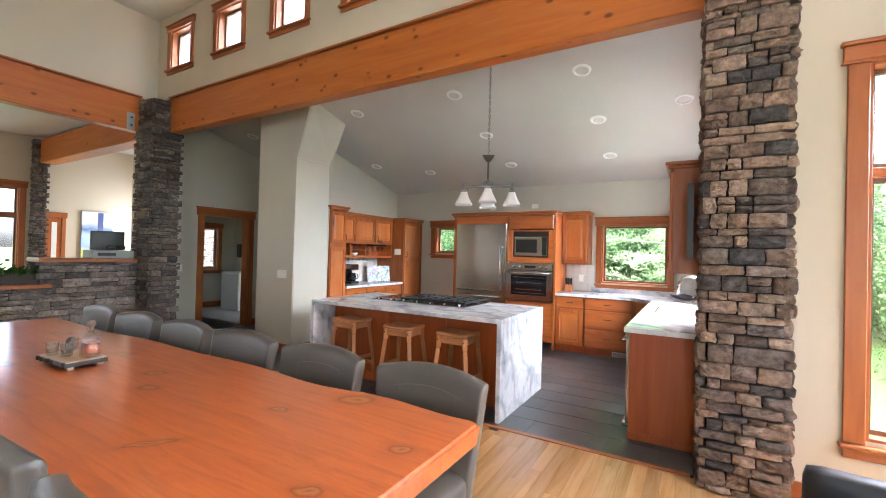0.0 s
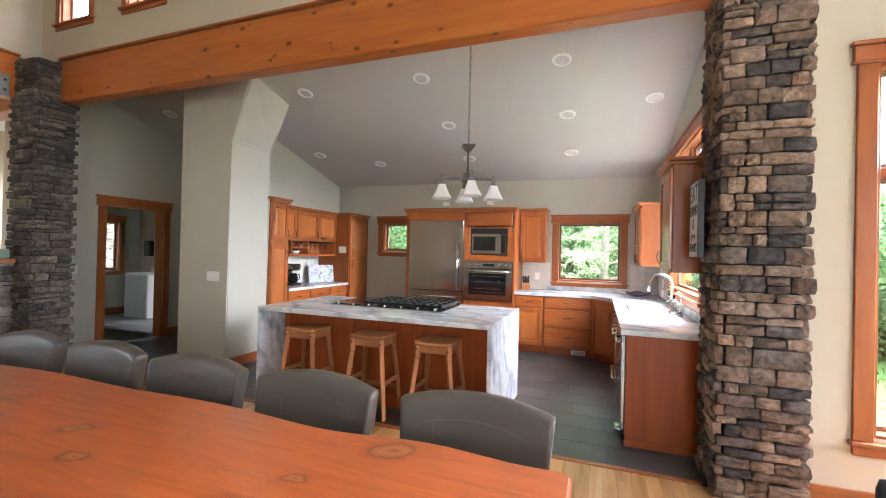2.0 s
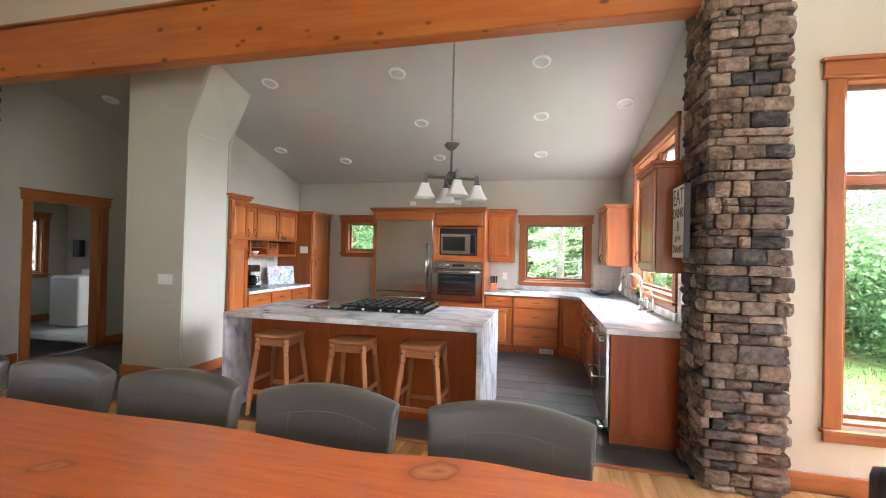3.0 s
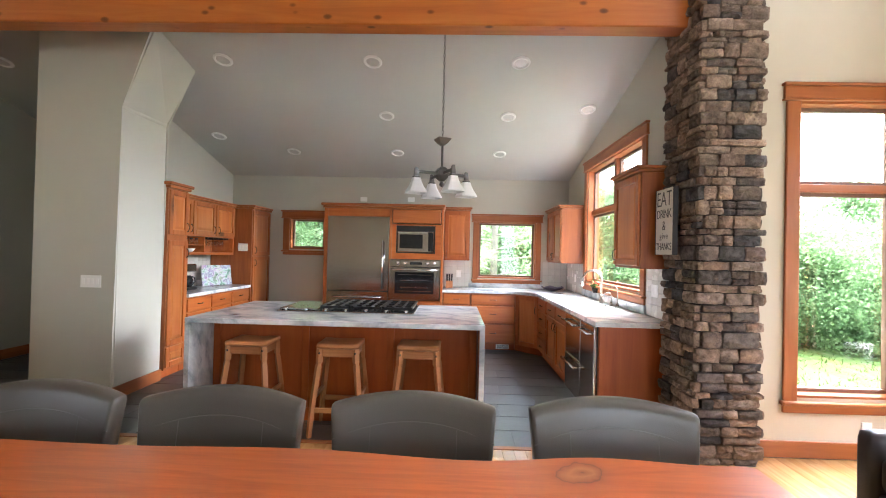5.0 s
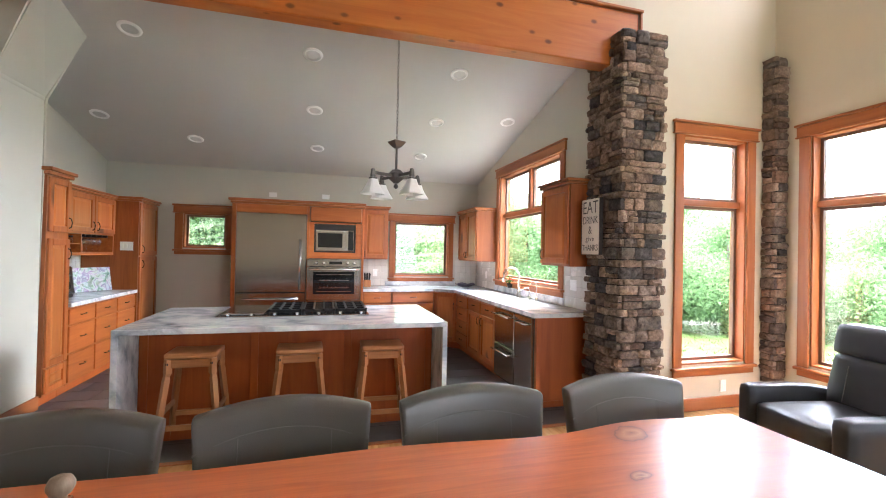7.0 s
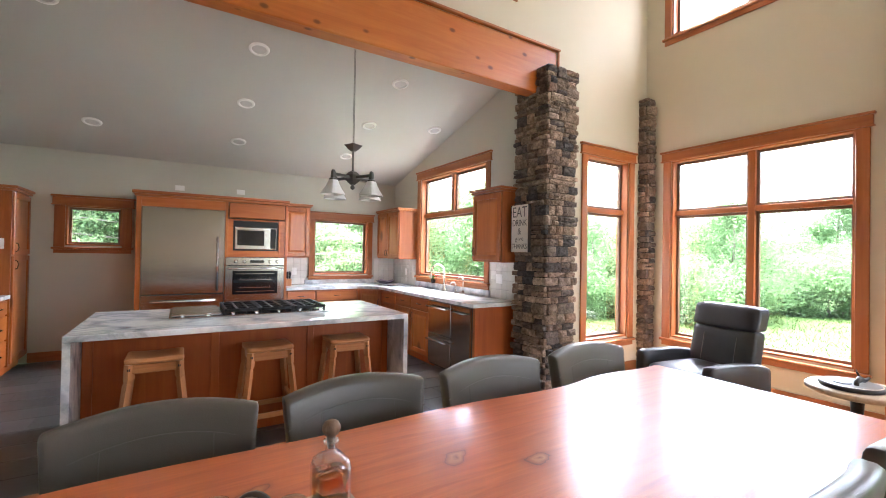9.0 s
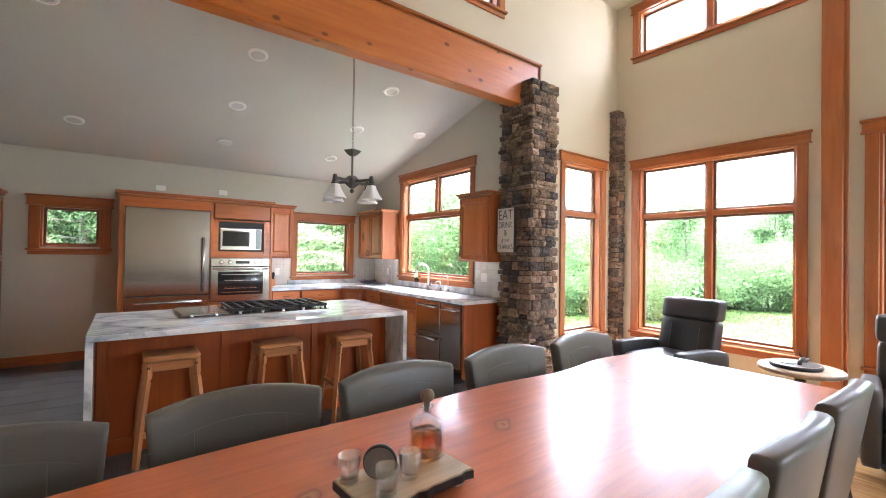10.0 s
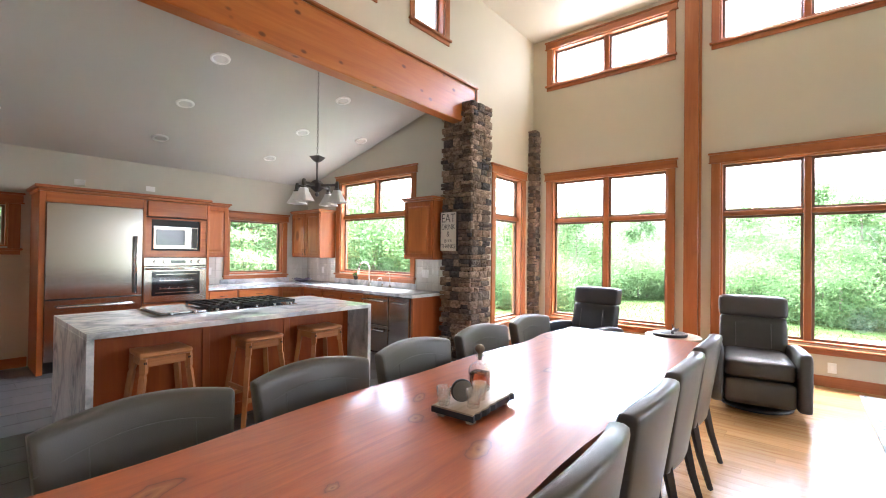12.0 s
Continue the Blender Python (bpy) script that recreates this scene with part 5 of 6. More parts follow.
part("window_frame", boxes([(-2.555, -2.05, -0.061, -0.0595, 1.125, 1.133), (-2.555, -2.05, -0.061, -0.0595, 0.875, 0.883)]), M_STEEL, od)
part("handle", tube([(-2.66, -0.10, 1.205), (-1.945, -0.10, 1.205)], 0.013, 12), M_CHROME, od)
for x in (-2.64, -1.965):
    part("handle", tube([(x, -0.056, 1.205), (x, -0.10, 1.205)], 0.009, 8), M_CHROME, od)

cabinet("wall_cabinet", "single-door alder wall cabinet beside the oven", pose(0, 6.97, 0), -1.868, -1.455, 1.36, 2.16, 0.31, [("door", -1.862, -1.46, 1.375, 2.15, (-1.83, 1.45))], False, 0.05)
cabinet("base_cabinet", "alder base cabinet with one drawer and a door", KN, -1.868, -1.435, 0, 0.868, 0.6, [("drawer", -1.86, -1.44, 0.69, 0.855, (-1.65, 0.775)), ("door", -1.86, -1.44, 0.115, 0.685, (-1.80, 0.62))])
cabinet("base_cabinet", "alder base cabinet with three wide drawers", KN, -1.433, -0.75, 0, 0.868, 0.6, [("drawer", -1.425, -0.76, 0.69, 0.855, (-1.09, 0.775)), ("drawer", -1.425, -0.76, 0.41, 0.685, (-1.09, 0.56)), ("drawer", -1.425, -0.76, 0.115, 0.405, (-1.09, 0.27))])
corner = thing("corner_cabinet", "diagonal alder corner base cabinet with a single door", "cabinet", None, "kitchen cabinets")
part("body", prism([(-0.748, 6.66), (-0.45, 6.362), (0.18, 6.362), (0.18, 7.28), (-0.748, 7.28)], 0.1, 0.868), M_CAB[2], corner)
part("toe_kick", prism([(-0.74, 6.73), (-0.38, 6.37), (0.18, 6.37), (0.18, 7.28), (-0.74, 7.28)], 0.0, 0.099), M_PANEL, corner)
dg = door_front(corner, 0.005, 0.417, 0.108, 0.862, (0.375, 0.66))
dg.matrix_basis = Matrix.Translation((-0.748, 6.66, 0)) @ pose(0, 0, 0, 0, 0, -45)
vent = thing("floor_vent", "cream metal toe-kick vent grille under the drawers", "vent", pose(-0.93, 6.715, 0.05))
part("plate", box(-0.10, 0.10, -0.004, 0.003, -0.035, 0.035, 0.002), M_WHITE, vent)
for k in range(5):
    part("slat", box(-0.085, 0.085, -0.007, -0.0045, -0.024 + 0.011 * k, -0.020 + 0.011 * k), M_BRONZE, vent)

# ---- kitchen east run (front faces -x, local x = -y) ----
KE = pose(-0.45, 0, 0, 0, 0, -90)
E_ROWS = (0.115, 0.30, 0.49, 0.68, 0.855)
cabinet("base_cabinet", "narrow alder base cabinet with four drawers", KE, -6.36, -5.82, 0, 0.868, 0.62, [("drawer", -6.35, -5.825, E_ROWS[k], E_ROWS[k + 1], (-6.09, (E_ROWS[k] + E_ROWS[k + 1]) / 2)) for k in range(4)])
cabinet("sink_cabinet", "alder sink base cabinet with two doors", KE, -5.818, -4.80, 0, 0.868, 0.62, [("drawer", -5.81, -5.31, 0.70, 0.855, (-5.56, 0.78)), ("drawer", -5.308, -4.81, 0.70, 0.855, (-5.06, 0.78)), ("door", -5.81, -5.31, 0.115, 0.695, (-5.37, 0.6)), ("door", -5.308, -4.81, 0.115, 0.695, (-5.25, 0.6))])
dw = thing("dishwasher", "stainless two-drawer dishwasher with bar handles", "dishwasher", KE)
part("body", box(-4.795, -4.26, 0.0, 0.60, 0.05, 0.866), M_BLACK, dw)
for z0, z1 in ((0.46, 0.86), (0.08, 0.45)):
    d = part("drawer", box(-4.79, -4.265, -0.03, -0.001, z0, z1, 0.004), M_STEEL, dw)
    part("handle", tube([(-4.76, -0.08, z1 - 0.065), (-4.29, -0.08, z1 - 0.065)], 0.012, 10), M_CHROME, d)
    for x in (-4.73, -4.32):
        part("handle", tube([(x, -0.031, z1 - 0.065), (x, -0.08, z1 - 0.065)], 0.010, 8), M_CHROME, d)
tc = thing("trash_compactor", "dark stainless trash compactor with a small handle", "compactor", KE)
part("body", box(-4.255, -3.86, 0.0, 0.60, 0.05, 0.866), M_BLACK, tc)
part("front", box(-4.25, -3.865, -0.03, -0.001, 0.10, 0.86, 0.005), M_STEEL, tc)
part("handle", tube([(-4.20, -0.031, 0.79), (-4.18, -0.065, 0.785), (-3.94, -0.065, 0.785), (-3.92, -0.031, 0.79)], 0.009, 8), M_CHROME, tc)
part("foot_pedal", cushion(-4.12, -3.99, -0.075, -0.01, 0.02, 0.07, 0.015), M_CHROME, tc)
ep = thing("end_panel", "reddish alder end panel closing the cabinet run", "panel", None, "kitchen cabinets")
part("panel", box(-0.45, 0.18, 3.815, 3.857, 0.0, 0.868, 0.003), M_PANEL, ep)
part("base_molding", box(-0.455, 0.02, 3.80, 3.814, 0.0, 0.06, 0.003), M_PANEL, ep)
ct = thing("kitchen_worktop", "marble worktop running round the kitchen corner", "worktop")
bm = prism([(-1.869, 6.615), (-0.77, 6.615), (-0.49, 6.335), (-0.49, 3.795), (0.188, 3.795), (0.188, 7.288), (-1.869, 7.288)], 0.871, 0.912)
part("slab", bm, M_MARBLE, ct)
part("upstand", box(-1.45, -0.21, 7.262, 7.286, 0.9125, 0.985, 0.003), M_MARBLE, ct)
part("upstand", box(0.162, 0.186, 4.36, 6.38, 0.9125, 0.998, 0.003), M_MARBLE, ct)
sink = thing("kitchen_sink", "undermount stainless sink in the marble worktop", "sink")
part("rim", boxes([(-0.36, 0.04, 5.0, 5.02, 0.9125, 0.916), (-0.36, 0.04, 5.58, 5.60, 0.9125, 0.916), (-0.36, -0.34, 5.02, 5.58, 0.9125, 0.916), (0.02, 0.04, 5.02, 5.58, 0.9125, 0.916)]), M_STEEL, sink)
part("basin", box(-0.338, 0.018, 5.022, 5.578, 0.9125, 0.9145), M_WHITE, sink)
fc = thing("faucet", "brushed nickel gooseneck kitchen faucet", "faucet", pose(0.08, 5.32, 0.9125))
part("base", lathe([(0.03, 0.0), (0.028, 0.02), (0.02, 0.05), (0.018, 0.11)], 16), M_NICKEL, fc)
part("spout", tube([(0, 0, 0.10), (0, 0, 0.28)] + [(-0.11 + 0.11 * math.cos(t), 0, 0.28 + 0.11 * math.sin(t)) for t in (math.pi * k / 9 for k in range(1, 10))] + [(-0.225, 0, 0.20)], [0.014] * 11 + [0.02], 12), M_NICKEL, fc)
part("lever", tube([(0, -0.02, 0.06), (0.0, -0.055, 0.075), (0.0, -0.08, 0.11)], 0.007, 8), M_NICKEL, fc)
for name, y, h, lab in (("soap_dispenser", 5.02, 0.15, "slim brushed nickel soap dispenser by the sink"), ("filtered_water_tap", 4.84, 0.24, "slim curved nickel water tap by the sink")):
    t = thing(name, lab, "tap", pose(0.09, y, 0.9125))
    part("base", lathe([(0.022, 0.0), (0.02, 0.03), (0.008, 0.05)], 12), M_NICKEL, t)
    part("spout", tube([(0, 0, 0.04), (0, 0, h * 0.8), (-0.02, 0, h), (-0.07, 0, h * 0.97), (-0.10, 0, h * 0.8)], 0.006, 8), M_NICKEL, t)
pot = thing("flower_pot", "small dark pot with red flowers on the window ledge", "plant", pose(0.15, 5.75, 0.999))
part("pot", lathe([(0.03, 0), (0.05, 0.07), (0.045, 0.07)], 16), M_BRONZE, pot)
bm, rnd = bmesh.new(), random.Random(2)
for k in range(60):
    add_leaf(bm, Vector((rnd.gauss(0, 0.02), rnd.gauss(0, 0.03), 0.065 + abs(rnd.gauss(0, 0.035)))), 0.035, rnd)
part("leaves", bm, M_IVY, pot)
bm = bmesh.new()
for k in range(22):
    add_leaf(bm, Vector((rnd.gauss(0, 0.015), rnd.gauss(0, 0.022), 0.115 + abs(rnd.gauss(0, 0.02)))), 0.028, rnd)
part("flowers", bm, plain("red_petals", (0.55, 0.05, 0.04), 0.6), pot, "small red flowers")
bowl = thing("glass_bowl", "shallow purple-grey leaf-shaped bowl on the worktop", "bowl", pose(-0.12, 6.98, 0.9125))
bm = lathe([(0.06, 0.0), (0.10, 0.012), (0.17, 0.05), (0.175, 0.055), (0.165, 0.052), (0.09, 0.018), (0.01, 0.012)], 20)
for v in bm.verts:
    v.co.z += 0.012 * math.sin(5 * math.atan2(v.co.y, v.co.x)) * (Vector((v.co.x, v.co.y)).length / 0.17) ** 2 if v.co.z > 0.03 else 0
part("dish", bm, plain("purple_glaze", (0.22, 0.2, 0.27), 0.2), bowl)
kb = thing("knife_block", "wooden block of black-handled knives on the worktop", "knife block", pose(-1.77, 7.08, 0.9125))
part("block", box(-0.055, 0.055, -0.07, 0.07, 0, 0.11, 0.006), M_STOOL[2], kb)
for k in range(6):
    part("knife_handle", tube([(-0.035 + 0.035 * (k % 3), -0.03 + 0.05 * (k // 3), 0.10), (-0.04 + 0.04 * (k % 3), -0.05 + 0.05 * (k // 3), 0.21 + 0.012 * (k % 2))], [0.011, 0.013], 6), M_BLACK, kb)
cabinet("wall_cabinet", "two-door alder wall cabinet in the corner", pose(-0.14, 0, 0, 0, 0, -90), -7.285, -6.385, 1.36, 2.165, 0.325, [("door", -7.28, -6.84, 1.375, 2.155, (-6.88, 1.46)), ("door", -6.838, -6.39, 1.375, 2.155, (-6.80, 1.46))], False, 0.05)
cabinet("wall_cabinet", "single-door alder wall cabinet beside the stone pillar", pose(-0.15, 0, 0, 0, 0, -90), -4.29, -3.735, 1.375, 2.185, 0.335, [("door", -4.285, -3.745, 1.39, 2.175, (-4.24, 1.49))], False, 0.055)

# ---- kitchen west run (front faces +x, local x = y) ----
KW = pose(-4.88, 0, 0, 0, 0, 90)
cabinet("pantry_cabinet", "tall alder pantry cabinet with three stacked doors", KW, 4.765, 5.12, 0, 2.125, 0.6, [("door", 4.77, 5.115, 1.60, 2.115, (5.08, 1.70)), ("door", 4.77, 5.115, 0.36, 1.55, (5.08, 1.40)), ("door", 4.77, 5.115, 0.12, 0.355, None)], True, 0.07)
wup = cabinet("wall_cabinet", "three-door alder wall cabinet over open cubbies", pose(-5.13, 0, 0, 0, 0, 90), 5.122, 6.655, 1.62, 2.10, 0.35, [("door", 5.13, 5.60, 1.635, 2.09, (5.55, 1.72)), ("door", 5.602, 6.13, 1.635, 2.09, (6.08, 1.72)), ("door", 6.132, 6.65, 1.635, 2.09, (6.19, 1.72))], False, 0.05)
cub = thing("cubby_shelf", "open alder cubby shelf under the wall cabinet", "shelf", pose(-5.13, 0, 0, 0, 0, 90), "kitchen cabinets")
part("frame", boxes([(5.122, 6.655, 0.0, 0.35, 1.372, 1.405), (5.122, 6.655, 0.33, 0.35, 1.406, 1.618), (5.50, 5.52, 0.01, 0.33, 1.406, 1.618), (5.90, 5.92, 0.01, 0.33, 1.406, 1.618), (6.635, 6.655, 0.0, 0.33, 1.406, 1.618), (5.122, 5.14, 0.0, 0.33, 1.406, 1.618)]), M_CAB[0], cub)
part("shelf_board", box(5.521, 5.899, 0.02, 0.329, 1.50, 1.51), M_CAB[0], cub)
for k in range(5):
    part("glass_rack", box(5.98 + 0.13 * k, 6.0 + 0.13 * k, 0.01, 0.30, 1.59, 1.617), M_LEG, cub)
for k in range(4):
    g = thing("wine_glass", "stemmed wine glass standing in the open cubby", "wine glass", pose(-5.22, 6.05 + 0.14 * k, 1.4065), "glasses in the cubby")
    part("bowl", lathe([(0.028, 0.0), (0.004, 0.004), (0.004, 0.07), (0.03, 0.09), (0.034, 0.13), (0.027, 0.165), (0.026, 0.165), (0.031, 0.13), (0.003, 0.095)], 14), M_CLEAR, g)
for k in range(3):
    j = thing("spice_jar", "small glass spice jar with dark lid on the shelf", "jar", pose(-5.19, 5.58 + 0.11 * k, 1.511), "jars in the cubby")
    part("jar", lathe([(0.022, 0), (0.024, 0.004), (0.024, 0.06), (0.018, 0.066)], 12), M_CLEAR, j)
    part("lid", lathe([(0.02, 0.067), (0.02, 0.083), (0.016, 0.084)], 12), M_BLACK, j)
wb = thing("white_bowl", "small white bowl in the open cubby", "bowl", pose(-5.20, 5.68, 1.4065))
part("dish", lathe([(0.03, 0), (0.065, 0.05), (0.06, 0.05), (0.02, 0.012)], 16), M_WHITE, wb)
cabinet("base_cabinet", "alder base cabinet with drawers under the coffee counter", KW, 5.122, 6.655, 0, 0.868, 0.6, [x for k in range(3) for x in (("drawer", 5.13 + 0.507 * k, 5.632 + 0.507 * k, 0.69, 0.855, (5.38 + 0.507 * k, 0.775)), ("drawer", 5.13 + 0.507 * k, 5.632 + 0.507 * k, 0.41, 0.685, (5.38 + 0.507 * k, 0.55)), ("drawer", 5.13 + 0.507 * k, 5.632 + 0.507 * k, 0.115, 0.405, (5.38 + 0.507 * k, 0.26)))])
wc = thing("coffee_worktop", "grey and white marble worktop of the coffee counter", "worktop")
part("slab", box(-5.495, -4.84, 5.123, 6.654, 0.871, 0.912, 0.003), M_MARBLE, wc)
part("upstand", box(-5.495, -5.475, 5.123, 6.654, 0.9125, 0.985, 0.002), M_MARBLE, wc)
cabinet("pantry_cabinet", "tall two-door alder pantry cabinet in the corner", pose(-4.85, 0, 0, 0, 0, 90), 6.66, 7.285, 0, 2.09, 0.64, [("door", 6.67, 7.28, 1.36, 2.08, (6.74, 1.45)), ("door", 6.67, 7.28, 0.12, 1.355, (6.74, 1.25))], True, 0.06)
cm = thing("coffee_maker", "black drip coffee maker on the marble counter", "coffee maker", pose(-5.25, 5.62, 0.9125, 0, 0, 90))
part("base", box(-0.10, 0.10, -0.14, 0.12, 0, 0.04, 0.01), M_BLACK, cm)
part("column", box(-0.10, 0.10, 0.03, 0.12, 0.041, 0.33, 0.012), M_BLACK, cm)
part("head", box(-0.10, 0.10, -0.13, 0.12, 0.235, 0.34, 0.015), M_STEEL, cm)
part("carafe", lathe([(0.055, 0.041), (0.072, 0.07), (0.072, 0.13), (0.05, 0.18), (0.045, 0.19)], 18), M_DARKGLASS, cm, "", Matrix.Translation((0, -0.06, 0)))
part("carafe_handle", tube([(0.06, -0.08, 0.17), (0.10, -0.10, 0.16), (0.11, -0.10, 0.10), (0.065, -0.09, 0.07)], 0.009, 8), M_BLACK, cm)


def print_mat():
    m, n, l, b = mat("flower_print", 0.35)
    v = coords(n, l, shift=False)
    vo = n.new("ShaderNodeTexVoronoi")
    vo.inputs["Scale"].default_value = 16
    l.new(v, vo.inputs["Vector"])
    a = noise_tex(n, l, v, 9, 4, 0.6, 0.8)
    r = ramp(n, [(0.34, (0.05, 0.10, 0.05)), (0.43, (0.22, 0.30, 0.22)), (0.5, (0.50, 0.52, 0.52)), (0.57, (0.22, 0.13, 0.25)), (0.66, (0.42, 0.46, 0.50))])
    l.new(a, r.inputs["Fac"])
    l.new(mix(n, l, r.outputs["Color"], vo.outputs["Color"], 0.08), b.inputs["Base Color"])
    return m


gb = thing("glass_cutting_board", "flower-printed glass cutting board leaning on the counter", "cutting board", pose(-5.22, 6.40, 0.916, -10, 0, 62))
part("board", box(-0.23, 0.23, -0.005, 0.005, 0, 0.30, 0.002), print_mat(), gb)

# switches, outlets, sign
def plate(label, m, w, n_rock, kind="switch"):
    p = thing("light_switch" if kind == "switch" else "wall_outlet", label, kind, m)
    part("plate", box(-w / 2, w / 2, -0.007, -0.001, -0.058, 0.058, 0.002), M_WHITE, p)
    for k in range(n_rock):
        x = (k - (n_rock - 1) / 2) * 0.045
        part("rocker" if kind == "switch" else "socket", box(x - 0.012, x + 0.012, -0.011, -0.0075, -0.028, 0.028, 0.002), M_CANIN, p)


plate("cream four-gang light switch on the drywall chase", pose(-5.14, 4.099, 1.125), 0.20, 4)
plate("cream three-gang light switch on the cabinet side", pose(-4.98, 6.659, 1.49), 0.15, 3)
plate("cream double light switch on the hall wall", WEST @ Matrix.Translation((3.82, 0, 1.13)), 0.12, 2)
for x, z in ((-3.25, 2.35), (-2.445, 2.36)):
    plate("cream blank wall outlet above the appliance cabinet", pose(x, 7.289, z, 0, 90, 0), 0.075, 0, "outlet")
plate("white wall outlet below the tall window", BAY @ Matrix.Translation((0.345, 0, 0.22)), 0.075, 1, "outlet")
plate("white wall outlet beside the stone pillar", pose(1.40, 3.419, 0.22), 0.075, 1, "outlet")
plate("white wall outlet on the tile backsplash", pose(-1.62, 7.276, 1.13), 0.075, 1, "outlet")
plate("white wall outlet on the tile backsplash", K_EAST @ Matrix.Translation((-6.75, -0.012, 1.13)), 0.075, 1, "outlet")
plate("white light switch on the tile backsplash", K_EAST @ Matrix.Translation((-4.17, -0.012, 1.16)), 0.12, 2)

M_SIGN = paint("cream_sign_paint", (0.72, 0.68, 0.60), 0.7)
M_INK = plain("charcoal_lettering", (0.10, 0.095, 0.09), 0.8)
sign = thing("wall_sign", "cream painted wooden sign with dark lettering", "sign", pose(-0.018, 3.565, 1.757, 0, 0, -90))
part("board", box(-0.135, 0.135, -0.028, 0.008, -0.26, 0.26, 0.003), M_SIGN, sign)
for x in (-0.142, 0.1355):
    part("edge", box(x, x + 0.0065, -0.030, 0.008, -0.262, 0.262), M_LEG, sign)
for body, z, size, sp in (("EAT", 0.175, 0.135, 1.0), ("DRINK", 0.058, 0.082, 0.92), ("&", -0.035, 0.085, 1.0), ("give", -0.115, 0.07, 1.2), ("THANKS", -0.20, 0.066, 0.92)):
    bm = text_bm(body, size, 0.0008, sp, -0.007 * size)
    bmesh.ops.scale(bm, vec=(1.0, 1.25 if body != "give" else 1.0, 1.0), verts=bm.verts[:])
    part("letters", bm, M_INK, sign, "", Matrix.Translation((0, -0.0295, z)) @ pose(0, 0, 0, 90, 0, 0))

# steel bracket on the beam end
br = thing("beam_bracket", "grey steel bracket where timber meets stone", "bracket", pose(-7.34, 3.05, 3.36))
part("plate", box(-0.018, 0.0, -0.05, 0.05, -0.13, 0.13, 0.003), plain("galvanised_steel", (0.35, 0.37, 0.39), 0.45, 0.8), br)
for z in (-0.06, 0.06):
    part("bolt", lathe([(0.018, 0), (0.018, 0.012), (0.012, 0.014)], 6), M_CHROME, br, "", Matrix.Translation((0.0005, 0, z)) @ pose(0, 0, 0, 0, 90, 0))


# ---- recliners, side table, rug ----
def recliner(m, label, material):
    r = thing("recliner_chair", label, "armchair", m, "recliners by the windows")
    lean = lambda x, y, z: (x, y + 0.22 * (z - 0.45), z)
    part("seat", cushion(-0.265, 0.265, -0.40, 0.22, 0.33, 0.51, 0.045, 0.012), material, r)
    part("footrest", cushion(-0.265, 0.265, -0.405, -0.30, 0.10, 0.325, 0.03, 0.008), material, r)
    part("frame", cushion(-0.27, 0.27, -0.30, 0.30, 0.09, 0.33, 0.03), material, r)
    for s in (-1, 1):
        part("arm", cushion(min(s * 0.27, s * 0.385), max(s * 0.27, s * 0.385), -0.42, 0.30, 0.085, 0.605, 0.035, 0.004, 7, lambda x, y, z: (x, y, z - (0.05 * ((y + 0.1) / 0.4) ** 2 if z > 0.4 and y > -0.1 else 0))), material, r)
    part("backrest", cushion(-0.285, 0.285, 0.14, 0.30, 0.42, 0.835, 0.03, 0.01, 7, lean), material, r)
    head = part("headrest", cushion(-0.295, 0.295, 0.135, 0.29, 0.832, 1.04, 0.03, 0.008, 7, lean), material, r)
    for u in (-0.15, 0.15):
        part("seam", tube([(u, 0.142 - 0.016 + 0.22 * (z - 0.45), z) for z in (0.53, 0.65, 0.77)], 0.003, 5), M_SEAM, r)
    part("swivel_base", lathe([(0.31, 0.0), (0.315, 0.02), (0.30, 0.03), (0.26, 0.03)], 32), M_BLACK, r)
    part("pedestal", lathe([(0.16, 0.03), (0.12, 0.09)], 20), M_BLACK, r)
    return r


recliner(pose(0.84, 0.285, 0, 0, 0, -82) @ Matrix.Diagonal((1, 1.13, 1, 1)), "dark taupe leather swivel recliner by the window", plain("taupe_leather", (0.062, 0.054, 0.048), 0.42, 0, 0.15))
recliner(pose(0.78, 2.02, 0, 0, 0, -100), "black leather swivel recliner in the room corner", M_DKLEATHER)
st = thing("side_table", "light wooden round side table between recliners", "side table", pose(0.80, 1.02, 0))
part("top", lathe([(0.27, 0.545), (0.285, 0.555), (0.285, 0.575), (0.275, 0.585), (0.02, 0.586)], 32), M_TRAYTOP, st)
part("column", lathe([(0.04, 0.03), (0.03, 0.3), (0.04, 0.544)], 14), M_LEG, st)
part("foot", lathe([(0.2, 0.0), (0.2, 0.02), (0.05, 0.035)], 24), M_LEG, st)
rt = thing("round_tray", "round wooden tray with bark rim on the side table", "tray", pose(0.76, 1.04, 0.5865))
part("board", lathe([(0.165, 0.0), (0.17, 0.012), (0.168, 0.03), (0.155, 0.032), (0.15, 0.02), (0.01, 0.02)], 28), M_TRAYTOP, rt)
part("bark", lathe([(0.1705, 0.001), (0.177, 0.015), (0.1705, 0.031)], 28), M_LEG, rt)
de = thing("metal_ornament", "small dark metal figurine on the round tray", "ornament", pose(0.78, 1.0, 0.607))
part("body", tube([(-0.08, 0, 0.0), (-0.04, 0.01, 0.025), (0.0, 0, 0.045), (0.04, -0.01, 0.03), (0.07, -0.03, 0.05)], [0.014, 0.016, 0.022, 0.015, 0.008], 8), M_BRONZE, de)
part("horn", tube([(0.0, 0, 0.05), (0.01, 0.02, 0.085), (0.03, 0.03, 0.10)], [0.008, 0.006, 0.003], 6), M_BRONZE, de)
ob = thing("coaster_stack", "dark slate coasters stacked on the round tray", "coaster", pose(0.72, 1.08, 0.607))
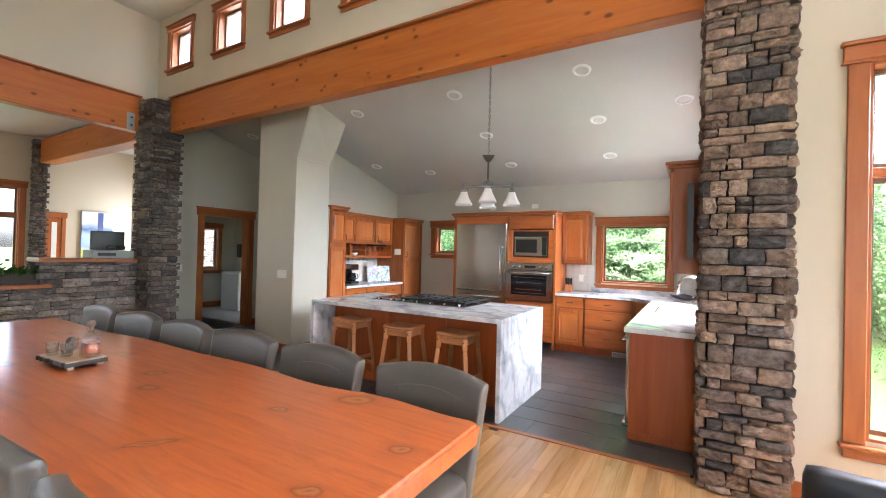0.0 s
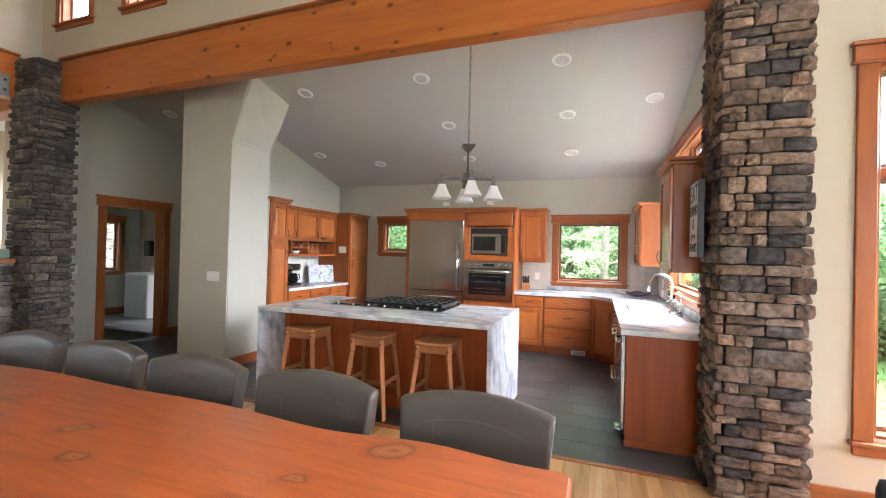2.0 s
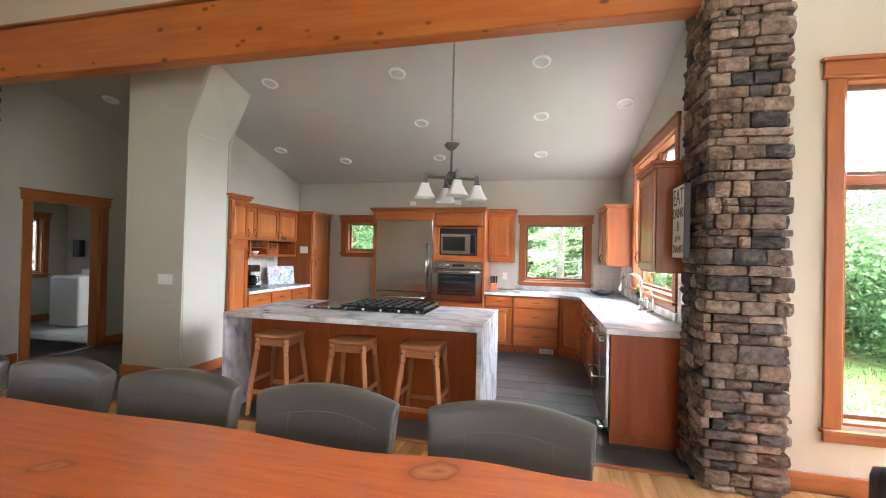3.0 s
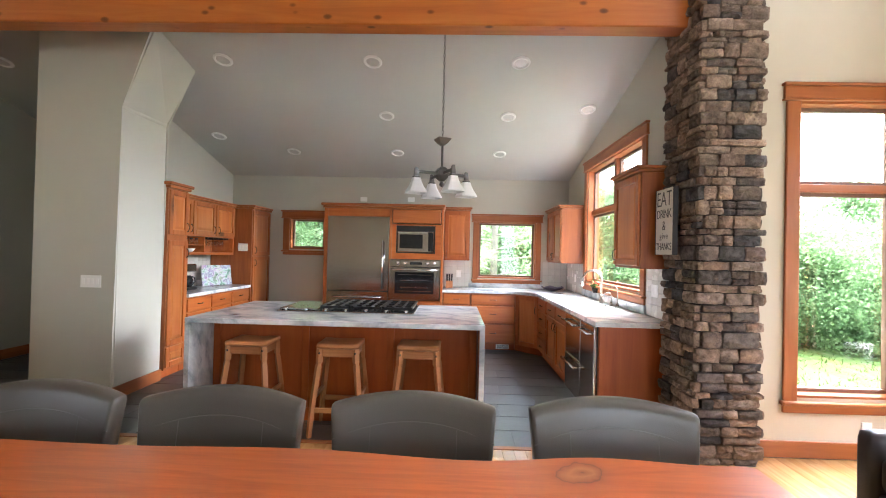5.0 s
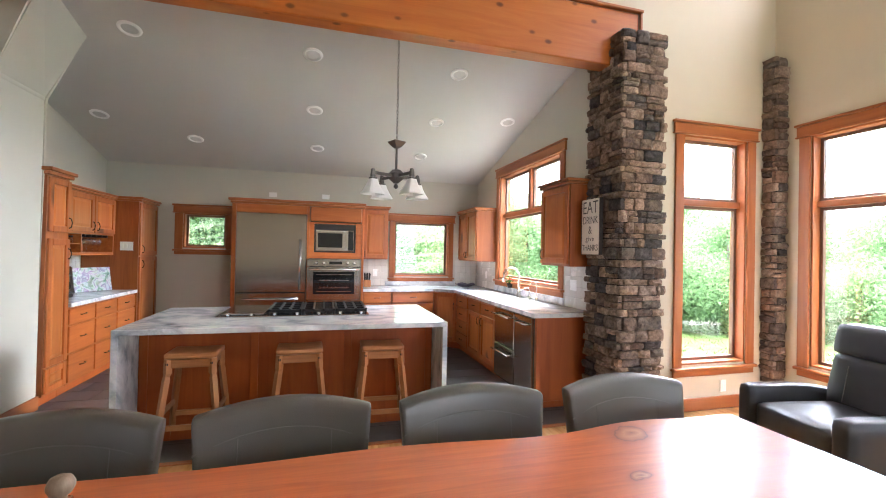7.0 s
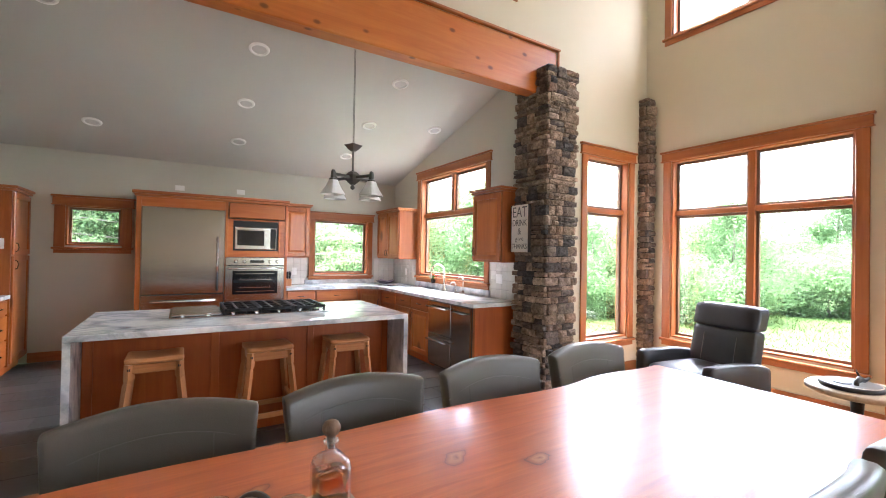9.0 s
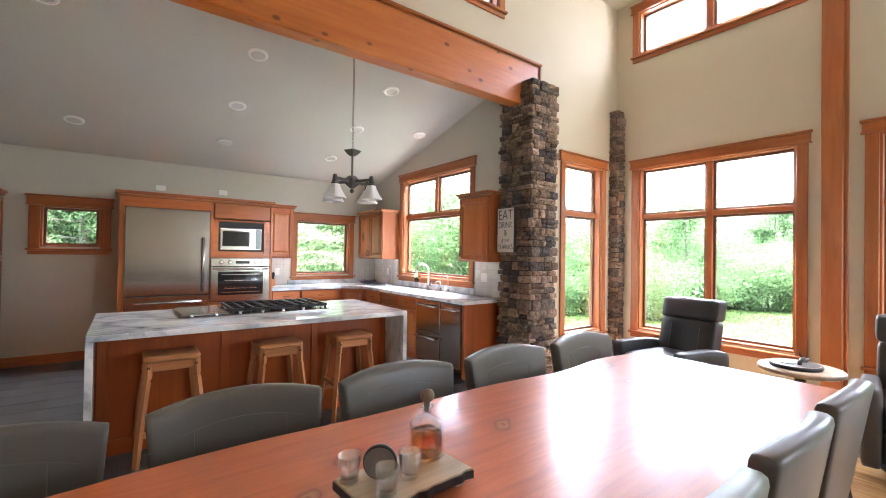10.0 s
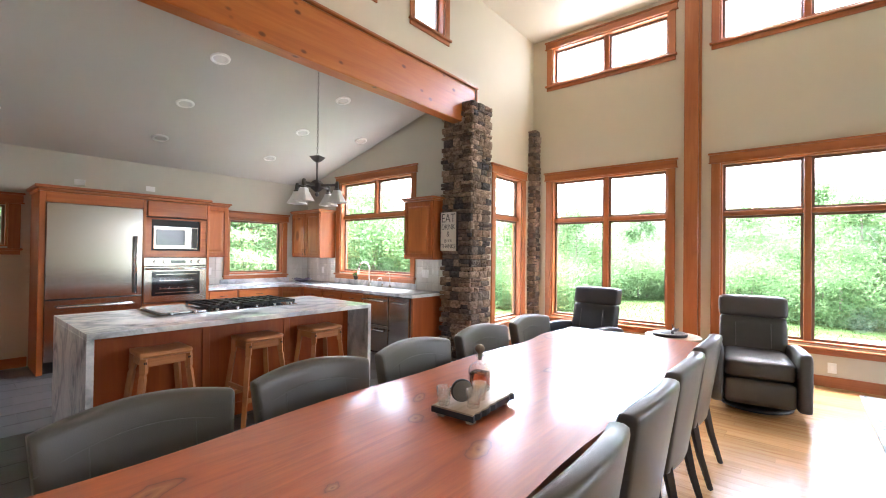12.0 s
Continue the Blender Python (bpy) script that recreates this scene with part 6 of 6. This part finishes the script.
part("disc", lathe([(0.05, 0), (0.052, 0.004), (0.052, 0.014), (0.05, 0.016)], 20), M_BLACK, ob)


def rug_mat():
    m, n, l, b = mat("rug_pile", 0.95, spec=0.1)
    v = coords(n, l, shift=False)
    a, f = noise_tex(n, l, v, 7, 6, 0.75, 0.5), noise_tex(n, l, v, 160, 2)
    r = ramp(n, [(0.35, (0.10, 0.17, 0.24)), (0.48, (0.36, 0.40, 0.42)), (0.58, (0.55, 0.54, 0.50)), (0.7, (0.22, 0.30, 0.36))])
    l.new(a, r.inputs["Fac"])
    l.new(r.outputs["Color"], b.inputs["Base Color"])
    bump(n, l, b, f, 0.6, 0.01)
    return m


rug = thing("area_rug", "faded blue and grey patterned area rug", "rug", pose(-0.55, -2.0, 0.001))
part("pile", box(-2.4, 2.4, -1.45, 1.45, 0, 0.012, 0.004), rug_mat(), rug)
# ---- outdoors ----
def ground_mat():
    m, n, l, b = mat("meadow", 0.9, spec=0.2)
    v = coords(n, l, shift=False)
    a, f = noise_tex(n, l, v, 0.25, 5), noise_tex(n, l, v, 6, 6, 0.7)
    r = ramp(n, [(0.3, (0.038, 0.072, 0.015)), (0.55, (0.048, 0.086, 0.018)), (0.75, (0.066, 0.098, 0.026))])
    l.new(mix(n, l, a, f, 0.45), r.inputs["Fac"])
    l.new(r.outputs["Color"], b.inputs["Base Color"])
    bump(n, l, b, f, 0.8, 0.06)
    return m


M_MEADOW = ground_mat()
bm = bmesh.new()
bmesh.ops.create_grid(bm, x_segments=60, y_segments=60, size=400)
for v in bm.verts:
    d = v.co.length
    v.co.z = -0.42 + (0.25 * math.sin(v.co.x * 0.05) * math.sin(v.co.y * 0.043) if d > 30 else 0) - min(1.5, max(0, d - 20) * 0.012)
structure("ground", bm, M_MEADOW, "green meadow round the house", "ground")


def broad_tree(name, label, seed, height, spread, base, leaves, size):
    rnd = random.Random(seed)
    t = thing(name, label, "tree" if height > 3 else "shrub", None, "trees beyond the meadow")
    bm = bmesh.new()
    lean = Vector((rnd.uniform(-0.3, 0.3), rnd.uniform(-0.3, 0.3), 0))
    spine = [Vector((0, 0, 0)) + lean * k * k / 16 + Vector((0, 0, height * 0.85 * k / 5)) for k in range(6)]
    add_tube(bm, spine, [0.022 * height * (1 - k / 5.6) for k in range(6)], 8)
    tips = []
    for k in range(int(height * 2.2)):
        z = rnd.uniform(base, 0.92)
        p = spine[0].lerp(spine[5], z)
        a = rnd.uniform(0, 6.28)
        reach = spread * (0.35 + 0.75 * math.sin(math.pi * min(1, (z - base * 0.6) / (1 - base * 0.6)))) * rnd.uniform(0.55, 1.1)
        q = p + Vector((math.cos(a), math.sin(a), rnd.uniform(0.1, 0.5))) * reach
        add_tube(bm, [p, p.lerp(q, 0.5) + Vector((0, 0, 0.06 * reach)), q], [0.006 * height * (1.1 - z), 0.004 * height * (1.1 - z), 0.004], 5)
        tips += [(q, reach), (p.lerp(q, 0.6), reach)]
    tips.append((spine[5], spread * 0.5))
    part("trunk", bm, M_BARK, t)
    verts, faces = [], []
    for k in range(leaves):
        c, reach = rnd.choice(tips)
        p = c + Vector((rnd.gauss(0, 1), rnd.gauss(0, 1), rnd.gauss(0, 0.8))) * (0.16 * spread + 0.14 * reach)
        d = Vector((rnd.gauss(0, 1), rnd.gauss(0, 1), rnd.gauss(0, 0.6))).normalized()
        s = d.cross(Vector((rnd.gauss(0, 1), rnd.gauss(0, 1), rnd.gauss(0, 1)))).normalized()
        z = size * rnd.uniform(0.6, 1.3)
        n = len(verts)
        verts += [p, p + d * z * 0.5 + s * z * 0.4, p + d * z, p + d * z * 0.5 - s * z * 0.4]
        faces.append((n, n + 1, n + 2, n + 3))
    me = bpy.data.meshes.new("crown")
    me.from_pydata([tuple(v) for v in verts], [], faces)
    me.materials.append(M_LEAF)
    ob = new("crown", me)
    ob.parent = t
    return t


def pine_tree(seed, height, leaves):
    rnd = random.Random(seed)
    t = thing("pine_tree", "tall open pine with grey trunk and wispy boughs", "tree", None, "pines behind the kitchen")
    bm = bmesh.new()
    add_tube(bm, [(0, 0, 0), (0.05, 0.02, height * 0.4), (0.0, 0.06, height)], [0.11, 0.085, 0.02], 9)
    verts, faces = [], []
    for k in range(58):
        z = height * (0.06 + 0.92 * k / 58)
        a = k * 2.4 + rnd.uniform(-0.4, 0.4)
        reach = (0.34 * height) * (1.05 - z / height) ** 0.8 * rnd.uniform(0.7, 1.1)
        p, q = Vector((0, 0, z)), Vector((math.cos(a) * reach, math.sin(a) * reach, z + reach * rnd.uniform(-0.12, 0.12)))
        mid = p.lerp(q, 0.5) + Vector((0, 0, 0.08 * reach))
        add_tube(bm, [p, mid, q], [0.028, 0.017, 0.006], 5)
        for j in range(leaves // 58):
            s = rnd.uniform(0.25, 1.05)
            c = (p.lerp(mid, s * 2) if s < 0.5 else mid.lerp(q, s * 2 - 1)) + Vector((rnd.gauss(0, 0.16), rnd.gauss(0, 0.16), rnd.gauss(0, 0.07)))
            d = Vector((rnd.gauss(0, 1), rnd.gauss(0, 1), rnd.gauss(0.25, 0.6))).normalized() * rnd.uniform(0.10, 0.2)
            w = d.cross(Vector((rnd.gauss(0, 1), rnd.gauss(0, 1), rnd.gauss(0, 1)))).normalized() * 0.016
            n = len(verts)
            verts += [c, c + d * 0.5 + w, c + d, c + d * 0.5 - w]
            faces.append((n, n + 1, n + 2, n + 3))
    part("trunk", bm, M_BARK, t)
    me = bpy.data.meshes.new("crown")
    me.from_pydata([tuple(v) for v in verts], [], faces)
    me.materials.append(M_PINE)
    ob = new("crown", me)
    ob.parent = t
    return t


kinds = [broad_tree("broadleaf_tree", "leafy green tree at the meadow's edge", 11, 6.5, 2.1, 0.04, 18000, 0.115),
         broad_tree("broadleaf_tree", "leafy green tree at the meadow's edge", 12, 4.8, 2.0, 0.03, 17000, 0.10),
         broad_tree("shrub", "dense green shrub at the meadow's edge", 13, 2.2, 1.6, 0.0, 10500, 0.078),
         broad_tree("broadleaf_tree", "tall slender green tree at the meadow's edge", 14, 9.0, 2.2, 0.08, 22000, 0.14)]
rnd = random.Random(77)
first = {}


def plant(k, x, y, s=1.0):
    m = pose(x, y, -0.5, 0, 0, rnd.uniform(0, 360)) @ Matrix.Scale(s, 4)
    if k not in first:
        first[k] = True
        kinds[k].matrix_basis = m
    else:
        c = copy_thing(kinds[k], pose(0, 0, 0))
        c.matrix_basis = m


for k in range(84):          # loose hedge of shrubs east of the bay
    deg = -64 + 1.55 * k + rnd.uniform(-1.5, 1.5)
    d = 8.8 + rnd.uniform(0, 4.5) + (4.5 if 4 < deg < 25 else 0)
    k2 = rnd.choice((2, 2, 1))
    plant(k2, 2 + d * math.cos(radians(deg)), 1.5 + d * math.sin(radians(deg)), rnd.uniform(0.6, 0.95) * (0.62 if k2 == 1 else 1))
for k in range(60):          # trees behind the hedge
    deg = -64 + 2.2 * k + rnd.uniform(-2, 2)
    far = 4 < deg < 25
    d = 12 + rnd.uniform(0, 7) + (12 if far else 0)
    plant(rnd.choice((0, 1, 1)), 2 + d * math.cos(radians(deg)), 1.5 + d * math.sin(radians(deg)), rnd.uniform(0.42, 0.7) * (0.85 if far else 1))
for k in range(16):          # thicket north-east, close to the kitchen
    plant(rnd.choice((1, 2, 0, 1)), 4.6 + rnd.uniform(0, 9), 9.6 + rnd.uniform(0, 6), rnd.uniform(0.5, 0.85))
for k in range(12):          # thicket north
    plant(rnd.choice((1, 0, 3, 2)), -11 + k * 1.15 + rnd.uniform(-0.5, 0.5), 17 + rnd.uniform(0, 6), rnd.uniform(0.8, 1.15))
for k in range(12):          # far row
    plant(rnd.choice((0, 3)), 34 + rnd.uniform(0, 14), -34 + 6.5 * k, rnd.uniform(0.7, 1.0))
for x, y, s in ((10.5, -7.0, 0.95), (13.5, -4.6, 0.9), (15.5, -9.5, 1.0)):
    plant(3, x, y, s)
for k in range(6):          # more trees close behind the kitchen
    plant(rnd.choice((0, 1)), -5 + k * 2.0 + rnd.uniform(-0.6, 0.6), 14.5 + rnd.uniform(0, 3.5), rnd.uniform(0.7, 1.0))
pine = pine_tree(31, 9.5, 12000)
pine.matrix_basis = pose(-0.55, 12.6, -0.5)
copy_thing(pine, pose(-4.6, 15.5, -0.5, 0, 0, 100))
copy_thing(pine, pose(3.6, 16.5, -0.5, 0, 0, 200))

bare = thing("bare_tree", "leafless pale grey tree among green ones", "tree", pose(14.0, -2.6, -0.5))
bm, rb = bmesh.new(), random.Random(21)
add_tube(bm, [(0, 0, 0), (0.1, 0.1, 2.0), (0.0, 0.2, 4.6)], [0.09, 0.06, 0.015], 7)
for k in range(46):
    z = rb.uniform(0.6, 4.3)
    a = rb.uniform(0, 6.28)
    r = rb.uniform(0.4, 1.3) * (1.15 - z / 5)
    p = Vector((0.04, 0.1, z))
    q = p + Vector((math.cos(a) * r, math.sin(a) * r, rb.uniform(0.2, 0.7)))
    add_tube(bm, [p, p.lerp(q, 0.5) + Vector((0, 0, -0.05)), q], [0.022, 0.014, 0.005], 4)
    for j in range(3):
        e = p.lerp(q, rb.uniform(0.4, 0.9))
        add_tube(bm, [e, e + Vector((rb.uniform(-0.3, 0.3), rb.uniform(-0.3, 0.3), rb.uniform(0.1, 0.4)))], [0.009, 0.003], 3)
part("trunk", bm, M_DEAD, bare)
bench = thing("stone_slab", "pale flat stone slab in the grass", "stone", pose(6.3, -1.15, -0.42, 0, 0, 15))
part("slab", box(-0.5, 0.5, -0.3, 0.3, -0.05, 0.35, 0.03), plain("pale_stone", (0.4, 0.37, 0.33), 0.9), bench)

# far woods to the horizon
rw = random.Random(5)
verts, faces = [], []
for k in range(16000):
    a = rw.uniform(-math.pi / 2 - 0.3, math.pi / 2 + 0.9)
    d = rw.uniform(75, 130)
    h = (3.5 + 3.0 * math.sin(a * 9) * math.sin(a * 23 + 1) + 2.0) * rw.random() ** 0.6 - 2.2
    p = Vector((d * math.cos(a), d * math.sin(a), h))
    dd = Vector((rw.gauss(0, 1), rw.gauss(0, 1), rw.gauss(0, 0.8))).normalized() * 1.5
    s = dd.cross(Vector((rw.gauss(0, 1), rw.gauss(0, 1), rw.gauss(0, 1)))).normalized() * 0.7
    n = len(verts)
    verts += [tuple(p), tuple(p + dd * 0.5 + s), tuple(p + dd), tuple(p + dd * 0.5 - s)]
    faces.append((n, n + 1, n + 2, n + 3))
me = bpy.data.meshes.new("far_woods")
me.from_pydata(verts, [], faces)
me.materials.append(M_LEAF)
tagged(new("far_woods", me), "distant low line of green woodland", "woods", "", "stuff")

# meadow grass near the house
verts, faces = [], []
for k in range(26000):
    a, d = rw.uniform(-1.25, 1.5), 2.6 + 15 * rw.random() ** 0.8
    x, y = 2.0 + d * math.cos(a), 1.5 + d * math.sin(a)
    h, w, t = rw.uniform(0.03, 0.09), rw.uniform(0.008, 0.018), rw.uniform(0, 6.28)
    n = len(verts)
    verts += [(x - w * math.cos(t), y - w * math.sin(t), -0.43), (x + w * math.cos(t), y + w * math.sin(t), -0.43), (x + rw.gauss(0, 0.05), y + rw.gauss(0, 0.05), -0.43 + h)]
    faces.append((n, n + 1, n + 2))
me = bpy.data.meshes.new("grass")
me.from_pydata(verts, [], faces)
me.materials.append(leaf_mat("grass_blades", (0.06, 0.105, 0.022), (0.085, 0.13, 0.034), 0.45))
tagged(new("grass", me), "long green meadow grass beyond the windows", "grass", "", "stuff")
# ---- pieces of walls and floors ----
clad(col1, [(0.08, 3.29, 0, 0.40), (0.08, 3.74, -90, 0.45), (0.48, 3.29, 90, 0.13)], 0, 3.50, 1)
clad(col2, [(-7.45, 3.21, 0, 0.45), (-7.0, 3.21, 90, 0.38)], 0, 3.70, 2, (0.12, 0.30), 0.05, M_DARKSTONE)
clad(col3, [(1.925, 3.325, 0, 0.115), (1.925, 3.42, -90, 0.095)], 0, 3.53, 3, (0.14, 0.22))
clad(half, [(-7.35, 2.06, 90, 1.12)], 0, 1.235, 4, (0.16, 0.36), 0.05, M_GREYSTONE)
clad(half, [(-7.35, 0.6, 90, 1.46)], 0, 0.905, 6, (0.16, 0.36), 0.05, M_GREYSTONE)

# oak planks, running north to south
fl = bpy.data.objects["floor"]
rnd = random.Random(12)
PW, plank_me = 0.088, {}
rest, near = [], []
for i in range(int((2.03 + 7.3) / PW)):
    x = 2.03 - PW * (i + 0.5)
    y = -5.05 - rnd.uniform(0, 1.2)
    while y < 3.39:
        ln = rnd.uniform(1.0, 2.4)
        a, b = max(-5.05, y), min(3.40 if x > 0.25 else 3.372, y + ln)
        if b - a > 0.05:
            (near if x > -2.2 and b > -1.6 else rest).append((x, a, b))
        y += ln
for x, a, b in near[:300]:
    key = round(b - a, 1)
    if key not in plank_me:
        plank_me[key] = mesh_of("plank", box(-PW / 2 + 0.0006, PW / 2 - 0.0006, -key / 2, key / 2, -0.010, 0.0), M_OAK)
    piece("plank", plank_me[key], fl, Matrix.Translation((x, (a + b) / 2, 0)) @ Matrix.Diagonal((1, (b - a - 0.001) / key, 1, 1)))
rest += near[300:]
bm = bmesh.new()
for x, a, b in rest:
    add_box(bm, x - PW / 2 + 0.0008, x + PW / 2 - 0.0008, a + 0.0008, b - 0.0008, -0.010, 0.0)
tagged(part("planks", bm, M_OAK, fl), kind="stuff")
bm = bmesh.new()
for i in range(50):
    add_box(bm, -12.0 + 0.09 * i, -11.912 + 0.09 * i, -5.05, 5.2, -0.010, 0.0)
tagged(part("planks", bm, M_OAK, fl), kind="stuff")

# slate tiles
kf = bpy.data.objects["floor_kitchen"]
tile_me = {}
for i in range(13):
    y = 3.428 + 0.305 * i
    for j in range(-1, 13):
        x0 = -7.3 + 0.61 * j + (0.305 if i % 2 else 0.0) + 0.05 * math.sin(i * 2.3)
        a, b = max(-7.33, x0), min(0.185, x0 + 0.607)
        y1 = min(7.285, y + 0.302)
        if b - a < 0.03 or y1 - y < 0.02:
            continue
        key = (round(b - a, 2), round(y1 - y, 2))
        if key not in tile_me:
            tile_me[key] = mesh_of("tile", box(-key[0] / 2, key[0] / 2, -key[1] / 2, key[1] / 2, -0.011, 0.0, 0.002), M_SLATE)
        piece("tile", tile_me[key], kf, Matrix.Translation(((a + b) / 2, (y + y1) / 2, rnd.uniform(-0.001, 0.0005))))
M_LTILE = plain("grey_floor_tile", (0.30, 0.30, 0.29), 0.35, 0, 0.15)
lt = mesh_of("tile", box(-0.223, 0.223, -0.223, 0.223, -0.011, 0.0, 0.002), M_LTILE)
for i in range(7):
    for j in range(6):
        piece("tile", lt, kf, Matrix.Translation((-7.61 - 0.45 * i, 4.40 + 0.45 * j, 0)))

# backsplash tiles
M_TILE = plain("ivory_glazed_tile", (0.66, 0.64, 0.58), 0.25, 0, 0.06, 0.5, 3)
M_PALEGROUT = paint("pale_grout", (0.50, 0.48, 0.44), 0.9)
bt = mesh_of("tile", box(-0.0505, 0.0505, -0.008, 0.0, -0.0505, 0.0505, 0.003), M_TILE)


def splash(name, m, a0, a1, z0, z1):
    s = tagged(new(name), "ivory square tile backsplash above the worktop", "backsplash", "", "structure")
    s.matrix_basis = m
    part("grout", box(a0, a1, -0.004, -0.001, z0, z1), M_PALEGROUT, s)
    nu, nz = max(1, round((a1 - a0) / 0.104)), max(1, round((z1 - z0) / 0.104))
    du, dz = (a1 - a0) / nu, (z1 - z0) / nz
    for i in range(nu):
        for j in range(nz):
            piece("tile", bt, s, Matrix.Translation((a0 + du * (i + 0.5), -0.003, z0 + dz * (j + 0.5))) @ Matrix.Diagonal((du / 0.104, 1, dz / 0.104, 1)))


splash("backsplash", K_NORTH, -1.868, -1.41, 0.913, 1.357)
splash("backsplash", K_NORTH, -0.22, 0.18, 0.913, 1.357)
splash("backsplash", K_EAST, -7.27, -6.40, 0.913, 1.357)
splash("backsplash", K_EAST, -4.345, -3.60, 0.913, 1.372)
splash("backsplash", pose(-5.5, 0, 0, 0, 0, 90), 5.13, 6.65, 0.99, 1.365)
